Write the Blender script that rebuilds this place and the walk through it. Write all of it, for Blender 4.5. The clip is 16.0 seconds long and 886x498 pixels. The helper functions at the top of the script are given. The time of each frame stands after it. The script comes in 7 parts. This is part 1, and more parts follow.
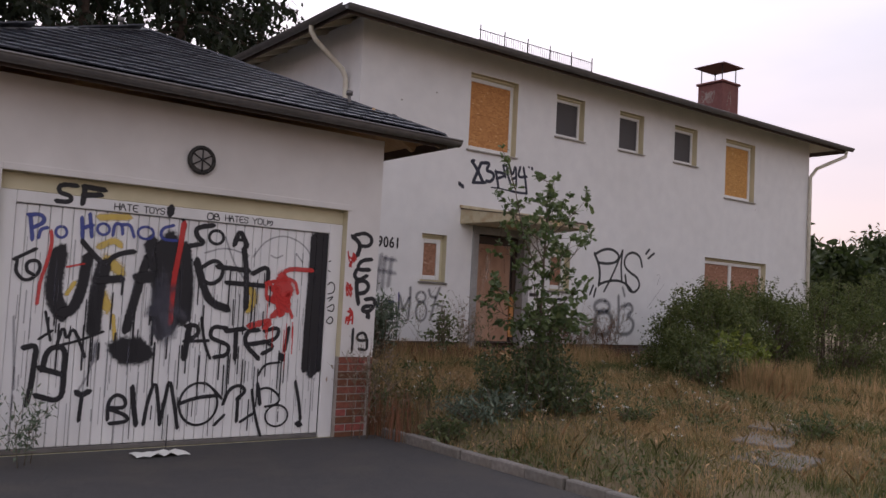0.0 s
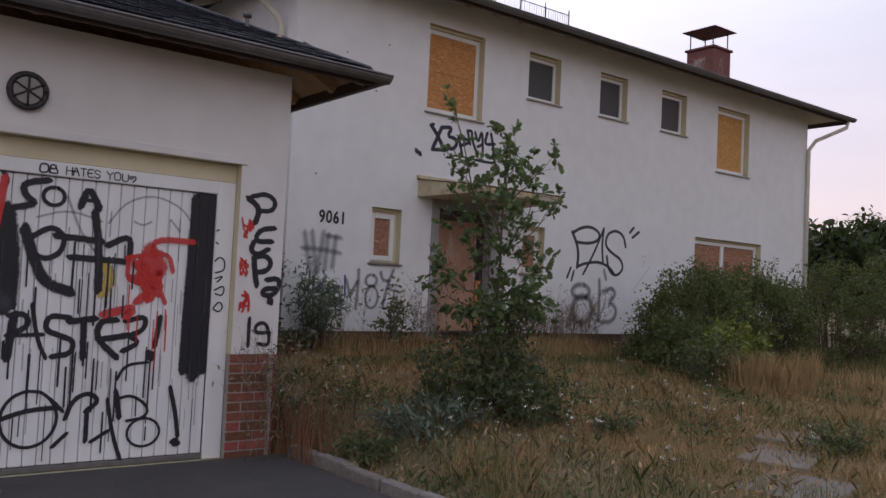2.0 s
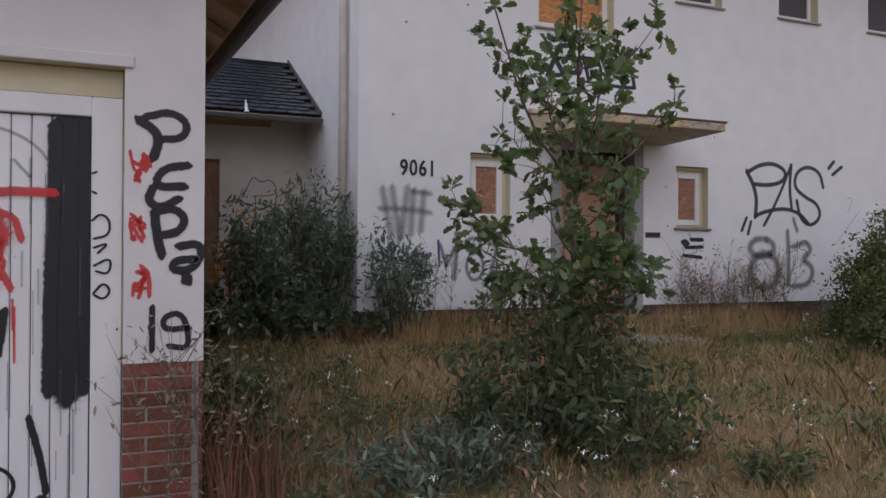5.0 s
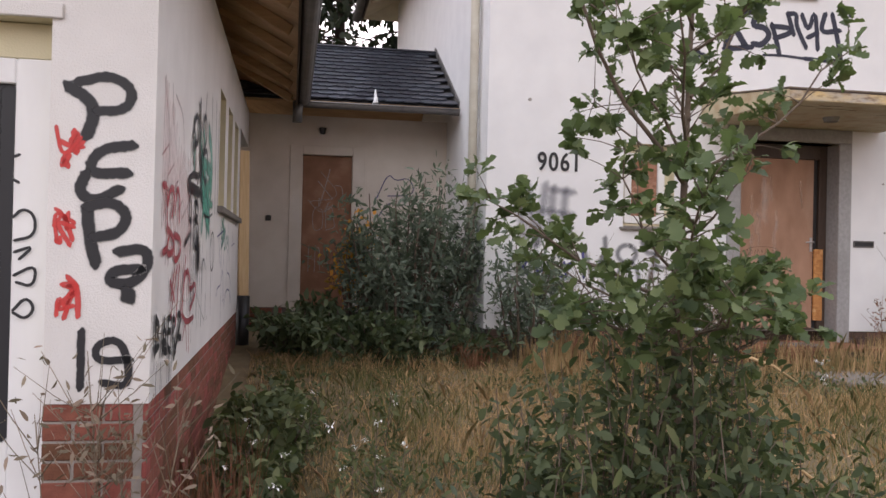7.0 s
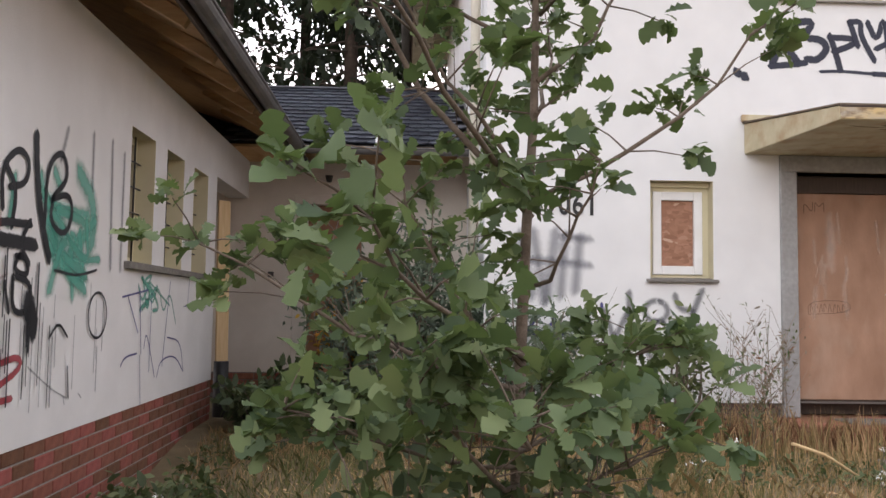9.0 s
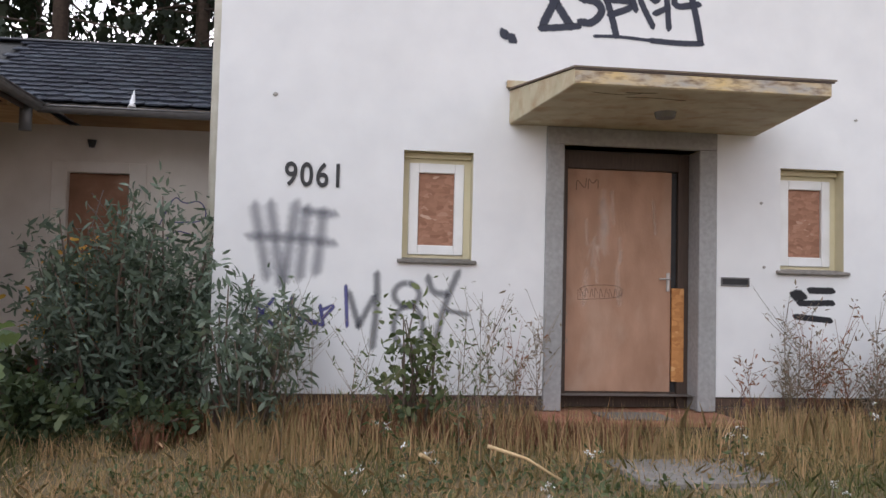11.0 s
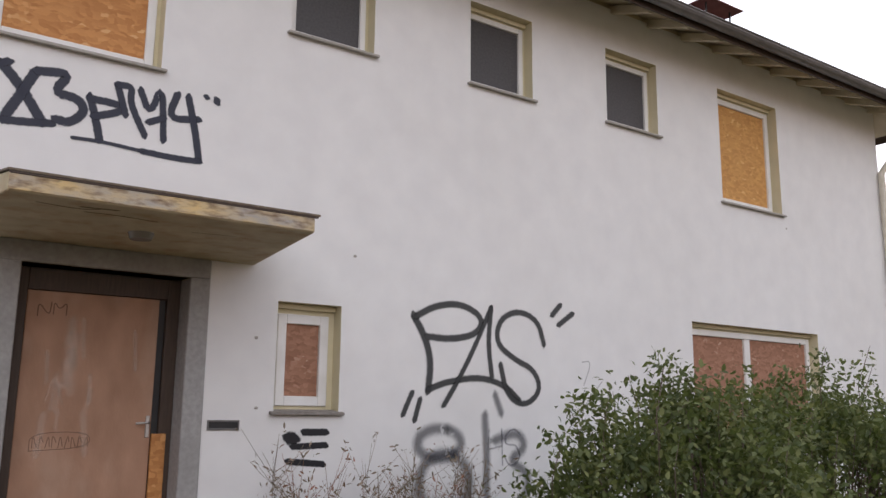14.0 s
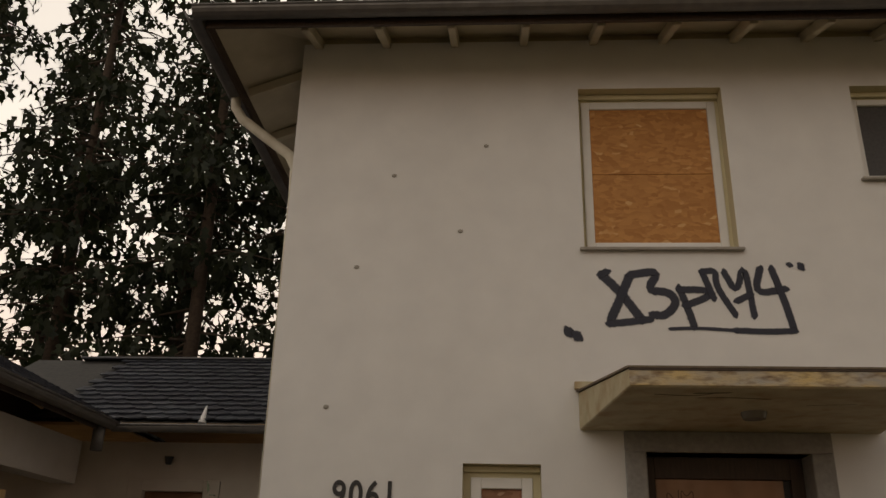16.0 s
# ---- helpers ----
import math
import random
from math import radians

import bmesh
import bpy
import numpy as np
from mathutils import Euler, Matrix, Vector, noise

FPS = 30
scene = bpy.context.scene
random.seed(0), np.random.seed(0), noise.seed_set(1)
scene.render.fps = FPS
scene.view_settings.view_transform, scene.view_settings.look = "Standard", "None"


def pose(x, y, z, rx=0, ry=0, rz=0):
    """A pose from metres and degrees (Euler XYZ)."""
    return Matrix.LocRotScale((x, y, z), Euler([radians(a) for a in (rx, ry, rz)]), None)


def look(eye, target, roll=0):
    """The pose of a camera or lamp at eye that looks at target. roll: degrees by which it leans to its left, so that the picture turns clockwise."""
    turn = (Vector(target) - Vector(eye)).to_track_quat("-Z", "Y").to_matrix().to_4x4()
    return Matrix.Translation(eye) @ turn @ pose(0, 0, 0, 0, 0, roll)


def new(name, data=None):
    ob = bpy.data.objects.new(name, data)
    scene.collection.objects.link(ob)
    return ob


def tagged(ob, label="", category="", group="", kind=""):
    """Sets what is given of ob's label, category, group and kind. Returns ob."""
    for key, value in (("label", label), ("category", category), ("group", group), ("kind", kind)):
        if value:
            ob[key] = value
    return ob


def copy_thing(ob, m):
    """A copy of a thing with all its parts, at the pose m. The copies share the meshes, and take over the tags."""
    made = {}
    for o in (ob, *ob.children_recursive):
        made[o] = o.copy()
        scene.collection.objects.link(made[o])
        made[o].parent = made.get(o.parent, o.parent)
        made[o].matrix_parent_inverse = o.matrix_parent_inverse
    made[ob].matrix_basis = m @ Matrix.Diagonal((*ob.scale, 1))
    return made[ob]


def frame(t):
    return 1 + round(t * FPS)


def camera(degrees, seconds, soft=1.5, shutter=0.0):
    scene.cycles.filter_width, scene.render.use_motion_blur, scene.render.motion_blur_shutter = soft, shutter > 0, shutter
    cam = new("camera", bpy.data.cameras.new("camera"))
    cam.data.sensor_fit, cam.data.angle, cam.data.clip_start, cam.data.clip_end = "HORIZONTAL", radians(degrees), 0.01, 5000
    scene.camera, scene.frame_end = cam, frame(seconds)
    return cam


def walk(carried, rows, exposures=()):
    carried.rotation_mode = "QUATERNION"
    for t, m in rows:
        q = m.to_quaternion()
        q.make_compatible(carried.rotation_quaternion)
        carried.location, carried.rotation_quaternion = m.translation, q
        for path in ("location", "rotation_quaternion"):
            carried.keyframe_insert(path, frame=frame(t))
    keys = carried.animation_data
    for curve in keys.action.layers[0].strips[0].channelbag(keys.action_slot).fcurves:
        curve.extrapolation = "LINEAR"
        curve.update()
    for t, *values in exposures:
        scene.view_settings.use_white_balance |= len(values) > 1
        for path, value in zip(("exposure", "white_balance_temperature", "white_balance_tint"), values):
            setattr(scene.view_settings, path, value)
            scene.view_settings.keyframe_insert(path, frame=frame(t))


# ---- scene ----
cam = camera(55.1, 16.0)

PATH = [
    (0, (-7.875, -13.478, 0.78), (-6.687, -11.873, 0.904), 3.0),
    (0.5, (-7.481, -13.133, 0.762), (-6.373, -11.473, 0.884), 2.7),
    (1, (-7.056, -12.786, 0.713), (-5.969, -11.112, 0.841), 2.5),
    (1.5, (-6.622, -12.441, 0.737), (-5.498, -10.79, 0.85), 3.1),
    (2, (-6.135, -12.072, 0.745), (-4.92, -10.487, 0.842), 2.8),
    (2.5, (-5.615, -11.844, 0.735), (-4.372, -10.28, 0.831), 2.7),
    (3, (-5.13, -11.556, 0.711), (-3.928, -9.961, 0.812), 2.3),
    (3.5, (-4.677, -11.286, 0.709), (-3.569, -9.623, 0.79), 1.3),
    (4, (-4.231, -10.992, 0.714), (-3.24, -9.256, 0.778), 0.6),
    (6.5, (-2.373, -9.153, 0.727), (-1.844, -7.224, 0.705), 1.1),
    (7, (-2.067, -9.02, 0.772), (-1.717, -7.051, 0.79), 1.3),
    (7.5, (-1.759, -8.757, 0.839), (-1.576, -6.768, 0.937), 1.0),
    (8, (-1.38, -8.509, 0.799), (-1.319, -6.515, 0.945), 0.9),
    (8.5, (-0.989, -8.258, 0.829), (-0.97, -6.263, 0.973), 1.2),
    (9, (-0.717, -7.941, 0.833), (-0.635, -5.948, 0.976), 0.8),
    (11.5, (1.414, -7.174, 0.949), (1.768, -5.208, 1.046), 2.4),
    (12, (1.656, -7.045, 1.054), (2.219, -5.133, 1.229), 3.5),
    (12.5, (1.85, -6.838, 1.114), (2.655, -5.014, 1.269), 2.7),
    (13, (1.978, -6.773, 1.111), (2.914, -5.011, 1.243), 1.8),
    (13.5, (1.998, -6.746, 1.154), (3.041, -5.049, 1.335), 1.1),
    (14, (2.003, -6.749, 1.156), (3.131, -5.141, 1.532), 0.6),
    (14.5, (1.98, -6.768, 1.174), (3.005, -5.163, 1.786), -0.3),
    (15, (1.923, -6.794, 1.174), (2.67, -5.088, 1.905), -0.1),
    (15.5, (1.84, -6.794, 1.183), (2.181, -4.976, 1.943), 0.6),
    (16, (1.824, -6.75, 1.155), (1.703, -4.9, 1.906), 1.4),
]
EXPOSURES = [
    (0, -0.75, 6150, 18), (1.5, -0.83, 5850, 17), (3, -0.86, 5900, 15), (4, -0.80, 5580, 17), (6.5, 0.3, 6250, 15), (7, 0.47, 6250, 15), (8, 0.64, 6200, 16), (9, 0.66, 6200, 11),
    (11.5, 0.38, 5850, 10), (12.5, 0.22, 6200, 11), (13.5, 0.15, 6200, 12), (14, 0.08, 6100, 12), (14.5, -0.88, 5950, 14), (15, -1.1, 6300, 10),
    (15.5, -1.08, 7150, 6), (16, -1.14, 8100, 9),
]
walk(cam, [(t, look(eye, target, roll)) for t, eye, target, roll in PATH], EXPOSURES)


# ---- world, sun, exposure ----
SUN_EL, SUN_AZ = 24.0, 205.0
world = bpy.data.worlds.new("sky")
scene.world = world
world.use_nodes = True
wn, wl = world.node_tree.nodes, world.node_tree.links
wn.clear()
w_out = wn.new("ShaderNodeOutputWorld")
w_bg = wn.new("ShaderNodeBackground")
w_sky = wn.new("ShaderNodeTexSky")
w_sky.sky_type, w_sky.sun_disc = "NISHITA", False
w_sky.sun_elevation, w_sky.sun_rotation = radians(SUN_EL), radians(SUN_AZ)
w_co = wn.new("ShaderNodeTexCoord")
w_map = wn.new("ShaderNodeMapping")
w_map.inputs["Scale"].default_value = (1.0, 1.0, 3.2)
w_noise = wn.new("ShaderNodeTexNoise")
w_noise.inputs["Scale"].default_value, w_noise.inputs["Detail"].default_value = 1.6, 6.0
w_sep = wn.new("ShaderNodeSeparateXYZ")
w_ramp = wn.new("ShaderNodeValToRGB")
w_ramp.color_ramp.elements[0].position, w_ramp.color_ramp.elements[0].color = 0.0, (10.5, 7.4, 6.2, 1)
w_ramp.color_ramp.elements[1].position, w_ramp.color_ramp.elements[1].color = 0.38, (10.6, 10.4, 10.7, 1)
w_cov = wn.new("ShaderNodeValToRGB")
w_cov.color_ramp.elements[0].position, w_cov.color_ramp.elements[0].color = 0.30, (0.74, 0.74, 0.74, 1)
w_cov.color_ramp.elements[1].position, w_cov.color_ramp.elements[1].color = 0.62, (1, 1, 1, 1)
w_mix = wn.new("ShaderNodeMix")
w_mix.data_type = "RGBA"
wl.new(w_co.outputs["Generated"], w_map.inputs["Vector"])
wl.new(w_map.outputs[0], w_noise.inputs["Vector"])
wl.new(w_co.outputs["Generated"], w_sep.inputs[0])
wl.new(w_sep.outputs["Z"], w_ramp.inputs["Fac"])
wl.new(w_noise.outputs["Fac"], w_cov.inputs["Fac"])
wl.new(w_cov.outputs["Color"], w_mix.inputs["Factor"])
wl.new(w_sky.outputs["Color"], w_mix.inputs[6])
wl.new(w_ramp.outputs["Color"], w_mix.inputs[7])
# the evening sky is brightest towards the low sun behind the house
w_rng = wn.new("ShaderNodeMapRange")
for key, value in zip(("From Min", "From Max", "To Min", "To Max"), (-0.6, 1.0, 0.85, 2.3)):
    w_rng.inputs[key].default_value = value
w_mul = wn.new("ShaderNodeMix")
w_mul.data_type, w_mul.blend_type = "RGBA", "MULTIPLY"
w_mul.inputs["Factor"].default_value = 1.0
wl.new(w_sep.outputs["Y"], w_rng.inputs["Value"])
wl.new(w_mix.outputs[2], w_mul.inputs[6])
wl.new(w_rng.outputs[0], w_mul.inputs[7])
wl.new(w_mul.outputs[2], w_bg.inputs["Color"])
wl.new(w_bg.outputs[0], w_out.inputs["Surface"])
w_bg.inputs["Strength"].default_value = 0.10
sun_data = bpy.data.lights.new("sun", "SUN")
sun_data.energy, sun_data.angle, sun_data.color = 0.6, radians(40), (1.0, 0.97, 0.95)
sun = new("sun", sun_data)
az = radians(SUN_AZ)
sun.matrix_world = look((0, 0, 30), (-30 * math.sin(az), -30 * math.cos(az), 30 - 30 * math.tan(radians(SUN_EL))))


# ---- materials ----
def mat(name, c1, c2, scale=20.0, rough=0.8, bump=0.0, bscale=None, stain=None, sscale=0.8, samt=0.4, metal=0.0,
        vary=0.0, island=0.0, stretch=(1, 1, 1), spec=0.5):
    m = bpy.data.materials.new(name)
    m.use_nodes = True
    n, l = m.node_tree.nodes, m.node_tree.links
    b = n["Principled BSDF"]
    b.inputs["Roughness"].default_value, b.inputs["Metallic"].default_value = rough, metal
    b.inputs["Specular IOR Level"].default_value = spec
    co = n.new("ShaderNodeTexCoord")
    mp = n.new("ShaderNodeMapping")
    mp.inputs["Scale"].default_value = stretch
    l.new(co.outputs["Object"], mp.inputs["Vector"])

    def noisy(s, detail=5.0):
        t = n.new("ShaderNodeTexNoise")
        t.inputs["Scale"].default_value, t.inputs["Detail"].default_value = s, detail
        l.new(mp.outputs[0], t.inputs["Vector"])
        return t

    def blend(fac, a, c):
        x = n.new("ShaderNodeMix")
        x.data_type = "RGBA"
        l.new(fac, x.inputs["Factor"])
        for v, i in ((a, 6), (c, 7)):
            if isinstance(v, tuple):
                x.inputs[i].default_value = (*v, 1)
            else:
                l.new(v, x.inputs[i])
        return x.outputs[2]

    def ranged(sock, lo, hi, a=0.0, z=1.0):
        r = n.new("ShaderNodeMapRange")
        for k, v in zip(("From Min", "From Max", "To Min", "To Max"), (lo, hi, a, z)):
            r.inputs[k].default_value = v
        l.new(sock, r.inputs["Value"])
        return r.outputs[0]

    col = blend(ranged(noisy(scale).outputs["Fac"], 0.3, 0.7), c1, c2)
    if stain:
        col = blend(ranged(noisy(sscale, 7.0).outputs["Fac"], 0.48, 0.75, 0.0, samt), col, stain)
    if vary or island:
        hsv = n.new("ShaderNodeHueSaturation")
        src = n.new("ShaderNodeObjectInfo").outputs["Random"] if vary else n.new("ShaderNodeNewGeometry").outputs["Random Per Island"]
        a = vary or island
        l.new(ranged(src, 0, 1, 1 - a, 1 + a), hsv.inputs["Value"])
        l.new(ranged(src, 0, 1, 0.5 + a * 0.05, 0.5 - a * 0.05), hsv.inputs["Hue"])
        l.new(col, hsv.inputs["Color"])
        col = hsv.outputs[0]
    l.new(col, b.inputs["Base Color"])
    if bump:
        bp = n.new("ShaderNodeBump")
        bp.inputs["Strength"].default_value, bp.inputs["Distance"].default_value = bump, 0.01
        l.new(noisy(bscale or scale * 3).outputs["Fac"], bp.inputs["Height"])
        l.new(bp.outputs[0], b.inputs["Normal"])
    return m


def leafy(name, c1, c2, through_col, island=0.45, rough=0.6):
    m = mat(name, c1, c2, 6.0, rough, island=island, spec=0.3)
    n, l = m.node_tree.nodes, m.node_tree.links
    tr = n.new("ShaderNodeBsdfTranslucent")
    tr.inputs["Color"].default_value = (*through_col, 1)
    mx = n.new("ShaderNodeMixShader")
    mx.inputs["Fac"].default_value = 0.25
    l.new(n["Principled BSDF"].outputs[0], mx.inputs[1])
    l.new(tr.outputs[0], mx.inputs[2])
    l.new(mx.outputs[0], n["Material Output"].inputs["Surface"])
    return m


def spray(name, colour, cover=1.0, soft=0.35):
    """Sprayed paint: thin towards the edge of the line, speckled."""
    m = bpy.data.materials.new(name)
    m.use_nodes = True
    n, l = m.node_tree.nodes, m.node_tree.links
    b = n["Principled BSDF"]
    b.inputs["Base Color"].default_value, b.inputs["Roughness"].default_value = (*colour, 1), 0.55
    uv = n.new("ShaderNodeUVMap")
    sp = n.new("ShaderNodeSeparateXYZ")
    l.new(uv.outputs[0], sp.inputs[0])
    tc = n.new("ShaderNodeTexCoord")
    nz = n.new("ShaderNodeTexNoise")
    nz.inputs["Scale"].default_value, nz.inputs["Detail"].default_value = 45.0, 6.0
    l.new(tc.outputs["Object"], nz.inputs["Vector"])
    jit = n.new("ShaderNodeMath")
    jit.operation, jit.inputs[1].default_value, jit.inputs[2].default_value = "MULTIPLY_ADD", 0.5, -0.25
    l.new(nz.outputs["Fac"], jit.inputs[0])
    add = n.new("ShaderNodeMath")
    add.operation = "ADD"
    l.new(sp.outputs["Y"], add.inputs[0])
    l.new(jit.outputs[0], add.inputs[1])
    rg = n.new("ShaderNodeMapRange")
    rg.interpolation_type = "SMOOTHSTEP"
    for k, v in zip(("From Min", "From Max", "To Min", "To Max"), (1.0 - soft, 1.0, cover, 0.0)):
        rg.inputs[k].default_value = v
    l.new(add.outputs[0], rg.inputs["Value"])
    tr = n.new("ShaderNodeBsdfTransparent")
    mx = n.new("ShaderNodeMixShader")
    l.new(rg.outputs[0], mx.inputs["Fac"])
    l.new(tr.outputs[0], mx.inputs[1])
    l.new(b.outputs[0], mx.inputs[2])
    l.new(mx.outputs[0], n["Material Output"].inputs["Surface"])
    return m


STUCCO = mat("white_render", (0.74, 0.74, 0.745), (0.80, 0.80, 0.80), 3.0, 0.92, 0.35, 140, (0.65, 0.64, 0.62), 0.45, 0.28, spec=0.2)
# link building render: the wall's shade is put into this darker beige
LSTUCCO = mat("shade_beige_render", (0.56, 0.51, 0.45), (0.64, 0.59, 0.53), 3.0, 0.92, 0.4, 140, (0.45, 0.38, 0.32), 0.8, 0.5, spec=0.2)
GSTUCCO = mat("grey_white_render", (0.70, 0.68, 0.665), (0.77, 0.75, 0.735), 3.0, 0.92, 0.4, 140, (0.55, 0.52, 0.49), 0.6, 0.5, spec=0.2)
CREAM = mat("cream_reveal_paint", (0.60, 0.55, 0.37), (0.66, 0.60, 0.42), 8.0, 0.85, 0.2, 120, (0.42, 0.38, 0.26), 2.0, 0.4)
PVC = mat("white_plastic", (0.80, 0.80, 0.80), (0.74, 0.74, 0.73), 5.0, 0.4, 0, None, (0.55, 0.53, 0.48), 3.0, 0.35)
SILL = mat("grey_sheet_sill", (0.30, 0.28, 0.25), (0.38, 0.36, 0.33), 12, 0.6, 0.1)
STONE = mat("grey_stone_surround", (0.29, 0.285, 0.28), (0.37, 0.365, 0.36), 25, 0.85, 0.3, 90, (0.22, 0.21, 0.2), 1.5, 0.5)
DARKWOOD = mat("dark_brown_frame", (0.045, 0.028, 0.02), (0.07, 0.045, 0.032), 10, 0.55, 0.1, stretch=(6, 6, 0.6))
PLY = mat("weathered_door_board", (0.31, 0.175, 0.11), (0.43, 0.255, 0.17), 5.0, 0.75, 0.15, 60, (0.52, 0.38, 0.29), 2.6, 0.75, stretch=(1, 1, 0.5))
PLYDARK = mat("dark_door_board", (0.20, 0.095, 0.05), (0.28, 0.14, 0.08), 4.0, 0.7, 0.15, 60, (0.36, 0.22, 0.15), 4, 0.6)
SLATE = mat("blue_black_slate", (0.035, 0.04, 0.055), (0.065, 0.07, 0.09), 9, 0.34, 0.25, 70, (0.10, 0.10, 0.10), 3, 0.4, vary=0.35)
SLATE_J = mat("blue_black_slate_rows", (0.035, 0.04, 0.055), (0.065, 0.07, 0.09), 9, 0.34, 0.25, 70, (0.10, 0.10, 0.10), 3, 0.4, island=0.35)
ZINC = mat("weathered_zinc", (0.13, 0.125, 0.125), (0.19, 0.18, 0.175), 10, 0.5, 0.1, 40, (0.09, 0.085, 0.08), 2.5, 0.5, metal=0.35)
PIPE = mat("cream_painted_pipe", (0.60, 0.56, 0.46), (0.68, 0.65, 0.56), 10, 0.6, 0.1, 40, (0.38, 0.33, 0.26), 3, 0.4)
SOFFIT = mat("varnished_soffit_wood", (0.44, 0.28, 0.15), (0.54, 0.37, 0.21), 5, 0.7, 0.15, 40, (0.22, 0.14, 0.08), 1.2, 0.5, stretch=(1, 6, 6))
SOFFIT_H = mat("cream_soffit_wood", (0.50, 0.45, 0.33), (0.58, 0.52, 0.40), 5, 0.8, 0.15, 40, (0.33, 0.28, 0.2), 1.2, 0.5)
BRICK = mat("red_brick", (0.17, 0.055, 0.036), (0.26, 0.095, 0.06), 14, 0.88, 0.5, 90, (0.16, 0.07, 0.05), 5, 0.6, vary=0.4)
DBRICK = mat("dark_brick", (0.09, 0.055, 0.045), (0.14, 0.085, 0.065), 14, 0.9, 0.5, 90, vary=0.4)
MORTAR = mat("mortar", (0.29, 0.26, 0.235), (0.38, 0.35, 0.32), 20, 0.95, 0.4, 120)
DMORTAR = mat("dark_mortar", (0.12, 0.10, 0.09), (0.18, 0.16, 0.14), 20, 0.95, 0.4, 120)
DOORWHITE = mat("white_door_paint", (0.76, 0.76, 0.77), (0.82, 0.82, 0.82), 6, 0.5, 0.06, 60, (0.55, 0.54, 0.54), 2.2, 0.5, stretch=(1, 1, 0.25))
BLACK = mat("black_paint", (0.012, 0.012, 0.014), (0.022, 0.022, 0.024), 8, 0.5)
IRON = mat("dark_iron", (0.03, 0.03, 0.032), (0.06, 0.055, 0.05), 20, 0.6, metal=0.4)
STEEL = mat("satin_steel", (0.5, 0.5, 0.5), (0.6, 0.6, 0.6), 20, 0.35, metal=0.9)
MESHNET = mat("dark_window_screen", (0.05, 0.048, 0.052), (0.075, 0.072, 0.075), 40, 0.5, 0.1, 300)
CANOPY = mat("cream_canopy_paint", (0.46, 0.40, 0.26), (0.58, 0.52, 0.36), 5, 0.8, 0.3, 60, (0.36, 0.22, 0.11), 5.5, 0.8)
FASCIA = mat("flaked_edge_paint", (0.36, 0.345, 0.33), (0.62, 0.46, 0.22), 4.5, 0.85, 0.4, 50, (0.15, 0.09, 0.05), 11.0, 0.95, stretch=(1, 1, 3))
ROOFFELT = mat("rusty_sheet_edge", (0.10, 0.08, 0.06), (0.2, 0.15, 0.1), 12, 0.8, 0.3)
CHIM = mat("maroon_chimney_cladding", (0.15, 0.05, 0.045), (0.20, 0.075, 0.065), 8, 0.7, 0.2)
WOODPALE = mat("pale_raw_timber", (0.55, 0.38, 0.19), (0.64, 0.47, 0.27), 6, 0.75, 0.15, 40, stretch=(8, 8, 0.7))
ASPHALT = mat("old_asphalt", (0.045, 0.043, 0.046), (0.075, 0.07, 0.07), 60, 0.9, 0.6, 220, (0.11, 0.095, 0.08), 1.2, 0.6)
CONCRETE = mat("weathered_concrete", (0.17, 0.155, 0.14), (0.25, 0.23, 0.21), 25, 0.92, 0.4, 130, (0.14, 0.12, 0.09), 2, 0.6, vary=0.15)
SOIL = mat("dry_lawn_soil", (0.15, 0.11, 0.06), (0.22, 0.165, 0.09), 5, 0.97, 0.8, 70, (0.075, 0.075, 0.03), 0.6, 0.7)
TERRA = mat("terracotta_step", (0.30, 0.12, 0.065), (0.38, 0.17, 0.10), 12, 0.85, 0.3, 80, (0.2, 0.13, 0.09), 4, 0.5, vary=0.2)
BARK = mat("grey_brown_bark", (0.10, 0.075, 0.055), (0.17, 0.13, 0.10), 30, 0.95, 0.6, 90)
PINEBARK = mat("dark_conifer_bark", (0.05, 0.035, 0.026), (0.085, 0.06, 0.045), 12, 0.95, 0.6, 40)
GLASSY = mat("milky_lamp_glass", (0.22, 0.21, 0.2), (0.28, 0.27, 0.26), 8, 0.25)
OAKLEAF = leafy("oak_leaf", (0.072, 0.108, 0.048), (0.13, 0.17, 0.075), (0.18, 0.26, 0.07), 0.5)
LIMELEAF = leafy("lime_leaf", (0.13, 0.17, 0.035), (0.21, 0.24, 0.06), (0.3, 0.36, 0.06), 0.4)
SHRUBLEAF = leafy("grey_green_leaf", (0.10, 0.135, 0.10), (0.175, 0.21, 0.16), (0.18, 0.25, 0.13), 0.5)
BUSHLEAF = leafy("dark_bush_leaf", (0.068, 0.09, 0.032), (0.13, 0.148, 0.055), (0.18, 0.235, 0.05), 0.5)
WEEDLEAF = leafy("weed_leaf", (0.075, 0.10, 0.045), (0.135, 0.15, 0.07), (0.14, 0.2, 0.05), 0.55)
IVYLEAF = leafy("dusty_creeper_leaf", (0.055, 0.08, 0.04), (0.095, 0.12, 0.06), (0.1, 0.14, 0.04), 0.5)
NEEDLES = leafy("dark_conifer_needles", (0.012, 0.02, 0.012), (0.028, 0.035, 0.018), (0.03, 0.045, 0.015), 0.5)
FARLEAF = leafy("distant_tree_leaf", (0.03, 0.045, 0.018), (0.06, 0.075, 0.03), (0.08, 0.12, 0.03), 0.4)
YELLEAF = leafy("yellow_leaf", (0.5, 0.25, 0.03), (0.6, 0.36, 0.06), (0.5, 0.3, 0.05), 0.4)
DRYGRASS = leafy("straw_grass", (0.36, 0.25, 0.115), (0.52, 0.38, 0.19), (0.36, 0.27, 0.13), 0.55, 0.8)
GREENGRASS = leafy("olive_grass", (0.11, 0.125, 0.045), (0.19, 0.185, 0.075), (0.15, 0.18, 0.05), 0.5, 0.8)
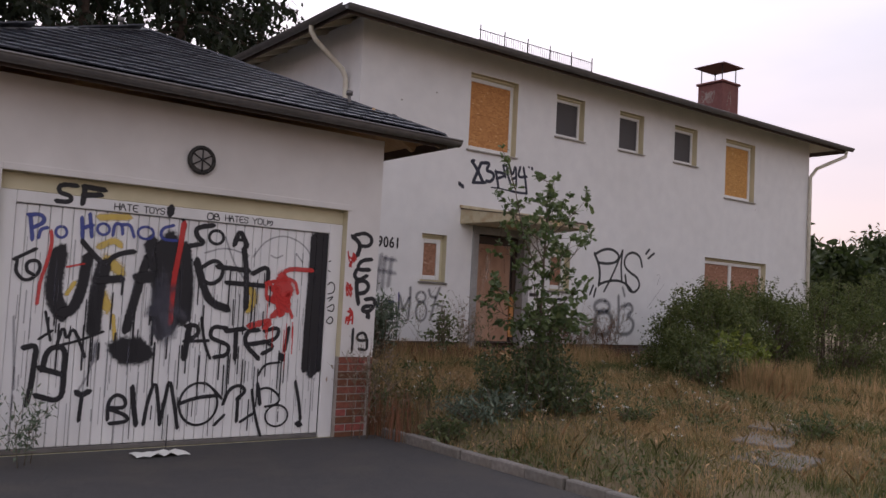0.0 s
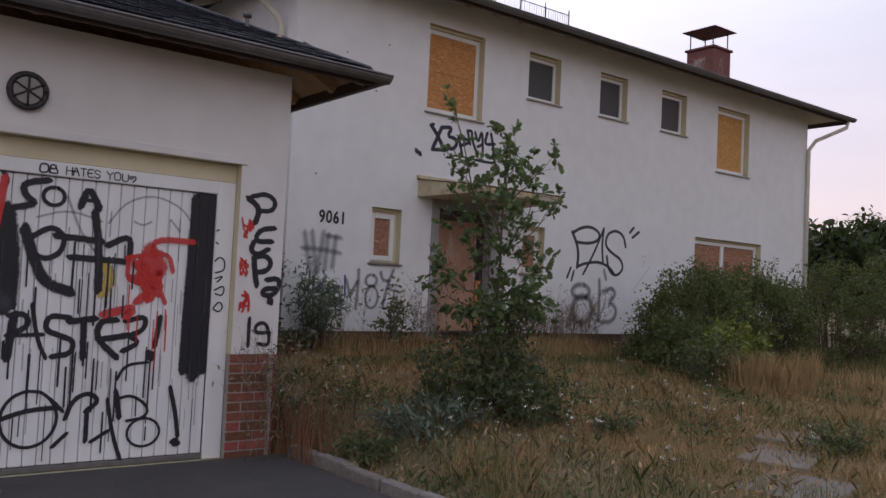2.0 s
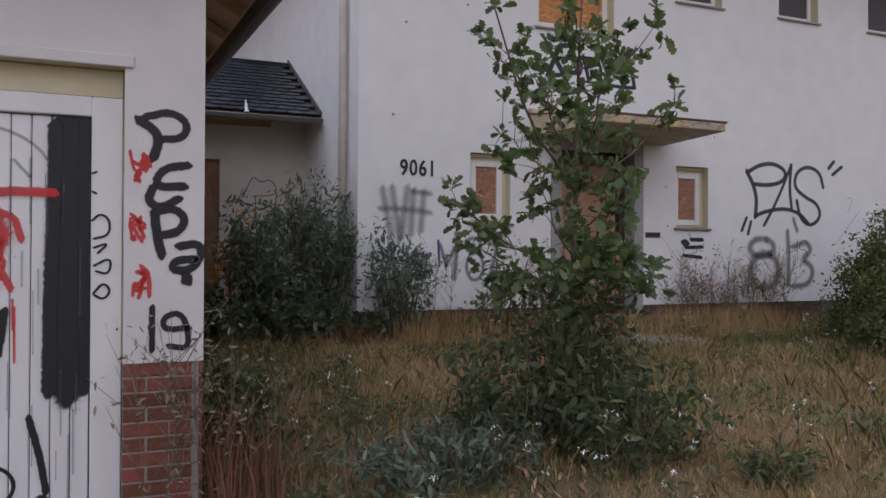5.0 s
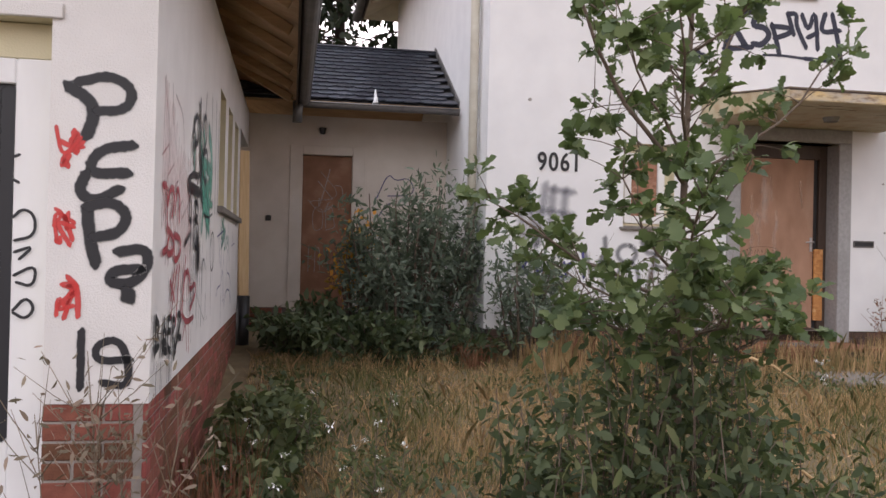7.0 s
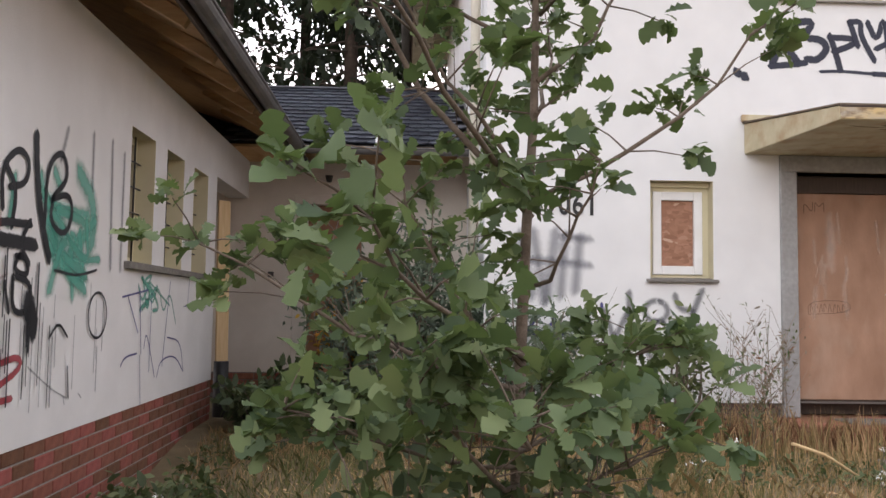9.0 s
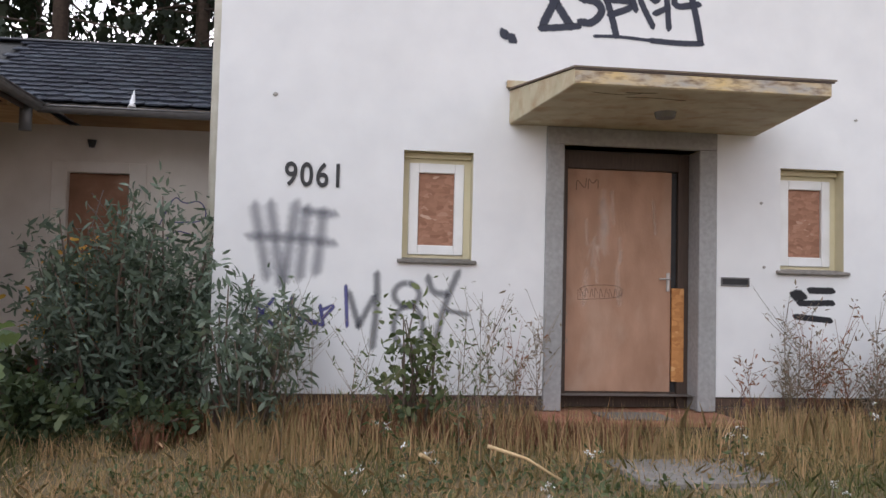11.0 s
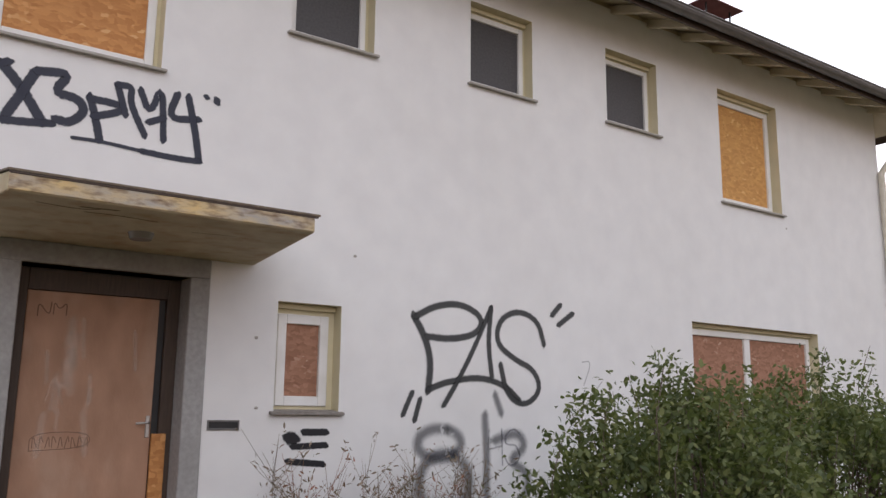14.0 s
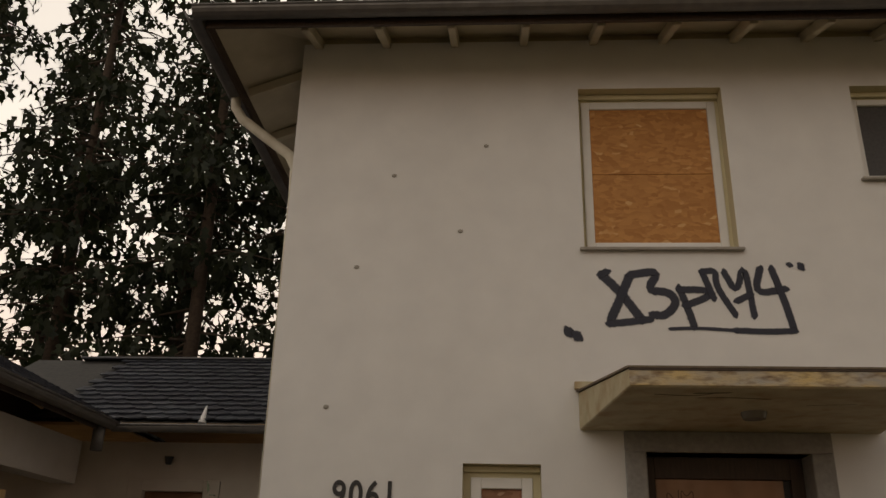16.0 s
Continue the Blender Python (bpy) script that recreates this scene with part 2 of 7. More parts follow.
REDSTALK = leafy("russet_stalk", (0.21, 0.105, 0.058), (0.31, 0.17, 0.095), (0.2, 0.1, 0.05), 0.5, 0.9)
DRYWEED = leafy("dry_grey_weed", (0.22, 0.17, 0.125), (0.34, 0.28, 0.21), (0.2, 0.17, 0.1), 0.5, 0.9)
PETAL = mat("white_petals", (0.75, 0.75, 0.72), (0.82, 0.82, 0.78), 10, 0.7)
BIRDWHITE = mat("white_plastic_cap", (0.75, 0.75, 0.76), (0.82, 0.82, 0.82), 8, 0.5)


def osb(name, c1, c2, c3):
    m = mat(name, c1, c2, 4.0, 0.75, 0.2, 80)
    n, l = m.node_tree.nodes, m.node_tree.links
    co = n.new("ShaderNodeTexCoord")
    mp = n.new("ShaderNodeMapping")
    mp.inputs["Scale"].default_value, mp.inputs["Rotation"].default_value = (16, 16, 34), (0, 0.5, 0)
    vo = n.new("ShaderNodeTexVoronoi")
    vo.inputs["Scale"].default_value = 1.0
    cr = n.new("ShaderNodeValToRGB")
    cr.color_ramp.elements[0].position, cr.color_ramp.elements[0].color = 0.1, (*c1, 1)
    cr.color_ramp.elements[1].position, cr.color_ramp.elements[1].color = 0.85, (*c2, 1)
    e = cr.color_ramp.elements.new(0.95)
    e.color = (*c3, 1)
    l.new(co.outputs["Object"], mp.inputs[0])
    nz = n.new("ShaderNodeTexNoise")
    nz.inputs["Scale"].default_value, nz.inputs["Detail"].default_value = 6.0, 3.0
    sc = n.new("ShaderNodeVectorMath")
    sc.operation, sc.inputs[3].default_value = "SCALE", 3.5
    ad = n.new("ShaderNodeVectorMath")
    ad.operation = "ADD"
    l.new(co.outputs["Object"], nz.inputs["Vector"])
    l.new(nz.outputs["Color"], sc.inputs[0])
    l.new(mp.outputs[0], ad.inputs[0])
    l.new(sc.outputs[0], ad.inputs[1])
    l.new(ad.outputs[0], vo.inputs["Vector"])
    bp = n.new("ShaderNodeBump")
    bp.inputs["Strength"].default_value, bp.inputs["Distance"].default_value = 0.4, 0.004
    l.new(vo.outputs["Distance"], bp.inputs["Height"])
    l.new(bp.outputs[0], n["Principled BSDF"].inputs["Normal"])
    l.new(vo.outputs["Color"], cr.inputs["Fac"])
    l.new(cr.outputs[0], n["Principled BSDF"].inputs["Base Color"])
    return m


OSB = osb("orange_strand_board", (0.42, 0.18, 0.055), (0.58, 0.28, 0.095), (0.68, 0.42, 0.2))
OSB2 = osb("yellow_strand_board", (0.47, 0.23, 0.065), (0.62, 0.34, 0.105), (0.72, 0.47, 0.2))
OSB3 = osb("brown_strand_board", (0.25, 0.12, 0.07), (0.38, 0.20, 0.13), (0.5, 0.34, 0.25))
S_BLACK = spray("black_spray", (0.012, 0.012, 0.016))
S_GREY = spray("faded_black_spray", (0.03, 0.03, 0.045), 0.6, 0.9)
S_HAZE = spray("thin_grey_spray", (0.10, 0.10, 0.13), 0.5, 1.0)
S_RED = spray("red_spray", (0.55, 0.03, 0.025), 0.9)
S_CRIM = spray("crimson_spray", (0.33, 0.03, 0.045), 0.85)
S_PALERED = spray("washed_red_spray", (0.45, 0.10, 0.11), 0.4, 0.9)
S_TEAL = spray("teal_spray", (0.10, 0.34, 0.26), 0.72, 0.9)
S_BLUE = spray("blue_marker", (0.04, 0.06, 0.28), 0.9)
S_VIOLET = spray("thin_violet_spray", (0.05, 0.045, 0.21), 0.8, 0.6)
S_YELLOW = spray("yellow_spray", (0.65, 0.45, 0.03), 0.75, 0.7)
S_NAVY = spray("blue_black_spray", (0.012, 0.015, 0.035), 0.95, 0.3)
S_CHISEL = spray("streaked_black_spray", (0.014, 0.016, 0.018), 0.86, 0.45)
S_SCUFF = spray("pale_rubbed_scuff", (0.60, 0.48, 0.40), 0.30, 1.0)
S_WHITE = spray("pale_scratch", (0.6, 0.5, 0.45), 0.5, 0.8)
S_DARKMARK = spray("dark_pencil", (0.10, 0.05, 0.035), 0.6, 0.6)


# ---- mesh helpers ----
def part(name, bm, material, parent=None, label=""):
    me = bpy.data.meshes.new(name)
    bm.to_mesh(me)
    bm.free()
    for m in material if isinstance(material, (list, tuple)) else [material]:
        me.materials.append(m)
    ob = new(name, me)
    ob.parent = parent
    return tagged(ob, label)


def thing(name, at, label, category, group="", kind=""):
    ob = new(name)
    ob.location = at
    ob.empty_display_size = 0.1
    return tagged(ob, label, category, group, kind)


def hang(ob, parent):
    """Keep ob where it is in the world, under a placed parent."""
    ob.parent = parent
    ob.matrix_parent_inverse = parent.matrix_basis.inverted()
    return ob


def add_box(bm, x0, x1, y0, y1, z0, z1, bevel=0.0):
    r = bmesh.ops.create_cube(bm, size=1.0)
    bmesh.ops.scale(bm, vec=(x1 - x0, y1 - y0, z1 - z0), verts=r["verts"])
    bmesh.ops.translate(bm, vec=((x0 + x1) / 2, (y0 + y1) / 2, (z0 + z1) / 2), verts=r["verts"])
    if bevel:
        edges = {e for v in r["verts"] for e in v.link_edges}
        bmesh.ops.bevel(bm, geom=list(edges), offset=bevel, segments=1, affect="EDGES")
    return bm


def box(x0, x1, y0, y1, z0, z1, bevel=0.0):
    return add_box(bmesh.new(), x0, x1, y0, y1, z0, z1, bevel)


def beam(a, b, w, h, bevel=0.0):
    """A timber from a to b, w wide and h high."""
    a, b = Vector(a), Vector(b)
    bm = box(-w / 2, w / 2, -(b - a).length / 2, (b - a).length / 2, -h / 2, h / 2, bevel)
    q = (b - a).to_track_quat("Y", "Z")
    bmesh.ops.transform(bm, matrix=Matrix.Translation((a + b) / 2) @ q.to_matrix().to_4x4(), verts=bm.verts)
    return bm


def tube(points, radius, seg=10, taper=1.0, bm=None):
    bm = bm or bmesh.new()
    pts = [Vector(p) for p in points]
    rings = []
    for i, p in enumerate(pts):
        d = (pts[min(i + 1, len(pts) - 1)] - pts[max(i - 1, 0)]).normalized()
        u = d.orthogonal().normalized() if not rings else (last - last.dot(d) * d).normalized()
        last = u
        v = d.cross(u)
        r = radius * (1 + (taper - 1) * i / (len(pts) - 1))
        rings.append([bm.verts.new(p + r * (math.cos(a) * u + math.sin(a) * v)) for a in (2 * math.pi * k / seg for k in range(seg))])
    for a, b in zip(rings, rings[1:]):
        for k in range(seg):
            f = bm.faces.new((a[k], a[(k + 1) % seg], b[(k + 1) % seg], b[k]))
            f.smooth = True
    bm.faces.new(rings[0][::-1])
    bm.faces.new(rings[-1])
    return bm


def gutter_bm(a, b, r=0.075):
    """A half-round gutter, open above, with wall thickness and a rolled front edge."""
    a, b = Vector(a), Vector(b)
    d = (b - a).normalized()
    u = d.cross(Vector((0, 0, 1))).normalized()
    bm = bmesh.new()
    prof = [(r * math.cos(t), r * math.sin(t)) for t in (math.pi + math.pi * k / 8 for k in range(9))]
    prof += [((r - 0.006) * math.cos(t), (r - 0.006) * math.sin(t)) for t in (2 * math.pi - math.pi * k / 8 for k in range(9))]
    ends = [[bm.verts.new(p + u * x + Vector((0, 0, y))) for x, y in prof] for p in (a, b)]
    n = len(prof)
    for k in range(n):
        bm.faces.new((ends[0][k], ends[0][(k + 1) % n], ends[1][(k + 1) % n], ends[1][k]))
    for e in ends:
        bm.faces.new(e)
    tube([a - u * r, b - u * r], 0.012, 6, bm=bm)
    tube([a + u * r, b + u * r], 0.012, 6, bm=bm)
    bmesh.ops.recalc_face_normals(bm, faces=bm.faces)
    return bm


def wall_bm(length, z0, z1, thick, holes, to_world):
    """A wall along u with through openings (u0, u1, z0, z1); the reveals take the second material."""
    us = sorted({0, length, *[h[0] for h in holes], *[h[1] for h in holes]})
    zs = sorted({z0, z1, *[h[2] for h in holes], *[h[3] for h in holes]})
    bm = bmesh.new()
    cache = {}

    def vert(u, w, z):
        key = (round(u, 4), w, round(z, 4))
        if key not in cache:
            cache[key] = bm.verts.new(to_world(u, w, z))
        return cache[key]

    def inside(u, z):
        return any(h[0] < u < h[1] and h[2] < z < h[3] for h in holes) or not (0 < u < length and z0 < z < z1)

    for i in range(len(us) - 1):
        for j in range(len(zs) - 1):
            a, b, c, d = us[i], us[i + 1], zs[j], zs[j + 1]
            mu, mz = (a + b) / 2, (c + d) / 2
            if inside(mu, mz):
                continue
            bm.faces.new([vert(a, 0, c), vert(b, 0, c), vert(b, 0, d), vert(a, 0, d)])
            bm.faces.new([vert(a, thick, d), vert(b, thick, d), vert(b, thick, c), vert(a, thick, c)])
            for (pu, pz), (p, q) in (((mu - 100 if i == 0 else (us[i - 1] + a) / 2, mz), ((a, c), (a, d))), ((mu + 100 if i == len(us) - 2 else (b + us[i + 2]) / 2, mz), ((b, c), (b, d))),
                                     ((mu, mz - 100 if j == 0 else (zs[j - 1] + c) / 2), ((a, c), (b, c))), ((mu, mz + 100 if j == len(zs) - 2 else (d + zs[j + 2]) / 2), ((a, d), (b, d)))):
                if inside(pu, pz):
                    f = bm.faces.new([vert(p[0], 0, p[1]), vert(q[0], 0, q[1]), vert(q[0], thick, q[1]), vert(p[0], thick, p[1])])
                    if 0 < pu < length and z0 < pz < z1:
                        f.material_index = 1
    bmesh.ops.recalc_face_normals(bm, faces=bm.faces)
    return bm


def joined(name, verts, faces, material, parent=None):
    me = bpy.data.meshes.new(name)
    me.from_pydata(verts, [], faces)
    me.materials.append(material)
    ob = new(name, me)
    ob.parent = parent
    return ob


# ---- sprayed writing: strokes on a 4 x 6 grid, a digit pair a point ----
STROKES = {
    "A": "00 16 26 40,03 33", "B": "00 06 26 35 34 23 03,23 34 41 30 00", "C": "45 36 16 05 01 10 30 41", "D": "00 06 26 44 42 20 00",
    "E": "46 06 00 40,03 33", "F": "00 06 46,03 33", "H": "00 06,40 46,03 43", "I": "20 26", "J": "46 41 30 10 01", "K": "00 06,46 03 40",
    "L": "06 00 40", "M": "00 06 22 46 40", "N": "00 06 40 46", "O": "16 05 01 10 30 41 45 36 16", "P": "00 06 36 45 44 33 03", "R": "00 06 36 45 44 33 03 40",
    "S": "45 36 16 05 04 13 33 42 41 30 10 01", "T": "06 46,26 20", "U": "06 01 10 30 41 46", "V": "06 20 46", "W": "06 10 23 30 46", "X": "00 46,06 40",
    "Y": "06 23 46,23 20", "Z": "06 46 00 40", "r": "00 04,03 14 34", "o": "13 02 01 10 30 41 42 33 13", "m": "00 04,03 14 23 20,23 34 43 40",
    "1": "14 26 20", "4": "30 36 02 42", "6": "46 14 01 10 30 41 42 33 13 02", "7": "06 46 10", "8": "13 04 05 16 36 45 44 33 13 02 01 10 30 41 42 33",
    "9": "43 33 13 04 05 16 36 45 43 41 20", "!": "26 22,20 21", "?": "05 16 36 45 44 23 22,20 21", '"': "15 24,35 44", ".": "10 11", "=": "14 44,12 42",
    "v": "23 02 04 15 24 35 44 42 20", "x": "04 35 46 43 23 20 40",
}


def smooth(pts, rounds=2):
    for _ in range(rounds):
        if len(pts) < 3:
            break
        out = [pts[0]]
        for a, b in zip(pts, pts[1:]):
            out += [a.lerp(b, 0.25), a.lerp(b, 0.75)]
        pts = out + [pts[-1]]
    return pts


def ribbon(bm, uvl, pts, w, to_world):
    """A line of paint of width w with round ends; uv y is 0 on the middle and 1 on the edge."""
    pts = smooth(pts)
    d0, d1 = (pts[1] - pts[0]).normalized(), (pts[-1] - pts[-2]).normalized()
    pts = [pts[0] - d0 * w * 0.5] + pts + [pts[-1] + d1 * w * 0.5]
    rows = []
    for i, p in enumerate(pts):
        d = (pts[min(i + 1, len(pts) - 1)] - pts[max(i - 1, 0)]).normalized()
        s = Vector((-d.y, d.x)) * w / 2
        tip = i in (0, len(pts) - 1)
        ww = w / 2 * (0.5 if tip else 1)
        s = s.normalized() * ww
        rows.append([(bm.verts.new(to_world(*q)), 1.0 if (tip or k) else 0.0) for k, q in ((1, p + s), (0, p), (2, p - s))])
    for a, b in zip(rows, rows[1:]):
        for k in (0, 1):
            quad = (a[k], a[k + 1], b[k + 1], b[k])
            f = bm.faces.new([v for v, _ in quad])
            for loop, (_, e) in zip(f.loops, quad):
                loop[uvl].uv = (0.5, e)


class Tag:
    """One piece of sprayed writing on a wall, gathered stroke by stroke."""

    def __init__(self, to_world, seed):
        self.bm, self.to_world, self.rnd, self.lift = bmesh.new(), to_world, random.Random(seed), 0
        self.uvl = self.bm.loops.layers.uv.new("UVMap")

    def line(self, pts, w):
        self.lift += 1
        up = self.lift * 0.00015
        ribbon(self.bm, self.uvl, [Vector(p) for p in pts], w, lambda u, v: self.to_world(u, v, up))
        return self

    def text(self, s, u, v, width, height, w, lean=0.0, jitter=0.06, drop=0.0, gap=1.25):
        cw = width / (len(s) * gap - (gap - 1))
        for k, ch in enumerate(s):
            dy = self.rnd.uniform(-1, 1) * jitter * height
            for st in STROKES.get(ch, "").split(","):
                if st:
                    pts = [(u + k * cw * gap + (int(a) / 4 + self.rnd.uniform(-1, 1) * jitter) * cw + lean * int(b) / 6 * height,
                            v + dy - drop * k + (int(b) / 6 + self.rnd.uniform(-1, 1) * jitter) * height) for a, b in st.split()]
                    self.line(pts, w * self.rnd.uniform(0.85, 1.15))
        return self

    def drips(self, u0, u1, v0, v1, count, w=0.012):
        for _ in range(count):
            u, v = self.rnd.uniform(u0, u1), self.rnd.uniform(v0, v1)
            self.line([(u, v), (u + self.rnd.uniform(-.004, .004), v - self.rnd.uniform(0.1, 0.45))], w * self.rnd.uniform(0.6, 1.4))
        return self

    def scrawl(self, u0, u1, v0, v1, count, w, pts=4):
        for _ in range(count):
            self.line([(self.rnd.uniform(u0, u1), self.rnd.uniform(v0, v1)) for _ in range(pts)], w * self.rnd.uniform(0.7, 1.3))
        return self

    def ring(self, u, v, ru, rv, w):
        return self.line([(u + ru * math.cos(a), v + rv * math.sin(a)) for a in (1.2 + 2 * math.pi * k / 14 for k in range(15))], w)

    def blob(self, u, v, r):
        return self.line([(u - r * 0.1, v), (u + r * 0.1, v)], r * 2)

    def put(self, material, parent, label):
        ob = hang(part("graffiti", self.bm, material, None, label), parent)
        ob.visible_shadow = False
        return ob


# ---- ground ----
def smoothstep(a, b, x):
    t = min(max((x - a) / (b - a), 0.0), 1.0)
    return t * t * (3 - 2 * t)


def gz(x, y):
    base = -0.27 - 0.047 * min(max(-y - 0.3, 0), 11.2)
    k = smoothstep(-1.3, -2.45, x) * smoothstep(0.5, -5.0, y)
    k = max(k, smoothstep(-1.6, -2.5, x) * smoothstep(-4.0, -5.2, y))
    z = base * (1 - k) - 0.80 * k
    return z + (1 - k) * 0.05 * noise.noise(Vector((x * 0.5, y * 0.5, 3.0)))


axis_x = [-600, -200, -80, -40, -25] + [-16 + 0.4 * i for i in range(111)] + [34, 50, 90, 200, 600]
axis_y = [-600, -200, -80, -40, -25] + [-16 + 0.4 * i for i in range(61)] + [12, 20, 40, 90, 200, 600]
gv = [(x, y, gz(x, y)) for y in axis_y for x in axis_x]
nx = len(axis_x)
gf = [(j * nx + i, j * nx + i + 1, (j + 1) * nx + i + 1, (j + 1) * nx + i) for j in range(len(axis_y) - 1) for i in range(nx - 1)]
ground = joined("ground", gv, gf, SOIL)
tagged(ground, "dry brown lawn soil with sparse grass", "ground", kind="structure")
for p in ground.data.polygons:
    p.use_smooth = True

drive = part("driveway", box(-9.5, -2.55, -30, -5.17, -0.95, -0.775, 0.01), ASPHALT)
tagged(drive, "old dark asphalt driveway in front of the garage", "driveway", kind="structure")

# ---- main house ----
HX, HD, HT = 15.24, 8.6, 6.02
RECESS = 0.15
WINDOWS = [  # x0, x1, z0, z1, kind
    (2.589, 3.88, 3.90, 5.485, "osb"), (5.02, 5.895, 4.55, 5.485, "screen"), (7.068, 7.93, 4.55, 5.485, "screen"),
    (9.096, 9.995, 4.55, 5.485, "screen"), (11.215, 12.53, 3.90, 5.47, "osb2"),
    (1.577, 2.183, 1.15, 2.095, "small"), (5.015, 5.63, 1.14, 2.077, "small"), (10.477, 13.185, 0.75, 2.275, "wide"),
]
DOOR = (2.99, 4.235, -0.13, 2.2)
holes = [w[:4] for w in WINDOWS] + [DOOR]
wall_s = part("wall_south", wall_bm(HX, 0.0, HT, 0.3, [(a, b, max(c, 0.0), d) for a, b, c, d in holes], lambda u, w, z: (u, w, z)), [STUCCO, CREAM])
tagged(wall_s, "white rendered house front with sprayed graffiti", "wall", kind="structure")
wall_w = part("wall_west", wall_bm(HD - 0.6, 0.0, HT, 0.3, [], lambda u, w, z: (w, 0.3 + u, z)), [STUCCO, CREAM])
tagged(wall_w, "white rendered side wall of the house", "wall", kind="structure")
wall_e = part("wall_east", wall_bm(HD - 0.6, 0.0, HT, 0.3, [], lambda u, w, z: (HX - w, 0.3 + u, z)), [STUCCO, CREAM])
tagged(wall_e, "white rendered far side wall of the house", "wall", kind="structure")
wall_n = part("wall_north", wall_bm(HX, 0.0, HT, 0.3, [], lambda u, w, z: (u, HD - w, z)), [STUCCO, CREAM])
tagged(wall_n, "white rendered rear wall of the house", "wall", kind="structure")
ceil = part("ceiling", box(0.3, HX - 0.3, 0.3, HD - 0.3, HT - 0.15, HT), STUCCO)
tagged(ceil, "plain ceiling closing the house", "ceiling", kind="structure")
plinth_h = part("plinth", wall_bm(HX - 0.08, -0.8, -0.002, 0.3, [(DOOR[0] - .2, DOOR[1] + .12, -0.5, -0.0021)], lambda u, w, z: (u + 0.04, 0.035 + w, z)), [DMORTAR, DMORTAR])
tagged(plinth_h, "dark brick plinth along the foot of the house", "plinth", kind="structure")


def window(x0, x1, z0, z1, kind):
    what = {"osb": "upstairs window boarded with orange strand board in a white frame", "osb2": "upstairs window boarded with yellow strand board in a white frame",
            "screen": "small upstairs window with a dark insect screen", "small": "small ground floor window boarded from inside",
            "wide": "wide two-part ground floor window boarded from inside"}[kind]
    win = thing("window_1", ((x0 + x1) / 2, RECESS, z0), what, "window", kind="structure")
    fw = 0.075 if kind in ("osb", "osb2", "wide") else 0.06
    fx0, fx1, fz0, fz1 = x0 + 0.035, x1 - 0.035, z0 + 0.03, z1 - 0.07
    if kind == "small":
        fw = 0.085
        fx0, fx1, fz0, fz1 = x0 + 0.06, x1 - 0.06, z0 + 0.05, z1 - 0.09
    y0, y1 = RECESS - 0.03, RECESS + 0.05
    frame_bm = bmesh.new()
    add_box(frame_bm, fx0, fx0 + fw, y0, y1, fz0, fz1, 0.006)
    add_box(frame_bm, fx1 - fw, fx1, y0, y1, fz0, fz1, 0.006)
    add_box(frame_bm, fx0 + fw, fx1 - fw, y0, y1, fz0, fz0 + fw, 0.006)
    add_box(frame_bm, fx0 + fw, fx1 - fw, y0, y1, fz1 - fw, fz1, 0.006)
    ring_bm = bmesh.new()
    add_box(ring_bm, x0, fx0 - 0.001, y0 + 0.02, y1, z0, z1)
    add_box(ring_bm, fx1 + 0.001, x1, y0 + 0.02, y1, z0, z1)
    add_box(ring_bm, fx0, fx1, y0 + 0.02, y1, z0, fz0 - 0.001)
    add_box(ring_bm, fx0, fx1, y0 + 0.02, y1, fz1 + 0.001, z1)
    hang(part("rebate", ring_bm, CREAM), win)
    hang(part("window_frame", frame_bm, PVC), win)
    cuts = [fx0 + fw, fx1 - fw]
    if kind == "wide":
        mid = fx0 + (fx1 - fx0) * 0.46
        hang(part("mullion", box(mid - 0.06, mid + 0.06, y0, y1, fz0 + fw, fz1 - fw, 0.006), PVC), win)
        cuts = [fx0 + fw, mid - 0.06, mid + 0.06, fx1 - fw]
    m = {"osb": OSB, "osb2": OSB2, "screen": MESHNET, "small": OSB3, "wide": OSB3}[kind]
    depth = 0.0 if kind != "osb" else -0.012
    for a, b in zip(cuts[::2], cuts[1::2]):
        if kind == "osb":
            half = (fz0 + fz1) / 2
            for c, d in ((fz0 + fw, half - 0.002), (half + 0.002, fz1 - fw)):
                hang(part("board", box(a, b, RECESS + depth, RECESS + depth + 0.018, c, d, 0.002), m), win)
        else:
            hang(part("screen" if kind == "screen" else "board", box(a, b, RECESS + depth, RECESS + depth + 0.018, fz0 + fw, fz1 - fw, 0.002), m), win)
    sill_bm = box(x0 - 0.04, x1 + 0.04, -0.05, RECESS - 0.04, z0 - 0.03, z0 - 0.002, 0.006)
    for v in sill_bm.verts:
        v.co.z += 0.03 * (v.co.y + 0.05) / 0.2
    hang(part("window_sill", sill_bm, CONCRETE if kind == "small" else SILL, label="grey stone sill" if kind == "small" else ""), win)
    # roller blind guide strip at the head
    hang(part("head_strip", box(x0 + 0.002, x1 - 0.002, RECESS - 0.05, RECESS - 0.012, z1 - 0.05, z1 - 0.004, 0.004), CREAM), win)
    return win


for w in WINDOWS:
    window(*w)

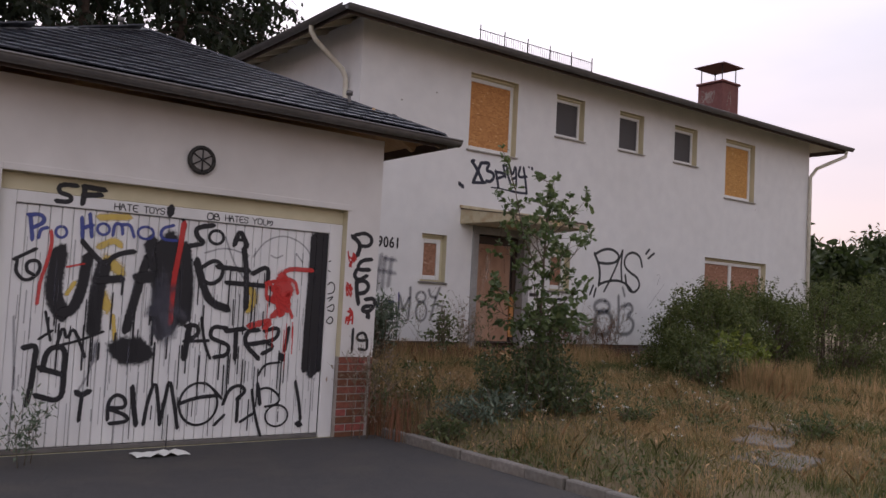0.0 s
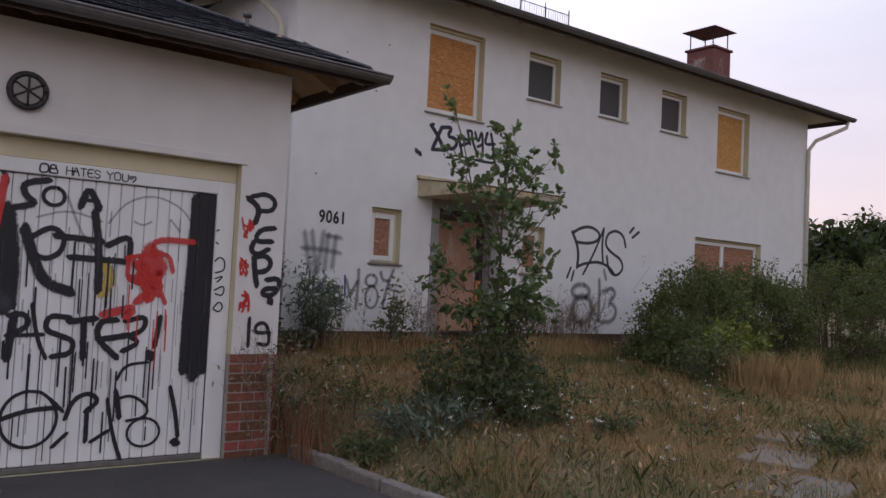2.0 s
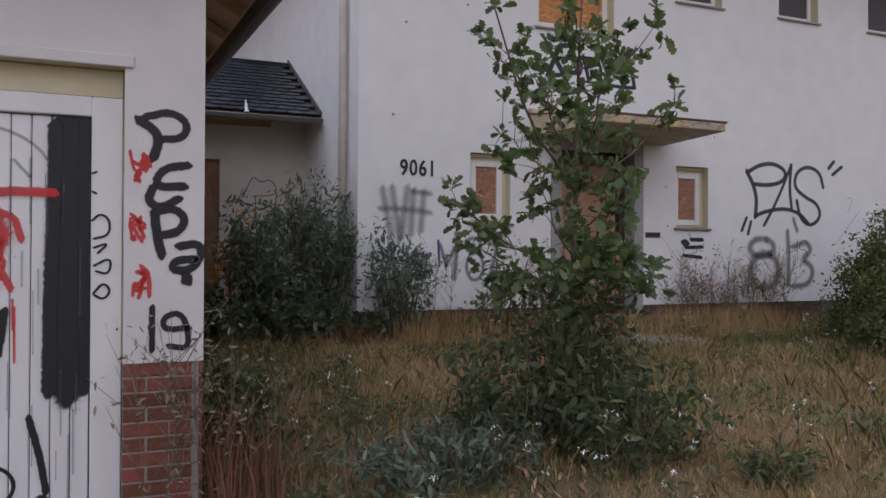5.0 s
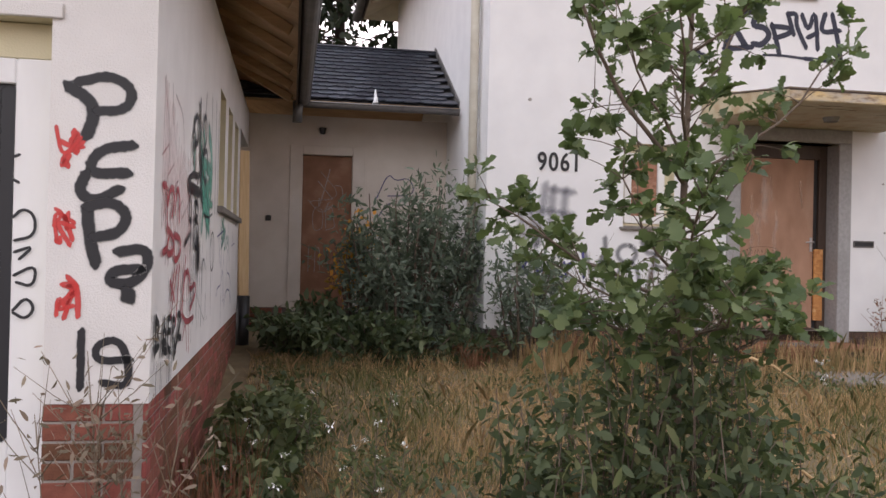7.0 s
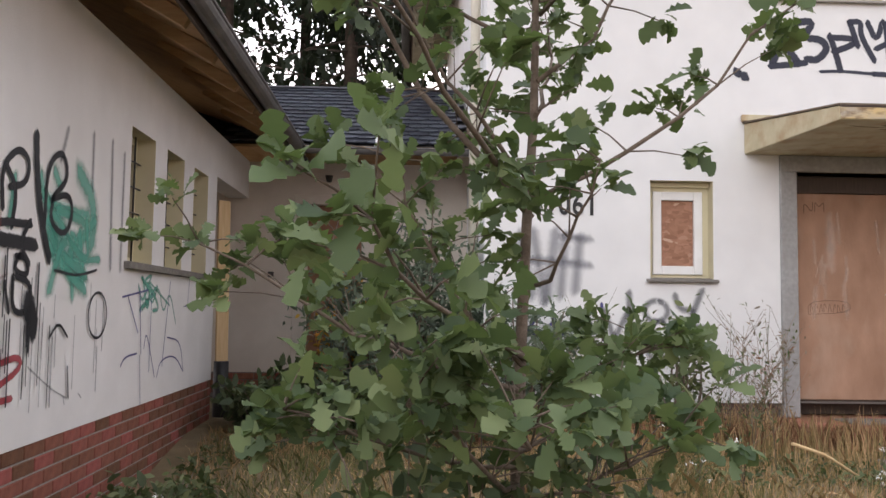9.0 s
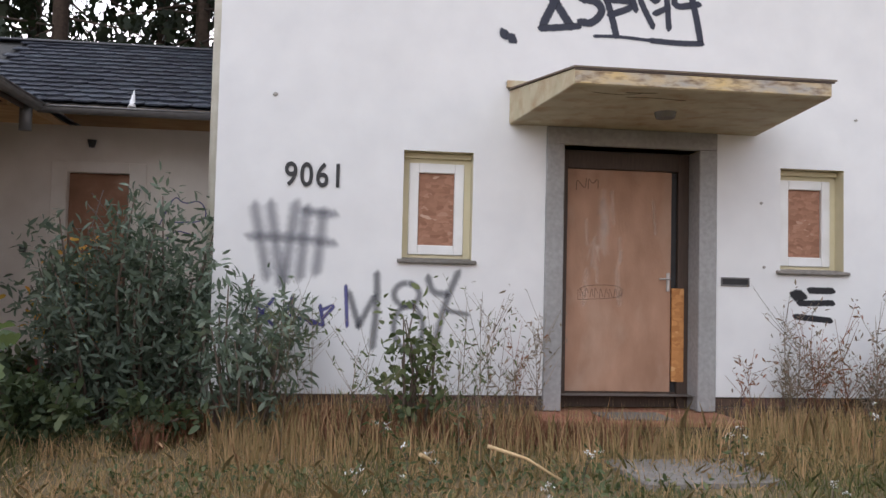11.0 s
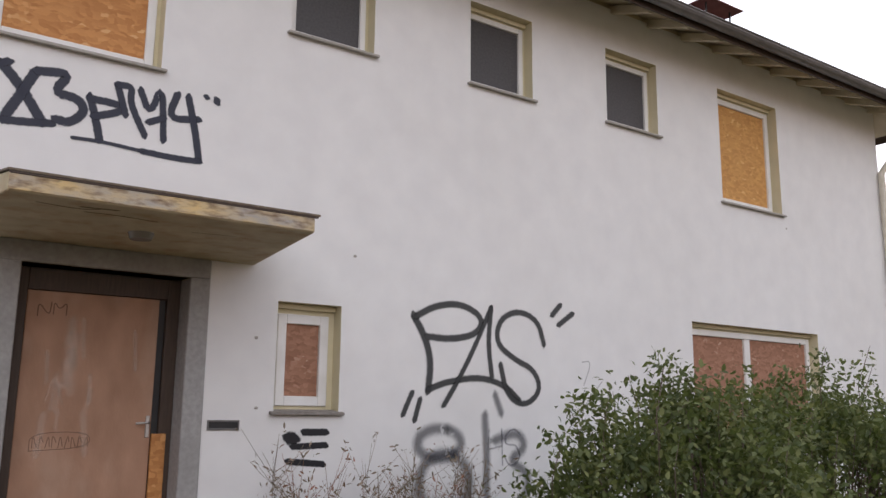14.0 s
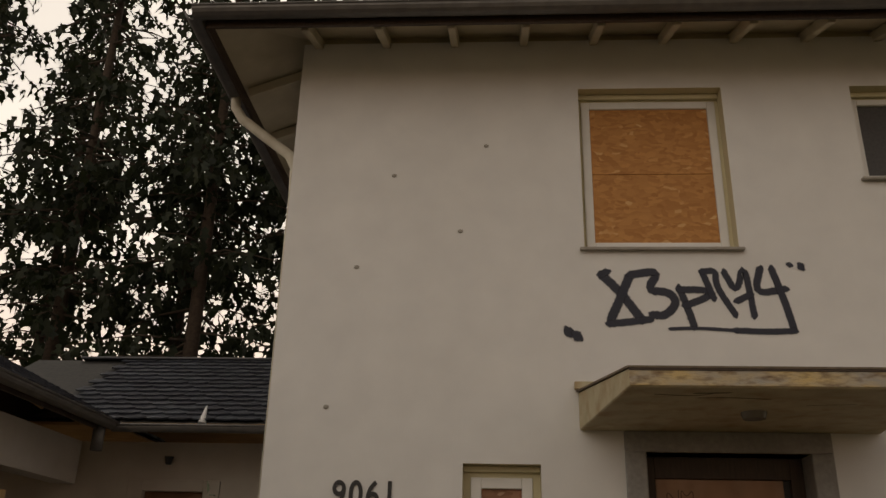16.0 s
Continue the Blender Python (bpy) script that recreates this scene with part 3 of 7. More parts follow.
# entrance: stone surround, recessed dark frame, boarded leaf
ent = thing("door_1", (3.6, 0.15, -0.13), "boarded-up brown entrance door in a grey stone surround", "door", kind="structure")
hang(part("surround_post", box(2.83, 2.992, -0.03, 0.3, -0.13, 2.2, 0.008), STONE), ent)
hang(part("surround_post", box(4.233, 4.4, -0.03, 0.3, -0.13, 2.2, 0.008), STONE), ent)
hang(part("surround_lintel", box(2.83, 4.4, -0.03, 0.3, 2.2, 2.36, 0.008), STONE), ent)
fr = bmesh.new()
add_box(fr, 2.992, 3.085, 0.2, 0.29, -0.13, 2.198, 0.004)
add_box(fr, 4.13, 4.233, 0.2, 0.29, -0.13, 2.198, 0.004)
add_box(fr, 3.085, 4.13, 0.2, 0.29, 2.03, 2.198, 0.004)
hang(part("door_frame", fr, DARKWOOD), ent)
leaf = hang(part("door_leaf", box(3.088, 4.075, 0.225, 0.265, 0.015, 2.028, 0.004), PLY), ent)
hang(part("kick_board", box(3.088, 4.128, 0.235, 0.27, -0.125, 0.013, 0.003), DARKWOOD), ent)
hang(part("patch_strip", box(4.078, 4.19, 0.19, 0.222, 0.11, 0.96, 0.003), OSB, label="strip of orange strand board"), ent)
hang(part("dark_gap", box(4.077, 4.128, 0.24, 0.27, 0.015, 2.028), BLACK), ent)
hd = box(4.03, 4.062, 0.212, 0.226, 0.93, 1.10, 0.004)
tube([(4.045, 0.225, 1.045), (4.045, 0.165, 1.045), (4.03, 0.155, 1.045), (3.94, 0.155, 1.04)], 0.009, 8, bm=hd)
hang(part("door_handle", hd, STEEL, label="satin steel lever handle"), ent)
tag = Tag(lambda u, v, e: (u, 0.2225 - e, v), 3)
tag.line([(3.2, 0.84), (3.62, 0.86), (3.62, 0.98), (3.2, 0.97), (3.2, 0.84)], 0.008)
for k in range(9):
    a = 3.22 + 0.045 * k
    tag.line([(a, 0.86), (a + 0.01 * (k % 3), 0.96), (a + 0.03, 0.87 + 0.03 * (k % 2))], 0.008)
tag.text("NM", 3.17, 1.84, 0.2, 0.11, 0.012)
tag.put(S_DARKMARK, ent, "scratched letters on the board")
tag = Tag(lambda u, v, e: (u, 0.221 - e, v), 4)
for k in range(15):
    a, v = tag.rnd.uniform(3.2, 3.95), tag.rnd.uniform(1.05, 1.9)
    tag.line([(a, v), (a + tag.rnd.uniform(-0.04, 0.04), v - tag.rnd.uniform(0.1, 0.35))], tag.rnd.uniform(0.04, 0.12))
tag.line([(3.28, 1.2), (3.33, 1.42), (3.4, 1.18)], 0.022)
tag.put(S_SCUFF, ent, "pale scuffs on the board")
lb = thing("letterbox", (4.58, -0.012, 1.0), "dark slot letterbox plate in the wall", "letterbox")
lbm = bmesh.new()
add_box(lbm, 4.45, 4.72, -0.012, -0.0005, 1.055, 1.07, 0.002)
add_box(lbm, 4.45, 4.72, -0.012, -0.0005, 0.99, 1.005, 0.002)
add_box(lbm, 4.45, 4.463, -0.012, -0.0005, 1.005, 1.055, 0.002)
add_box(lbm, 4.707, 4.72, -0.012, -0.0005, 1.005, 1.055, 0.002)
hang(part("plate", lbm, ZINC), lb)
hang(part("flap", box(4.463, 4.707, -0.006, -0.0005, 1.005, 1.055), BLACK), lb)
step = thing("doorstep", (3.6, -0.4, -0.3), "reddish tiled doorstep before the entrance", "step")
hang(part("base", box(2.72, 4.42, -0.62, 0.29, -0.75, -0.172, 0.01), DBRICK), step)
for i in range(7):
    for j in range(3):
        hang(part("tile", box(2.724 + i * 0.243, 2.96 + i * 0.243, -0.618 + j * 0.3, -0.325 + j * 0.3, -0.17, -0.135, 0.004), TERRA), step)
dm = part("door_mat", box(3.25, 3.82, -0.5, -0.12, -0.135, -0.12, 0.004), CONCRETE)
tagged(dm, "pale worn doormat on the step", "doormat")

# canopy over the entrance
can = thing("canopy", (3.55, -0.74, 2.5), "peeling cream concrete canopy over the entrance", "canopy")
cb = bmesh.new()
front, back = (2.66, 4.60), (2.49, 4.78)
cv = [cb.verts.new(p) for p in ((front[0], -1.485, 2.37), (front[1], -1.485, 2.37), (back[1], -0.002, 2.36), (back[0], -0.002, 2.36),
                                (front[0], -1.485, 2.485), (front[1], -1.485, 2.485), (back[1], -0.002, 2.66), (back[0], -0.002, 2.66))]
for f in ((3, 2, 1, 0), (4, 5, 6, 7), (0, 1, 5, 4), (1, 2, 6, 5), (2, 3, 7, 6), (3, 0, 4, 7)):
    cb.faces.new([cv[i] for i in f])
bmesh.ops.bevel(cb, geom=list(cb.edges), offset=0.008, segments=1, affect="EDGES")
hang(part("slab", cb, CANOPY), can)
hang(part("edge_gap", box(2.662, 4.62, -1.497, -1.4865, 2.474, 2.486, 0.001), DARKWOOD, label="dark gap under the sheet"), can)
hang(part("upstand", box(2.46, 4.80, -0.05, -0.001, 2.68, 2.74, 0.004), CANOPY), can)
hang(part("front_edge", box(2.664, 4.596, -1.493, -1.4865, 2.378, 2.472, 0.002), FASCIA, label="flaked grey and ochre front edge"), can)
rb = bmesh.new()
cv = [rb.verts.new(p) for p in ((2.655, -1.5, 2.488), (4.635, -1.5, 2.488), (4.81, -0.002, 2.664), (2.475, -0.002, 2.664),
                                (2.655, -1.5, 2.502), (4.635, -1.5, 2.502), (4.81, -0.002, 2.678), (2.475, -0.002, 2.678))]
for f in ((3, 2, 1, 0), (4, 5, 6, 7), (0, 1, 5, 4), (1, 2, 6, 5), (2, 3, 7, 6), (3, 0, 4, 7)):
    rb.faces.new([cv[i] for i in f])
hang(part("sheet_cover", rb, ROOFFELT, label="rusty sheet edge"), can)
t = Tag(lambda u, v, e: (u, v, 2.3655 - e), 71)
t.line([(2.85, -1.3), (3.1, -1.25), (3.2, -1.32)], 0.03).line([(3.15, -1.2), (3.35, -1.22), (3.6, -1.18)], 0.035).line([(3.1, -1.33), (3.3, -1.36)], 0.05).line([(3.9, -1.0), (4.2, -1.05)], 0.015)
tagged(t.put(S_DARKMARK, can, "flaked patches under the canopy edge"), kind="stuff")
lampbm = bmesh.new()
bmesh.ops.create_cone(lampbm, cap_ends=True, segments=24, radius1=0.075, radius2=0.09, depth=0.05, matrix=Matrix.Translation((3.62, -0.75, 2.343)))
cl = part("ceiling_lamp", lampbm, GLASSY)
tagged(cl, "round dusty lamp under the entrance canopy", "lamp")

# house number in separate figures
num = thing("house_number", (0.8, -0.01, 1.85), "black house number 9061 on the white wall", "house number")
for k, ch in enumerate("9061"):
    cu = bpy.data.curves.new("digit", "FONT")
    cu.body, cu.size, cu.extrude, cu.offset = ch, 0.285, 0.006, 0.004
    tmp = new("digit", cu)
    me = bpy.data.meshes.new_from_object(tmp.evaluated_get(bpy.context.evaluated_depsgraph_get()))
    bpy.data.objects.remove(tmp)
    dg = new("digit", me)
    me.materials.clear()
    me.materials.append(BLACK)
    dg.matrix_world = Matrix.Translation((0.565 + k * 0.131, -0.007, 1.752)) @ pose(0, 0, 0, 90, 0, 0) @ Matrix.Diagonal((0.80, 1, 1, 1))
    bpy.context.view_layer.update()
    dg.parent = num
    dg.matrix_parent_inverse = num.matrix_world.inverted()

# graffiti on the house front
onwall = lambda u, v, e: (u, -0.003 - e, v)
t = Tag(onwall, 11)
t.line([(2.72, 3.66), (2.85, 3.53), (3.03, 3.27)], 0.090)
t.line([(2.95, 3.65), (2.87, 3.46), (2.78, 3.27)], 0.090)
t.line([(2.76, 3.23), (2.86, 3.24), (3.10, 3.27)], 0.072)
t.line([(2.71, 3.66), (2.77, 3.69)], 0.072)
t.line([(2.96, 3.66), (3.21, 3.70), (3.08, 3.52), (3.27, 3.51), (3.33, 3.42), (3.23, 3.30), (3.12, 3.31)], 0.084)
t.line([(3.35, 3.55), (3.40, 3.40), (3.45, 3.21)], 0.072)
t.line([(3.35, 3.53), (3.58, 3.53), (3.60, 3.47), (3.39, 3.39)], 0.072)
t.line([(3.55, 3.69), (3.63, 3.45)], 0.066)
t.line([(3.55, 3.69), (3.67, 3.70), (3.65, 3.57), (3.79, 3.31)], 0.066)
t.line([(3.73, 3.69), (3.82, 3.48), (3.90, 3.80), (3.94, 3.30)], 0.066)
t.line([(3.81, 3.43), (3.93, 3.49)], 0.066)
t.line([(4.03, 3.72), (3.96, 3.49), (4.22, 3.54)], 0.072)
t.line([(4.12, 3.72), (4.20, 3.42), (4.24, 3.19)], 0.072)
t.line([(4.25, 3.18), (4.06, 3.17), (3.77, 3.18)], 0.060)
t.line([(3.77, 3.18), (3.47, 3.20), (3.25, 3.19)], 0.036)
t.line([(4.27, 3.75), (4.28, 3.75)], 0.060)
t.line([(4.36, 3.74), (4.37, 3.73)], 0.084)
t.line([(2.42, 3.17), (2.44, 3.15)], 0.096)
t.line([(2.49, 3.13), (2.51, 3.12)], 0.108)
t.put(S_NAVY, wall_s, "blue-black sprayed tag above the entrance")
t = Tag(onwall, 12)
t.line([(6.40, 2.06), (6.54, 1.85), (6.61, 1.63), (6.58, 1.34)], 0.095)
t.line([(6.42, 2.04), (6.66, 2.17), (6.97, 2.21), (7.24, 2.09), (7.17, 1.92), (6.86, 1.85), (6.56, 1.86)], 0.085)
t.line([(6.58, 1.36), (6.80, 1.44), (7.21, 1.50), (7.53, 1.42), (7.71, 1.27)], 0.080)
t.line([(7.34, 2.20), (7.17, 1.86), (6.97, 1.51), (6.76, 1.21)], 0.070)
t.line([(7.34, 2.20), (7.30, 1.84), (7.35, 1.50)], 0.075)
t.line([(8.05, 1.86), (7.97, 2.11), (7.70, 2.20), (7.45, 2.09), (7.40, 1.85), (7.62, 1.70), (7.92, 1.59), (8.00, 1.37), (7.77, 1.21), (7.54, 1.33), (7.46, 1.63)], 0.080)
t.line([(6.40, 1.33), (6.30, 1.12)], 0.070)
t.line([(6.49, 1.27), (6.43, 1.07)], 0.070)
t.line([(8.17, 2.18), (8.29, 2.30)], 0.080)
t.line([(8.26, 2.08), (8.47, 2.22)], 0.080)
t.put(S_CHISEL, wall_s, "large black sprayed letters PAS")
t = Tag(onwall, 13)
t.ring(6.72, 0.86, 0.255, 0.141, 0.170)
t.ring(6.78, 0.49, 0.296, 0.281, 0.190)
t.line([(7.26, 1.13), (7.29, 0.71), (7.28, 0.27)], 0.140)
t.line([(7.39, 1.33), (7.47, 1.14)], 0.120)
t.line([(7.38, 0.88), (7.69, 0.97), (7.79, 0.80), (7.55, 0.69), (7.85, 0.54), (7.74, 0.26), (7.38, 0.24)], 0.160)
t.put(S_GREY, wall_s, "faded grey sprayed figure eight and letter")
t = Tag(onwall, 14)
t.line([(8.6, 1.7), (8.75, 1.72), (8.62, 1.45)], 0.02).line([(8.3, 0.9), (8.9, 1.5)], 0.018).text("HS", 7.3, 0.65, 0.4, 0.35, 0.03)
t.put(S_HAZE, wall_s, "thin grey spray lines")
t = Tag(onwall, 15)
t.line([(5.16, 0.92), (5.22, 0.92)], 0.130).line([(5.3, 0.97), (5.52, 0.97)], 0.072).line([(5.2, 0.85), (5.52, 0.86)], 0.065).line([(5.16, 0.73), (5.5, 0.70)], 0.065)
t.put(S_BLACK, wall_s, "short black sprayed bars beside the letterbox")
t = Tag(onwall, 16)
t.line([(0.33, 1.56), (0.45, 0.98)], 0.165)
t.line([(0.46, 1.58), (0.57, 0.92)], 0.165)
t.line([(0.67, 1.59), (0.59, 0.94)], 0.165)
t.line([(0.76, 1.55), (0.72, 0.98)], 0.165)
t.line([(0.90, 1.53), (0.86, 1.03)], 0.165)
t.line([(0.75, 1.54), (1.00, 1.52)], 0.125)
t.line([(0.29, 1.31), (0.67, 1.31), (1.00, 1.27)], 0.125)
t.put(S_HAZE, wall_s, "faded grey sprayed strokes under the number")
t = Tag(onwall, 17)
t.line([(1.37, 1.02), (1.38, 0.80), (1.35, 0.40)], 0.100)
t.line([(1.14, 0.85), (1.23, 0.57)], 0.090)
t.line([(1.23, 0.58), (1.35, 0.82)], 0.090)
t.ring(1.63, 0.85, 0.111, 0.098, 0.090)
t.ring(1.65, 0.57, 0.128, 0.186, 0.080)
t.line([(1.81, 1.00), (1.85, 0.87), (1.97, 0.86)], 0.100)
t.line([(2.07, 1.05), (1.96, 0.78), (1.88, 0.43)], 0.100)
t.line([(1.98, 0.72), (2.16, 0.69)], 0.070)
t.put(S_GREY, wall_s, "grey sprayed figures below the window")
t = Tag(onwall, 18)
t.line([(0.38, 0.61), (0.51, 0.79)], 0.045)
t.line([(0.37, 0.72), (0.51, 0.57)], 0.045)
t.line([(0.66, 0.80), (0.68, 0.64), (0.55, 0.64), (0.66, 0.74)], 0.045)
t.line([(0.90, 0.74), (0.93, 0.57)], 0.045)
t.line([(0.91, 0.70), (1.04, 0.76), (0.93, 0.64)], 0.045)
t.line([(0.73, 0.63), (0.88, 0.60)], 0.045)
t.line([(1.11, 0.91), (1.13, 0.57)], 0.045)
t.line([(0.82, 0.59), (0.92, 0.58)], 0.045)
t.put(S_VIOLET, wall_s, "thin violet scribble on the wall")
for k, (u, v) in enumerate(((0.93, 4.60), (1.75, 4.895), (1.53, 4.06), (0.645, 3.727), (0.47, 2.523), (5.75, 2.55), (4.83, 1.75), (12.6, 3.72), (4.86, 1.17))):
    a = bmesh.new()
    bmesh.ops.create_icosphere(a, subdivisions=1, radius=0.022 if k < 5 else 0.016, matrix=Matrix.Translation((u, -0.004, v)) @ Matrix.Diagonal((1.2, 0.4, 0.9, 1)))
    part("impact_mark", a, SILL, wall_s)

# house roof
EZ = 5.74
SL = 0.38
RX0, RX1, RY0, RY1 = -0.70, HX + 0.84, -0.66, HD + 0.66
house_roof = thing("roof_house", (HX / 2, HD / 2, HT), "dark slate hipped roof of the house with exposed rafters", "roof", kind="structure")


def hip(x0, x1, y0, y1, z, slope, thick, along):
    """A closed hipped roof slab; along: the axis of the ridge."""
    half = ((y1 - y0) if along == "x" else (x1 - x0)) / 2
    h = half * slope
    bm = bmesh.new()
    shells = []
    for dz in (thick, 0.0):
        c = [bm.verts.new((x, y, z + dz)) for x, y in ((x0, y0), (x1, y0), (x1, y1), (x0, y1))]
        if along == "x":
            r = [bm.verts.new((x0 + half, (y0 + y1) / 2, z + dz + h)), bm.verts.new((x1 - half, (y0 + y1) / 2, z + dz + h))]
            fs = [(c[0], c[1], r[1], r[0]), (c[1], c[2], r[1]), (c[2], c[3], r[0], r[1]), (c[3], c[0], r[0])]
        else:
            r = [bm.verts.new(((x0 + x1) / 2, y0 + half, z + dz + h)), bm.verts.new(((x0 + x1) / 2, y1 - half, z + dz + h))]
            fs = [(c[0], c[1], r[0]), (c[1], c[2], r[1], r[0]), (c[2], c[3], r[1]), (c[3], c[0], r[0], r[1])]
        for f in fs:
            bm.faces.new(f if dz else f[::-1])
        shells.append(c)
    for k in range(4):
        bm.faces.new((shells[1][k], shells[1][(k + 1) % 4], shells[0][(k + 1) % 4], shells[0][k]))
    bmesh.ops.recalc_face_normals(bm, faces=bm.faces)
    return bm


hang(part("slate_covering", hip(RX0 - .03, RX1 + .03, RY0 - .03, RY1 + .03, EZ + 0.135, SL, 0.03, "x"), SLATE_J), house_roof)
hang(part("soffit_boarding", hip(RX0, RX1, RY0, RY1, EZ + 0.10, SL, 0.03, "x"), SOFFIT_H), house_roof)
n_r = 24
for k in range(n_r):
    x = 0.15 + k * (HX - 0.3) / (n_r - 1)
    hang(part("rafter", beam((x, RY0 + 0.05, EZ + 0.045), (x, 0.1, EZ + 0.045 + 0.71 * SL), 0.075, 0.10, 0.008), SOFFIT_H), house_roof)
for k in range(9):
    y = 0.5 + k * 0.9
    hang(part("rafter", beam((RX0 + 0.05, y, EZ + 0.045), (0.1, y, EZ + 0.045 + 0.75 * SL), 0.075, 0.10, 0.008), SOFFIT_H), house_roof)
hang(part("fascia", box(RX0, RX1, RY0 - 0.025, RY0, EZ - 0.02, EZ + 0.13), DARKWOOD), house_roof)
hang(part("fascia", box(RX0 - 0.025, RX0, RY0, RY1, EZ - 0.02, EZ + 0.13), DARKWOOD), house_roof)
hang(part("fascia", box(RX1, RX1 + 0.025, RY0, RY1, EZ - 0.02, EZ + 0.13), DARKWOOD), house_roof)
hang(part("gutter", gutter_bm((RX0 - 0.1, RY0 - 0.11, EZ + 0.10), (RX1 + 0.1, RY0 - 0.11, EZ + 0.10), 0.085), ZINC), house_roof)
hang(part("gutter", gutter_bm((RX0 - 0.11, RY0 - 0.1, EZ + 0.10), (RX0 - 0.11, RY1, EZ + 0.10), 0.085), ZINC), house_roof)
hang(part("wall_plate", box(0.0, HX, 0.05, 0.25, HT, HT + 0.14), SOFFIT_H), house_roof)

pipe1 = part("downpipe", tube([(-0.80, 0.55, 5.80), (-0.79, 0.55, 5.66), (-0.70, 0.54, 5.52), (-0.45, 0.49, 5.30), (-0.16, 0.43, 5.05), (-0.085, 0.42, 4.9), (-0.075, 0.42, 4.6), (-0.075, 0.42, -0.35)], 0.05, 12), PIPE)
tagged(pipe1, "cream painted downpipe at the house corner", "downpipe")
pipe2 = part("downpipe", tube([(15.95, -0.74, 5.8), (15.95, -0.7, 5.6), (15.3, -0.2, 5.2), (15.2, -0.07, 4.95), (15.2, -0.07, 4.6), (15.2, -0.07, -0.4)], 0.05, 12), PIPE)
tagged(pipe2, "cream painted downpipe at the far house corner", "downpipe")

# snow guard on the roof edge
guard = thing("snow_guard", (4.2, 0.0, 6.2), "thin metal snow guard railing on the roof edge", "snow guard")
GY = -0.56
gzr = EZ + 0.165 + SL * (GY - RY0)
for z in (gzr + 0.03, gzr + 0.23):
    hang(part("rail", tube([(2.3, GY, z), (5.5, GY, z)], 0.009, 6), ZINC), guard)
for k in range(6):
    x = 2.33 + k * 0.63
    hang(part("bracket", beam((x, GY, gzr - 0.02), (x, GY, gzr + 0.33), 0.02, 0.012), IRON), guard)
for k in range(52):
    hang(part("bar", tube([(2.33 + k * 0.062, GY, gzr + 0.03), (2.33 + k * 0.062, GY, gzr + 0.23)], 0.005, 5), ZINC), guard)

# chimney
CX0, CX1, CY0, CY1, CZ = 14.0, 14.93, 2.15, 3.15, 8.03
chim = thing("chimney", (14.46, 2.65, 6.8), "maroon chimney with a raised sheet metal cap", "chimney")
hang(part("shaft", box(CX0 + 0.05, CX1 - 0.05, CY0 + 0.05, CY1 - 0.05, 6.5, CZ - 0.07, 0.015), CHIM), chim)
hang(part("collar", box(CX0, CX1, CY0, CY1, CZ - 0.07, CZ, 0.015), CHIM), chim)
hang(part("flashing", box(CX0 + 0.02, CX1 - 0.02, CY0 + 0.02, CY1 - 0.02, 6.75, 7.08, 0.01), ZINC), chim)
for x in (CX0 + 0.12, CX1 - 0.12):
    for y in (CY0 + 0.12, CY1 - 0.12):
        hang(part("cap_leg", beam((x, y, CZ - 0.02), (x, y, CZ + 0.53), 0.025, 0.025), IRON), chim)
capbm = box(CX0 - 0.06, CX1 + 0.06, CY0 - 0.06, CY1 + 0.06, CZ + 0.5, CZ + 0.515)
bmesh.ops.create_cone(capbm, cap_ends=True, segments=4, radius1=0.72, radius2=0.05, depth=0.1, matrix=Matrix.Translation((14.465, 2.65, CZ + 0.563)) @ Matrix.Rotation(radians(45), 4, "Z"))
hang(part("cap", capbm, CHIM), chim)
t = Tag(lambda u, v, e: (CX0 + 0.046 - e, u, v), 41)
t.scrawl(CY0 + 0.3, CY1 - 0.12, 7.3, 7.8, 9, 0.03, 4)
t.put(S_WHITE, chim, "pale scribble on the chimney")
t = Tag(lambda u, v, e: (u, CY0 + 0.046 - e, v), 42)
t.line([(14.3, 7.25), (14.42, 7.85), (14.5, 7.3)], 0.035).line([(14.32, 7.5), (14.5, 7.5)], 0.03).line([(14.4, 7.2), (14.42, 7.0)], 0.03)
t.put(S_WHITE, chim, "pale scribble on the chimney")

# ---- garage ----
GX0, GX1, GY0, GY1 = -6.98, -2.66, -5.188, 0.68
GB, GT = 0.11, 2.62
OPEN = (-6.60, -3.09, -0.79, 1.745)
gfront = part("wall_garage_front", wall_bm(GX1 - GX0, -0.795, 2.60, 0.25, [(OPEN[0] - GX0, OPEN[1] - GX0, -0.79, OPEN[3]), (OPEN[1] - GX0, GX1 - GX0, -0.79, GB)], lambda u, w, z: (GX0 + u, GY0 + w, z)), [GSTUCCO, CREAM])
tagged(gfront, "greyish white rendered garage front with graffiti", "wall", kind="structure")
SIDEWIN = [(-1.98, -1.42), (-1.10, -0.58), (-0.24, 0.30)]
gside = part("wall_garage_side", wall_bm(GY1 - GY0 - 0.25, GB, 2.60, 0.25, [(a - GY0 - 0.25, b - GY0 - 0.25, 1.14, 2.09) for a, b in SIDEWIN], lambda u, w, z: (GX1 - w, GY0 + 0.25 + u, z)), [GSTUCCO, CREAM])
tagged(gside, "white rendered garage side wall covered in graffiti", "wall", kind="structure")
gplinth = part("plinth_garage", wall_bm(GY1 - GY0, -0.95, GB - 0.002, 0.22, [], lambda u, w, z: (GX1 - 0.012 - w, GY0 + 0.012 + u, z)), [MORTAR, MORTAR])
tagged(gplinth, "red brick plinth of the garage", "plinth", kind="structure")
pier = part("plinth_pier", box(OPEN[1] + 0.002, GX1 - 0.014, GY0 + 0.011, GY0 + 0.24, -0.95, GB - 0.002), MORTAR)
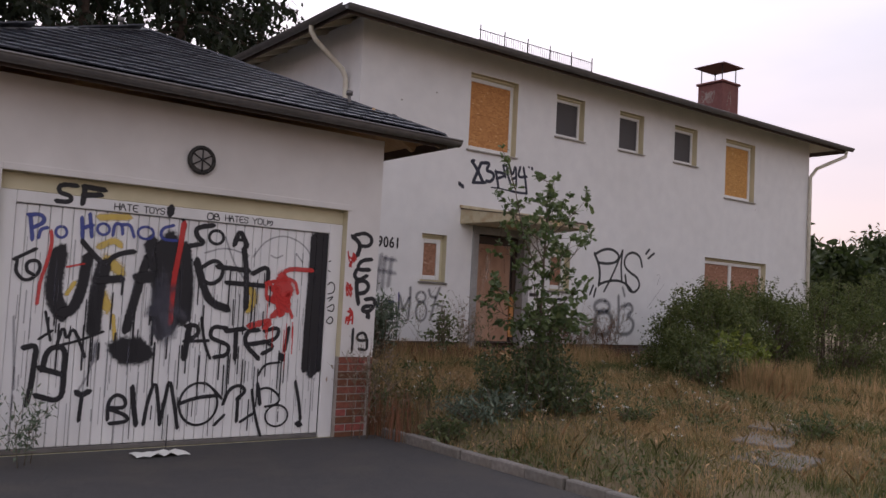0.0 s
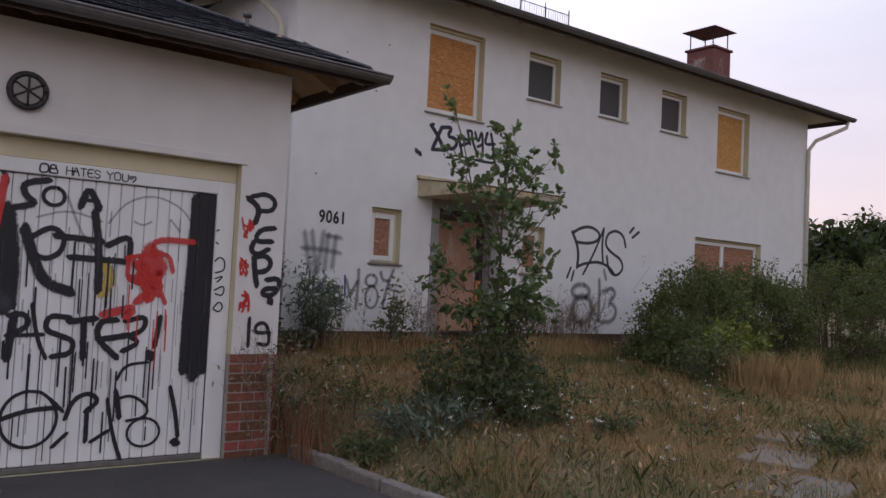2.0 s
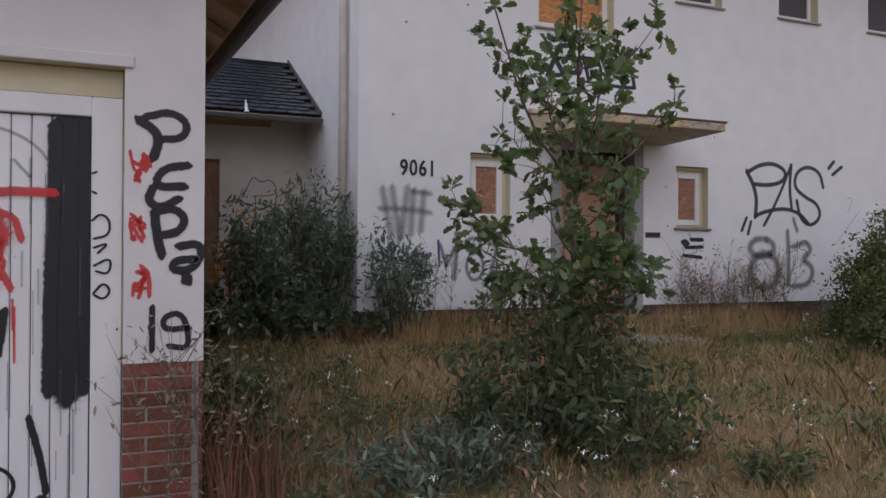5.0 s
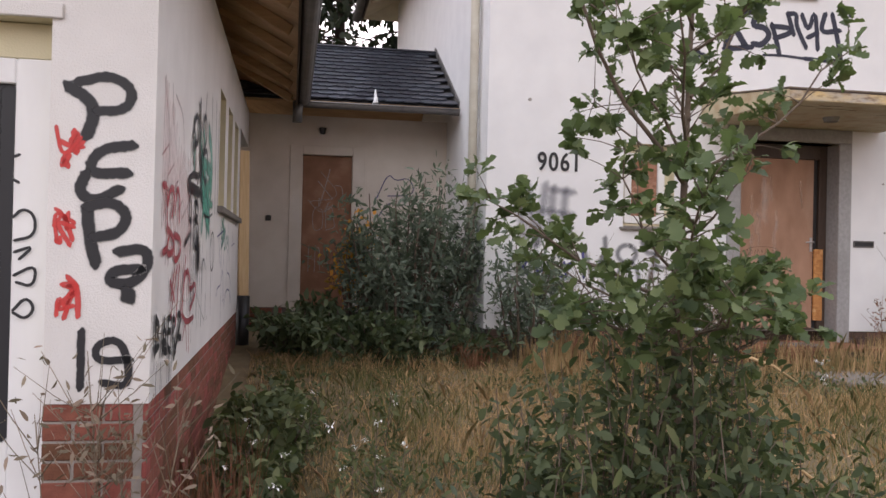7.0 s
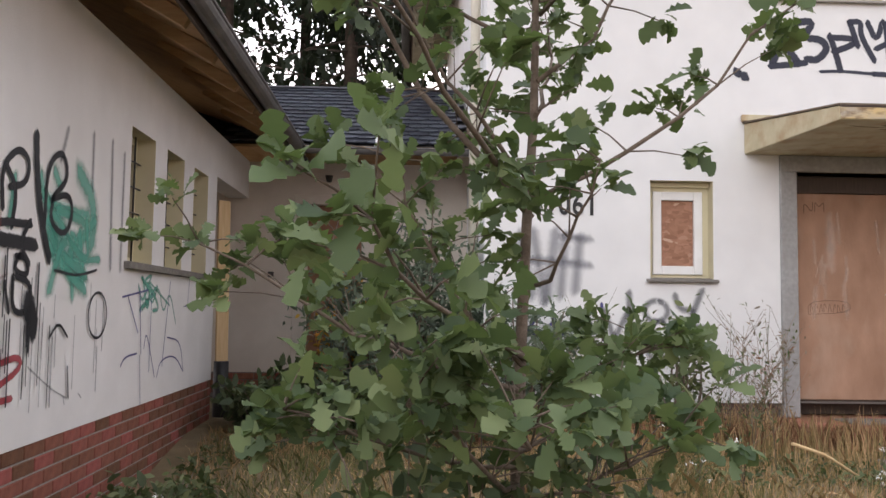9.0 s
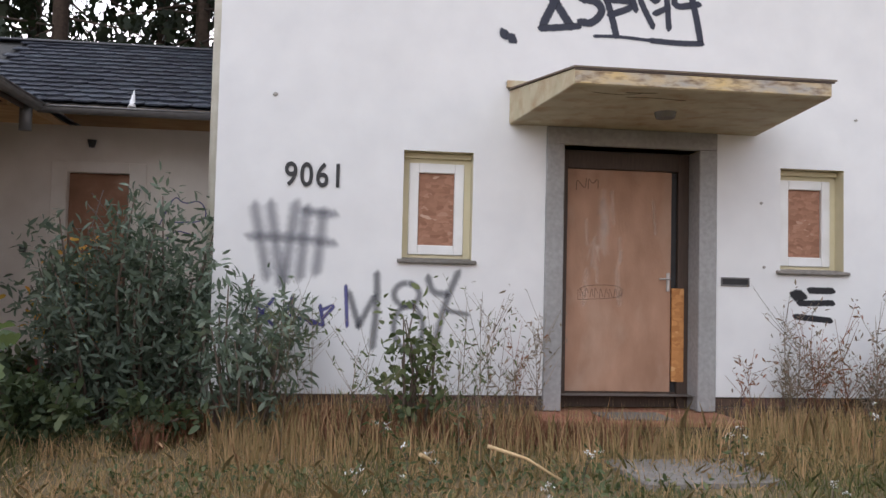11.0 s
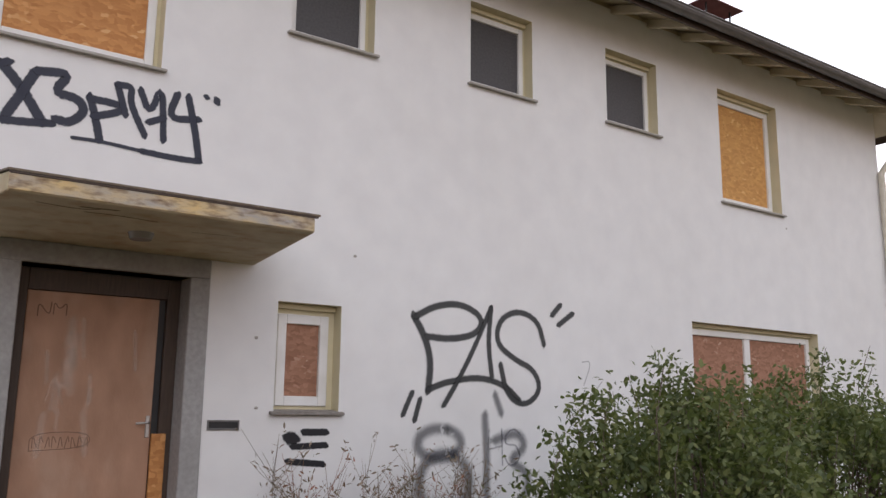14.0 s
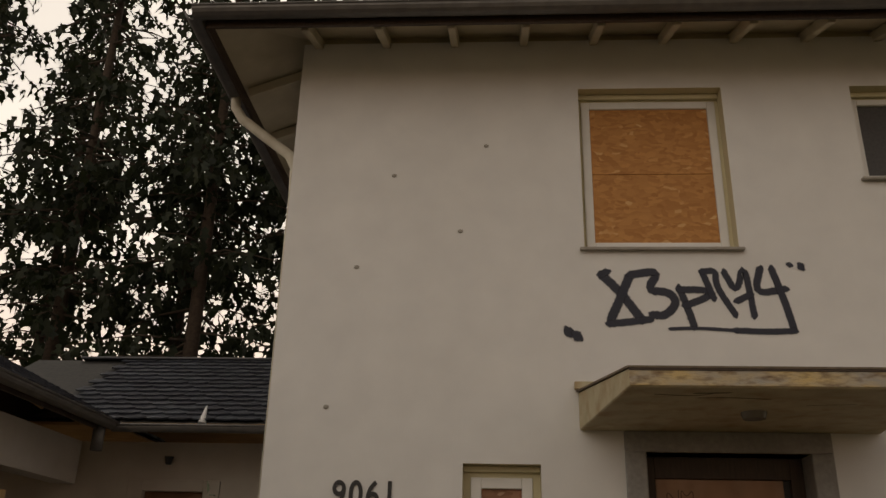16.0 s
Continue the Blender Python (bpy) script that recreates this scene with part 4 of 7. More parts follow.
tagged(pier, "red brick foot of the garage pier", "plinth", kind="structure")
glin = part("wall_garage_lintel", wall_bm(2.38 - GY1, 2.15, 2.60, 0.25, [], lambda u, w, z: (GX1 - w, GY1 + u, z)), [GSTUCCO, CREAM])
tagged(glin, "rendered lintel over the open passage", "wall", kind="structure")
gback = part("wall_garage_back", box(GX0, GX1 - 0.25, GY1 - 0.25, GY1, -0.8, 2.6), GSTUCCO)
tagged(gback, "plain rear wall of the garage", "wall", kind="structure")
gwest = part("wall_garage_west", box(GX0, GX0 + 0.25, GY0 + 0.25, GY1 - 0.25, -0.8, 2.6), GSTUCCO)
tagged(gwest, "plain outer side wall of the garage", "wall", kind="structure")
trimb = bmesh.new()
add_box(trimb, OPEN[0] - 0.09, OPEN[0], GY0 - 0.02, GY0 - 0.001, -0.79, OPEN[3] + 0.065, 0.004)
add_box(trimb, OPEN[0], OPEN[1] + 0.045, GY0 - 0.02, GY0 - 0.001, OPEN[3], OPEN[3] + 0.065, 0.004)
tr = part("trim_garage_opening", trimb, GSTUCCO)
tagged(tr, "raised rendered band around the garage opening", "trim", kind="structure")

gd = thing("garage_door", (-4.76, -5.02, -0.79), "white ribbed steel garage door covered in graffiti, closed", "garage door")
fb = bmesh.new()
DY = GY0 + 0.11
DL, DR, DT = -6.45, -3.255, 1.476
add_box(fb, OPEN[0] + 0.003, DL, DY - 0.02, DY + 0.08, -0.785, DT + 0.11, 0.006)
add_box(fb, DR, OPEN[1] - 0.003, DY - 0.02, DY + 0.08, -0.785, DT + 0.11, 0.006)
add_box(fb, DL, DR, DY - 0.02, DY + 0.08, DT, DT + 0.11, 0.006)
hang(part("door_frame", fb, DOORWHITE), gd)
hang(part("head_panel", box(OPEN[0] + 0.003, OPEN[1] - 0.003, DY - 0.012, DY + 0.08, DT + 0.112, OPEN[3] - 0.003, 0.004), CREAM, label="cream painted panel above the door"), gd)
SW = (DR - DL) / 32
for k in range(32):
    x = DL + k * SW
    pb = box(x + 0.0025, x + SW - 0.0025, DY + 0.012, DY + 0.05, -0.735, DT - 0.006, 0.007)
    hang(part("slat", pb, DOORWHITE), gd)
hang(part("backing", box(DL, DR, DY + 0.045, DY + 0.06, -0.735, DT - 0.004), BLACK), gd)
hang(part("edge_gap", box(DR - 0.006, DR - 0.001, DY + 0.006, DY + 0.044, -0.735, DT - 0.004), BLACK, label="dark gap beside the door leaf"), gd)
hang(part("bottom_rail", box(DL, DR, DY + 0.0, DY + 0.05, -0.785, -0.738, 0.006), ZINC), gd)

ondoor = lambda u, v, e: (u, DY + 0.008 - e, v)
ondoor2 = lambda u, v, e: (u, DY + 0.003 - e, v)
ondoor3 = lambda u, v, e: (u, DY - 0.004 - e, v)
onframe = lambda u, v, e: (u, DY - 0.024 - e, v)
onfront = lambda u, v, e: (u, GY0 - 0.004 - e, v)
t = Tag(ondoor, 26)
t.line([(-5.72, 1.41), (-5.45, 1.44)], 0.099)
t.line([(-5.70, 1.13), (-5.57, 1.21), (-5.51, 1.16)], 0.099)
t.line([(-5.62, 1.01), (-5.49, 0.91)], 0.166)
t.line([(-5.66, 0.69), (-5.59, 0.56)], 0.166)
t.line([(-4.17, 0.82), (-4.09, 0.73), (-4.15, 0.59)], 0.137)
t.line([(-5.96, 0.67), (-5.90, 0.78)], 0.061)
t.line([(-5.53, 0.48), (-5.50, 0.26)], 0.061)
t.put(S_YELLOW, gd, "yellow spray patches")
t = Tag(ondoor, 29)
t.line([(-4.14, 1.15), (-4.01, 1.34), (-3.77, 1.42), (-3.50, 1.30), (-3.42, 1.08)], 0.030)
t.line([(-4.67, 1.15), (-4.45, 1.23), (-4.19, 1.16)], 0.030)
t.line([(-3.94, 1.18), (-3.87, 1.15), (-3.80, 1.19)], 0.030)
t.line([(-3.64, 1.22), (-3.56, 1.13)], 0.030)
t.line([(-4.46, 1.33), (-4.34, 1.04), (-4.17, 0.85)], 0.038)
t.line([(-6.39, 0.45), (-6.34, -0.20)], 0.038)
t.line([(-5.67, 0.21), (-5.70, -0.06), (-5.79, -0.21)], 0.038)
t.line([(-5.66, 0.23), (-5.68, 0.05)], 0.106)
t.drips(-6.4, -3.3, -0.4, 1.3, 110, 0.016).scrawl(-5.2, -4.7, 0.2, 0.9, 5, 0.2, 3)
t.put(S_HAZE, gd, "thin grey overspray and drips")
t = Tag(ondoor2, 21)
t.line([(-6.05, 1.06), (-6.08, 0.82), (-6.07, 0.62), (-5.99, 0.49)], 0.182)
t.line([(-5.99, 0.49), (-5.89, 0.53), (-5.83, 0.73), (-5.80, 1.03)], 0.121)
t.line([(-5.65, 0.96), (-5.70, 0.69), (-5.70, 0.34)], 0.166)
t.line([(-5.86, 1.17), (-5.73, 1.03), (-5.64, 0.96), (-5.55, 1.07), (-5.38, 1.11)], 0.061)
t.line([(-5.70, 0.81), (-5.48, 0.84)], 0.090)
t.line([(-5.24, 1.07), (-5.31, 0.81), (-5.40, 0.35)], 0.106)
t.line([(-5.22, 1.21), (-5.13, 0.94), (-5.06, 0.33)], 0.182)
t.line([(-5.32, 0.86), (-5.12, 0.88)], 0.137)
t.line([(-5.05, 1.20), (-5.00, 0.83), (-4.99, 0.44)], 0.333)
t.line([(-4.89, 1.18), (-4.83, 0.84), (-4.84, 0.47)], 0.166)
t.line([(-4.73, 0.97), (-4.56, 1.10), (-4.45, 1.01), (-4.50, 0.86), (-4.65, 0.83), (-4.72, 0.97)], 0.052)
t.line([(-4.75, 1.06), (-4.68, 0.85), (-4.59, 0.65), (-4.39, 0.59)], 0.099)
t.line([(-4.53, 1.02), (-4.18, 1.00)], 0.061)
t.line([(-4.42, 0.86), (-3.97, 0.85)], 0.061)
t.line([(-4.14, 0.97), (-3.96, 1.07), (-3.96, 0.89)], 0.061)
t.line([(-4.25, 1.23), (-4.20, 0.94), (-4.19, 0.61)], 0.076)
t.drips(-6.1, -5.7, 0.3, 0.7, 9, 0.018).drips(-5.75, -4.6, 0.2, 0.9, 34, 0.02).drips(-4.5, -3.9, 0.5, 1.0, 14, 0.016)
t.put(S_BLACK, gd, "large black sprayed letters")
t = Tag(ondoor2, 22)
t.line([(-4.78, 0.41), (-4.81, 0.08)], 0.076)
t.line([(-4.82, 0.40), (-4.70, 0.42), (-4.67, 0.32), (-4.82, 0.25)], 0.052)
t.line([(-4.38, 0.39), (-4.54, 0.41), (-4.56, 0.29), (-4.44, 0.25), (-4.34, 0.21), (-4.36, 0.11), (-4.50, 0.09)], 0.052)
t.line([(-4.66, 0.49), (-4.61, 0.22), (-4.54, 0.08)], 0.038)
t.line([(-4.80, 0.25), (-4.57, 0.26)], 0.038)
t.line([(-4.39, 0.36), (-4.19, 0.39)], 0.061)
t.line([(-4.28, 0.37), (-4.27, 0.08)], 0.061)
t.line([(-4.03, 0.38), (-4.16, 0.37), (-4.18, 0.23), (-4.01, 0.08)], 0.061)
t.line([(-4.16, 0.22), (-3.92, 0.26)], 0.061)
t.line([(-3.96, 0.37), (-3.79, 0.42), (-3.81, 0.29), (-3.94, 0.26), (-3.83, 0.20), (-3.97, 0.13)], 0.052)
t.line([(-3.68, 0.41), (-3.71, 0.17)], 0.052)
t.line([(-3.75, 0.10), (-3.74, 0.09)], 0.106)
t.line([(-3.76, 0.04), (-3.94, 0.02), (-4.00, -0.10)], 0.030)
t.drips(-4.7, -3.7, -0.05, 0.25, 20, 0.014)
t.put(S_BLACK, gd, "black sprayed word with exclamation mark")
t = Tag(ondoor2, 23)
t.line([(-5.51, -0.39), (-5.35, -0.40), (-5.36, -0.30), (-5.45, -0.26), (-5.52, -0.34), (-5.51, -0.50)], 0.045)
t.line([(-5.51, -0.40), (-5.33, -0.47), (-5.32, -0.53), (-5.49, -0.54)], 0.045)
t.line([(-5.30, -0.20), (-5.28, -0.36), (-5.24, -0.56)], 0.061)
t.line([(-5.17, -0.56), (-5.14, -0.31), (-5.08, -0.13), (-5.04, -0.34), (-5.01, -0.57)], 0.045)
t.line([(-5.01, -0.56), (-4.97, -0.29), (-4.94, -0.11), (-4.89, -0.32), (-4.83, -0.61)], 0.045)
t.ring(-4.63, -0.38, 0.203, 0.216, 0.031)
t.line([(-4.82, -0.37), (-4.64, -0.31), (-4.42, -0.30)], 0.045)
t.line([(-4.37, -0.39), (-4.32, -0.24), (-4.20, -0.19), (-4.12, -0.26), (-4.22, -0.34)], 0.045)
t.line([(-4.21, -0.32), (-4.21, -0.57)], 0.045)
t.line([(-4.06, -0.25), (-4.01, -0.52), (-3.92, -0.77)], 0.038)
t.line([(-4.17, -0.58), (-4.04, -0.50)], 0.038)
t.line([(-4.45, -0.60), (-4.35, -0.50)], 0.038)
t.line([(-4.48, -0.24), (-4.39, -0.33)], 0.038)
t.line([(-4.00, -0.19), (-3.96, -0.40)], 0.052)
t.line([(-3.98, -0.25), (-3.87, -0.22), (-3.73, -0.32), (-3.75, -0.41), (-3.90, -0.43)], 0.030)
t.ring(-3.76, -0.53, 0.134, 0.115, 0.025)
t.line([(-3.56, -0.17), (-3.51, -0.35), (-3.47, -0.58)], 0.045)
t.line([(-3.50, -0.63), (-3.48, -0.63)], 0.090)
t.drips(-5.5, -3.7, -0.5, -0.25, 14, 0.012)
t.put(S_BLACK, gd, "black sprayed word across the foot of the door")
t = Tag(ondoor2, 24)
t.line([(-6.29, 0.17), (-6.18, 0.20), (-6.19, 0.05), (-6.20, -0.16), (-6.23, -0.34)], 0.061)
t.line([(-6.12, -0.03), (-6.09, 0.17), (-5.93, 0.19), (-5.93, -0.06), (-5.93, -0.33), (-6.16, -0.26)], 0.061)
t.line([(-6.15, -0.01), (-5.95, -0.07)], 0.061)
t.line([(-6.17, 0.25), (-6.06, 0.33)], 0.030)
t.line([(-6.13, 0.50), (-6.07, 0.24)], 0.030)
t.line([(-6.01, 0.19), (-5.82, 0.24), (-5.61, 0.33)], 0.030)
t.line([(-6.01, 0.21), (-5.97, 0.39), (-5.93, 0.23), (-5.88, 0.39), (-5.76, 0.09)], 0.038)
t.line([(-5.81, -0.24), (-5.76, -0.27), (-5.70, -0.23)], 0.068)
t.line([(-5.76, -0.28), (-5.77, -0.50)], 0.045)
t.line([(-6.43, 0.96), (-6.25, 1.07)], 0.038)
t.line([(-6.40, 0.95), (-6.41, 0.84), (-6.31, 0.76), (-6.20, 0.86), (-6.22, 0.97), (-6.32, 0.95), (-6.32, 0.86), (-6.25, 0.83)], 0.038)
t.line([(-5.43, 0.15), (-5.25, 0.15)], 0.317)
t.line([(-4.60, 1.44), (-4.79, 1.40), (-4.76, 1.30), (-4.67, 1.25), (-4.83, 1.21)], 0.061)
t.ring(-4.56, 1.32, 0.079, 0.070, 0.037)
t.line([(-4.36, 1.26), (-4.31, 1.43), (-4.22, 1.26)], 0.068)
t.line([(-4.36, 1.31), (-4.23, 1.32)], 0.038)
t.line([(-4.94, 1.49), (-4.88, 1.41), (-4.92, 1.34)], 0.038)
t.put(S_BLACK, gd, "black sprayed figures and smaller letters")
t = Tag(ondoor2, 25)
t.line([(-6.29, 1.15), (-6.32, 1.36)], 0.045)
t.line([(-6.34, 1.37), (-6.23, 1.39), (-6.19, 1.32), (-6.29, 1.26)], 0.045)
t.line([(-5.88, 1.39), (-5.86, 1.20)], 0.045)
t.line([(-5.81, 1.43), (-5.78, 1.22)], 0.045)
t.line([(-5.87, 1.29), (-5.78, 1.33)], 0.045)
t.line([(-6.24, 1.17), (-6.23, 1.25), (-6.17, 1.27)], 0.038)
t.ring(-6.05, 1.24, 0.049, 0.052, 0.031)
t.ring(-5.68, 1.30, 0.057, 0.054, 0.031)
t.line([(-5.59, 1.25), (-5.58, 1.37), (-5.51, 1.36), (-5.50, 1.27)], 0.038)
t.line([(-5.51, 1.36), (-5.43, 1.37), (-5.39, 1.25)], 0.038)
t.ring(-5.28, 1.30, 0.077, 0.061, 0.031)
t.line([(-5.01, 1.40), (-5.13, 1.36), (-5.13, 1.25), (-4.97, 1.25)], 0.038)
t.put(S_BLUE, gd, "blue handwritten words Pro Homo")
t = Tag(ondoor3, 27)
t.line([(-6.14, 1.24), (-6.12, 1.13), (-6.16, 0.92), (-6.20, 0.77), (-6.21, 0.57)], 0.038)
t.line([(-4.91, 1.43), (-4.93, 1.18), (-4.98, 0.83), (-4.98, 0.43)], 0.068)
t.line([(-5.98, 0.92), (-5.83, 0.96)], 0.023)
t.line([(-3.76, 0.90), (-3.79, 1.05), (-3.44, 1.05)], 0.061)
t.line([(-3.80, 0.90), (-3.74, 0.78)], 0.257)
t.line([(-3.99, 0.88), (-3.65, 0.96), (-3.60, 0.79)], 0.045)
t.line([(-3.97, 0.86), (-3.97, 0.68), (-3.77, 0.72)], 0.045)
t.line([(-3.94, 0.72), (-3.75, 0.66), (-3.88, 0.53)], 0.083)
t.line([(-4.14, 0.42), (-3.88, 0.49), (-3.96, 0.41)], 0.083)
t.scrawl(-3.95, -3.64, 0.52, 0.9, 9, 0.05, 3).drips(-3.95, -3.6, 0.35, 0.7, 8, 0.012)
t.put(S_RED, gd, "red sprayed lines and blots")
t = Tag(ondoor2, 28)
t.line([(-3.35, 1.45), (-3.37, 1.05), (-3.36, 0.67), (-3.36, -0.04)], 0.220)
t.line([(-3.44, 1.42), (-3.44, 1.11), (-3.45, 0.79), (-3.46, 0.36), (-3.46, -0.04)], 0.090)
t.line([(-3.29, 1.45), (-3.29, 0.55), (-3.28, -0.04)], 0.076)
t.put(S_BLACK, gd, "broad black painted stripe")
t = Tag(onframe, 30)
t.text("HATE", -5.60, 1.495, 0.22, 0.062, 0.012, jitter=0.03).text("TOYS", -5.32, 1.495, 0.2, 0.06, 0.012, jitter=0.03)
t.text("OB", -4.68, 1.495, 0.13, 0.065, 0.014).text("HATES", -4.49, 1.495, 0.25, 0.06, 0.012, jitter=0.03).text("YOUv", -4.19, 1.495, 0.23, 0.06, 0.012, jitter=0.03)
t.line([(-3.25, 0.90), (-3.21, 0.94), (-3.16, 0.91), (-3.16, 0.82), (-3.24, 0.80)], 0.016)
t.line([(-3.24, 0.75), (-3.16, 0.78), (-3.22, 0.72)], 0.016)
t.line([(-3.24, 0.65), (-3.15, 0.70), (-3.16, 0.60), (-3.23, 0.62)], 0.016)
t.line([(-3.24, 0.50), (-3.19, 0.56), (-3.15, 0.51), (-3.19, 0.46), (-3.24, 0.49)], 0.016)
t.line([(-3.25, 1.06), (-3.23, 1.05)], 0.016)
t.line([(-3.25, 1.16), (-3.23, 1.17)], 0.016)
t.put(S_BLACK, gd, "black handwriting on the white door frame")
t = Tag(onframe, 31)
t.line([(-5.95, 1.68), (-6.10, 1.68), (-6.11, 1.60), (-5.99, 1.58), (-6.00, 1.52), (-6.12, 1.52)], 0.052)
t.line([(-5.88, 1.68), (-5.89, 1.52)], 0.061)
t.line([(-5.89, 1.68), (-5.70, 1.67)], 0.061)
t.line([(-5.88, 1.60), (-5.73, 1.62)], 0.061)
t.line([(-5.06, 1.57), (-5.06, 1.51)], 0.090)
t.put(S_BLACK, gd, "black sprayed letters SF on the frame")
t = Tag(onfront, 32)
t.line([(-3.02, 1.46), (-2.93, 1.41), (-2.91, 1.34), (-2.94, 1.25)], 0.063)
t.line([(-2.98, 1.48), (-2.85, 1.52), (-2.75, 1.46), (-2.78, 1.37), (-2.90, 1.36)], 0.052)
t.line([(-2.75, 1.22), (-2.89, 1.20), (-2.94, 1.09), (-2.77, 1.10)], 0.057)
t.line([(-2.94, 1.09), (-2.97, 1.01), (-2.90, 0.97), (-2.80, 1.03)], 0.057)
t.line([(-2.93, 0.95), (-2.92, 0.83), (-2.89, 0.71)], 0.063)
t.line([(-2.93, 0.95), (-2.83, 0.98), (-2.76, 0.92), (-2.80, 0.84), (-2.90, 0.82)], 0.057)
t.line([(-2.80, 0.76), (-2.69, 0.78), (-2.67, 0.71), (-2.74, 0.62), (-2.84, 0.63), (-2.82, 0.68), (-2.71, 0.69)], 0.057)
t.line([(-2.76, 0.58), (-2.75, 0.57)], 0.084)
t.line([(-2.94, 0.42), (-2.94, 0.18)], 0.041)
t.line([(-2.74, 0.30), (-2.88, 0.29), (-2.88, 0.37), (-2.77, 0.39), (-2.73, 0.18), (-2.85, 0.20)], 0.041)
t.put(S_BLACK, gfront, "black sprayed letters down the garage pier")
t = Tag(onfront, 33)
for v in (1.2, 0.87, 0.56):
    t.scrawl(-3.07, -2.95, v - 0.09, v + 0.09, 6, 0.026, 3)
t.put(S_RED, gfront, "red sprayed smears on the garage pier")

# round lamp on the garage front
rl = thing("wall_lamp", (-4.825, GY0, 2.07), "round dark bulkhead lamp with a cross guard", "lamp")
ring = bmesh.new()
tube([(-4.825 + 0.125 * math.cos(a), GY0 - 0.035, 2.07 + 0.125 * math.sin(a)) for a in (2 * math.pi * k / 28 for k in range(29))], 0.022, 8, bm=ring)
hang(part("rim", ring, IRON), rl)
gl = bmesh.new()
bmesh.ops.create_cone(gl, cap_ends=True, segments=28, radius1=0.12, radius2=0.10, depth=0.05, matrix=Matrix.Translation((-4.825, GY0 - 0.025, 2.07)) @ Matrix.Rotation(radians(90), 4, "X"))
hang(part("glass", gl, GLASSY), rl)
for a in (30, 90, 150):
    d = Vector((math.cos(radians(a)), 0, math.sin(radians(a)))) * 0.12
    c = Vector((-4.825, GY0 - 0.058, 2.07))
    hang(part("guard_bar", tube([c - d, c + d], 0.007, 6), IRON), rl)

# side windows with iron grilles
for a, b in SIDEWIN:
    win = thing("window_2", (GX1, (a + b) / 2, 1.14), "narrow garage window with an iron grille", "window", "garage side windows", "structure")
    f2 = bmesh.new()
    for p in ((a, a + 0.05, 1.14, 2.09), (b - 0.05, b, 1.14, 2.09), (a + 0.05, b - 0.05, 1.14, 1.19), (a + 0.05, b - 0.05, 2.04, 2.09)):
        add_box(f2, GX1 - 0.2, GX1 - 0.14, p[0], p[1], p[2], p[3], 0.004)
    hang(part("window_frame", f2, CREAM), win)
    hang(part("pane", box(GX1 - 0.185, GX1 - 0.175, a + 0.05, b - 0.05, 1.19, 2.04), MESHNET), win)
    for k in range(1, 4):
        hang(part("grille_bar", tube([(GX1 - 0.11, a + (b - a) * k / 4, 1.14), (GX1 - 0.11, a + (b - a) * k / 4, 2.09)], 0.008, 6), IRON), win)
    for k in range(1, 5):
        z = 1.14 + 0.19 * k
        hang(part("grille_bar", tube([(GX1 - 0.11, a, z), (GX1 - 0.11, b, z)], 0.007, 6), IRON), win)
sl = part("trim_side_sill", box(GX1 - 0.13, GX1 + 0.045, -2.05, 0.5, 1.085, 1.138, 0.006), CONCRETE)
tagged(sl, "long stone sill under the garage side windows", "sill", kind="structure")

# graffiti on the garage side
onside = lambda u, v, e: (GX1 + 0.004 + e, u, v)
onside2 = lambda u, v, e: (GX1 + 0.008 + e, u, v)
t = Tag(onside, 55)
t.line([(-3.71, 1.46), (-3.75, 1.23)], 0.100)
t.line([(-3.19, 1.06), (-2.53, 1.12)], 0.100)
t.line([(-3.24, 1.56), (-3.17, 1.49)], 0.140)
t.line([(-3.19, 1.35), (-3.09, 1.25)], 0.140)
t.line([(-2.90, 1.61), (-2.64, 1.46), (-2.67, 1.20)], 0.220)
t.line([(-2.91, 1.18), (-2.63, 1.35)], 0.150)
t.line([(-1.51, 1.01), (-1.39, 0.81), (-1.23, 1.02), (-1.08, 0.74), (-0.92, 0.98), (-0.71, 0.69)], 0.030)
t.line([(-1.46, 1.01), (-0.91, 0.84)], 0.030)
t.scrawl(-3.5, -2.6, 0.85, 1.55, 9, 0.13, 3).scrawl(-1.75, -1.15, 0.72, 1.08, 8, 0.05, 3)
t.put(S_TEAL, gside, "teal spray patches")
t = Tag(onside, 54)
t.line([(-3.09, 1.83), (-3.17, 1.64)], 0.070)
t.line([(-2.70, 1.88), (-2.69, 1.53)], 0.070)
t.line([(-2.37, 1.90), (-2.32, 1.07)], 0.070)
t.line([(-2.13, 1.86), (-2.13, 1.07)], 0.070)
t.line([(-3.47, 0.51), (-3.17, 0.37), (-2.95, 0.30)], 0.020)
t.line([(-3.00, 0.31), (-2.98, 0.27)], 0.020)
t.line([(-2.78, 0.31), (-2.73, 0.28)], 0.020)
t.drips(-3.6, -2.4, 0.5, 1.0, 16, 0.02)
t.put(S_HAZE, gside, "thin grey sprayed strokes")
t = Tag(onside, 52)
t.line([(-4.98, 1.56), (-4.75, 1.3), (-4.9, 0.95)], 0.03).line([(-4.72, 1.58), (-4.66, 1.4)], 0.03).line([(-4.6, 1.55), (-4.3, 1.5), (-4.25, 1.35)], 0.03)
for k in range(26):
    a = -4.95 + 1.1 * k / 25
    h = 1.52 - 0.012 * k + t.rnd.uniform(-0.12, 0.06)
    t.line([(a, h), (a - 0.03, h - t.rnd.uniform(0.25, 0.6)), (a - 0.05 + t.rnd.uniform(-0.04, 0.04), h - t.rnd.uniform(0.6, 0.8))], 0.03)
    if k % 4 == 1:
        t.line([(a - 0.1, h - 0.35), (a + 0.1, h - 0.28)], 0.022)
t.put(S_PALERED, gside, "washed-out red scratchy lines")
t = Tag(onside2, 53)
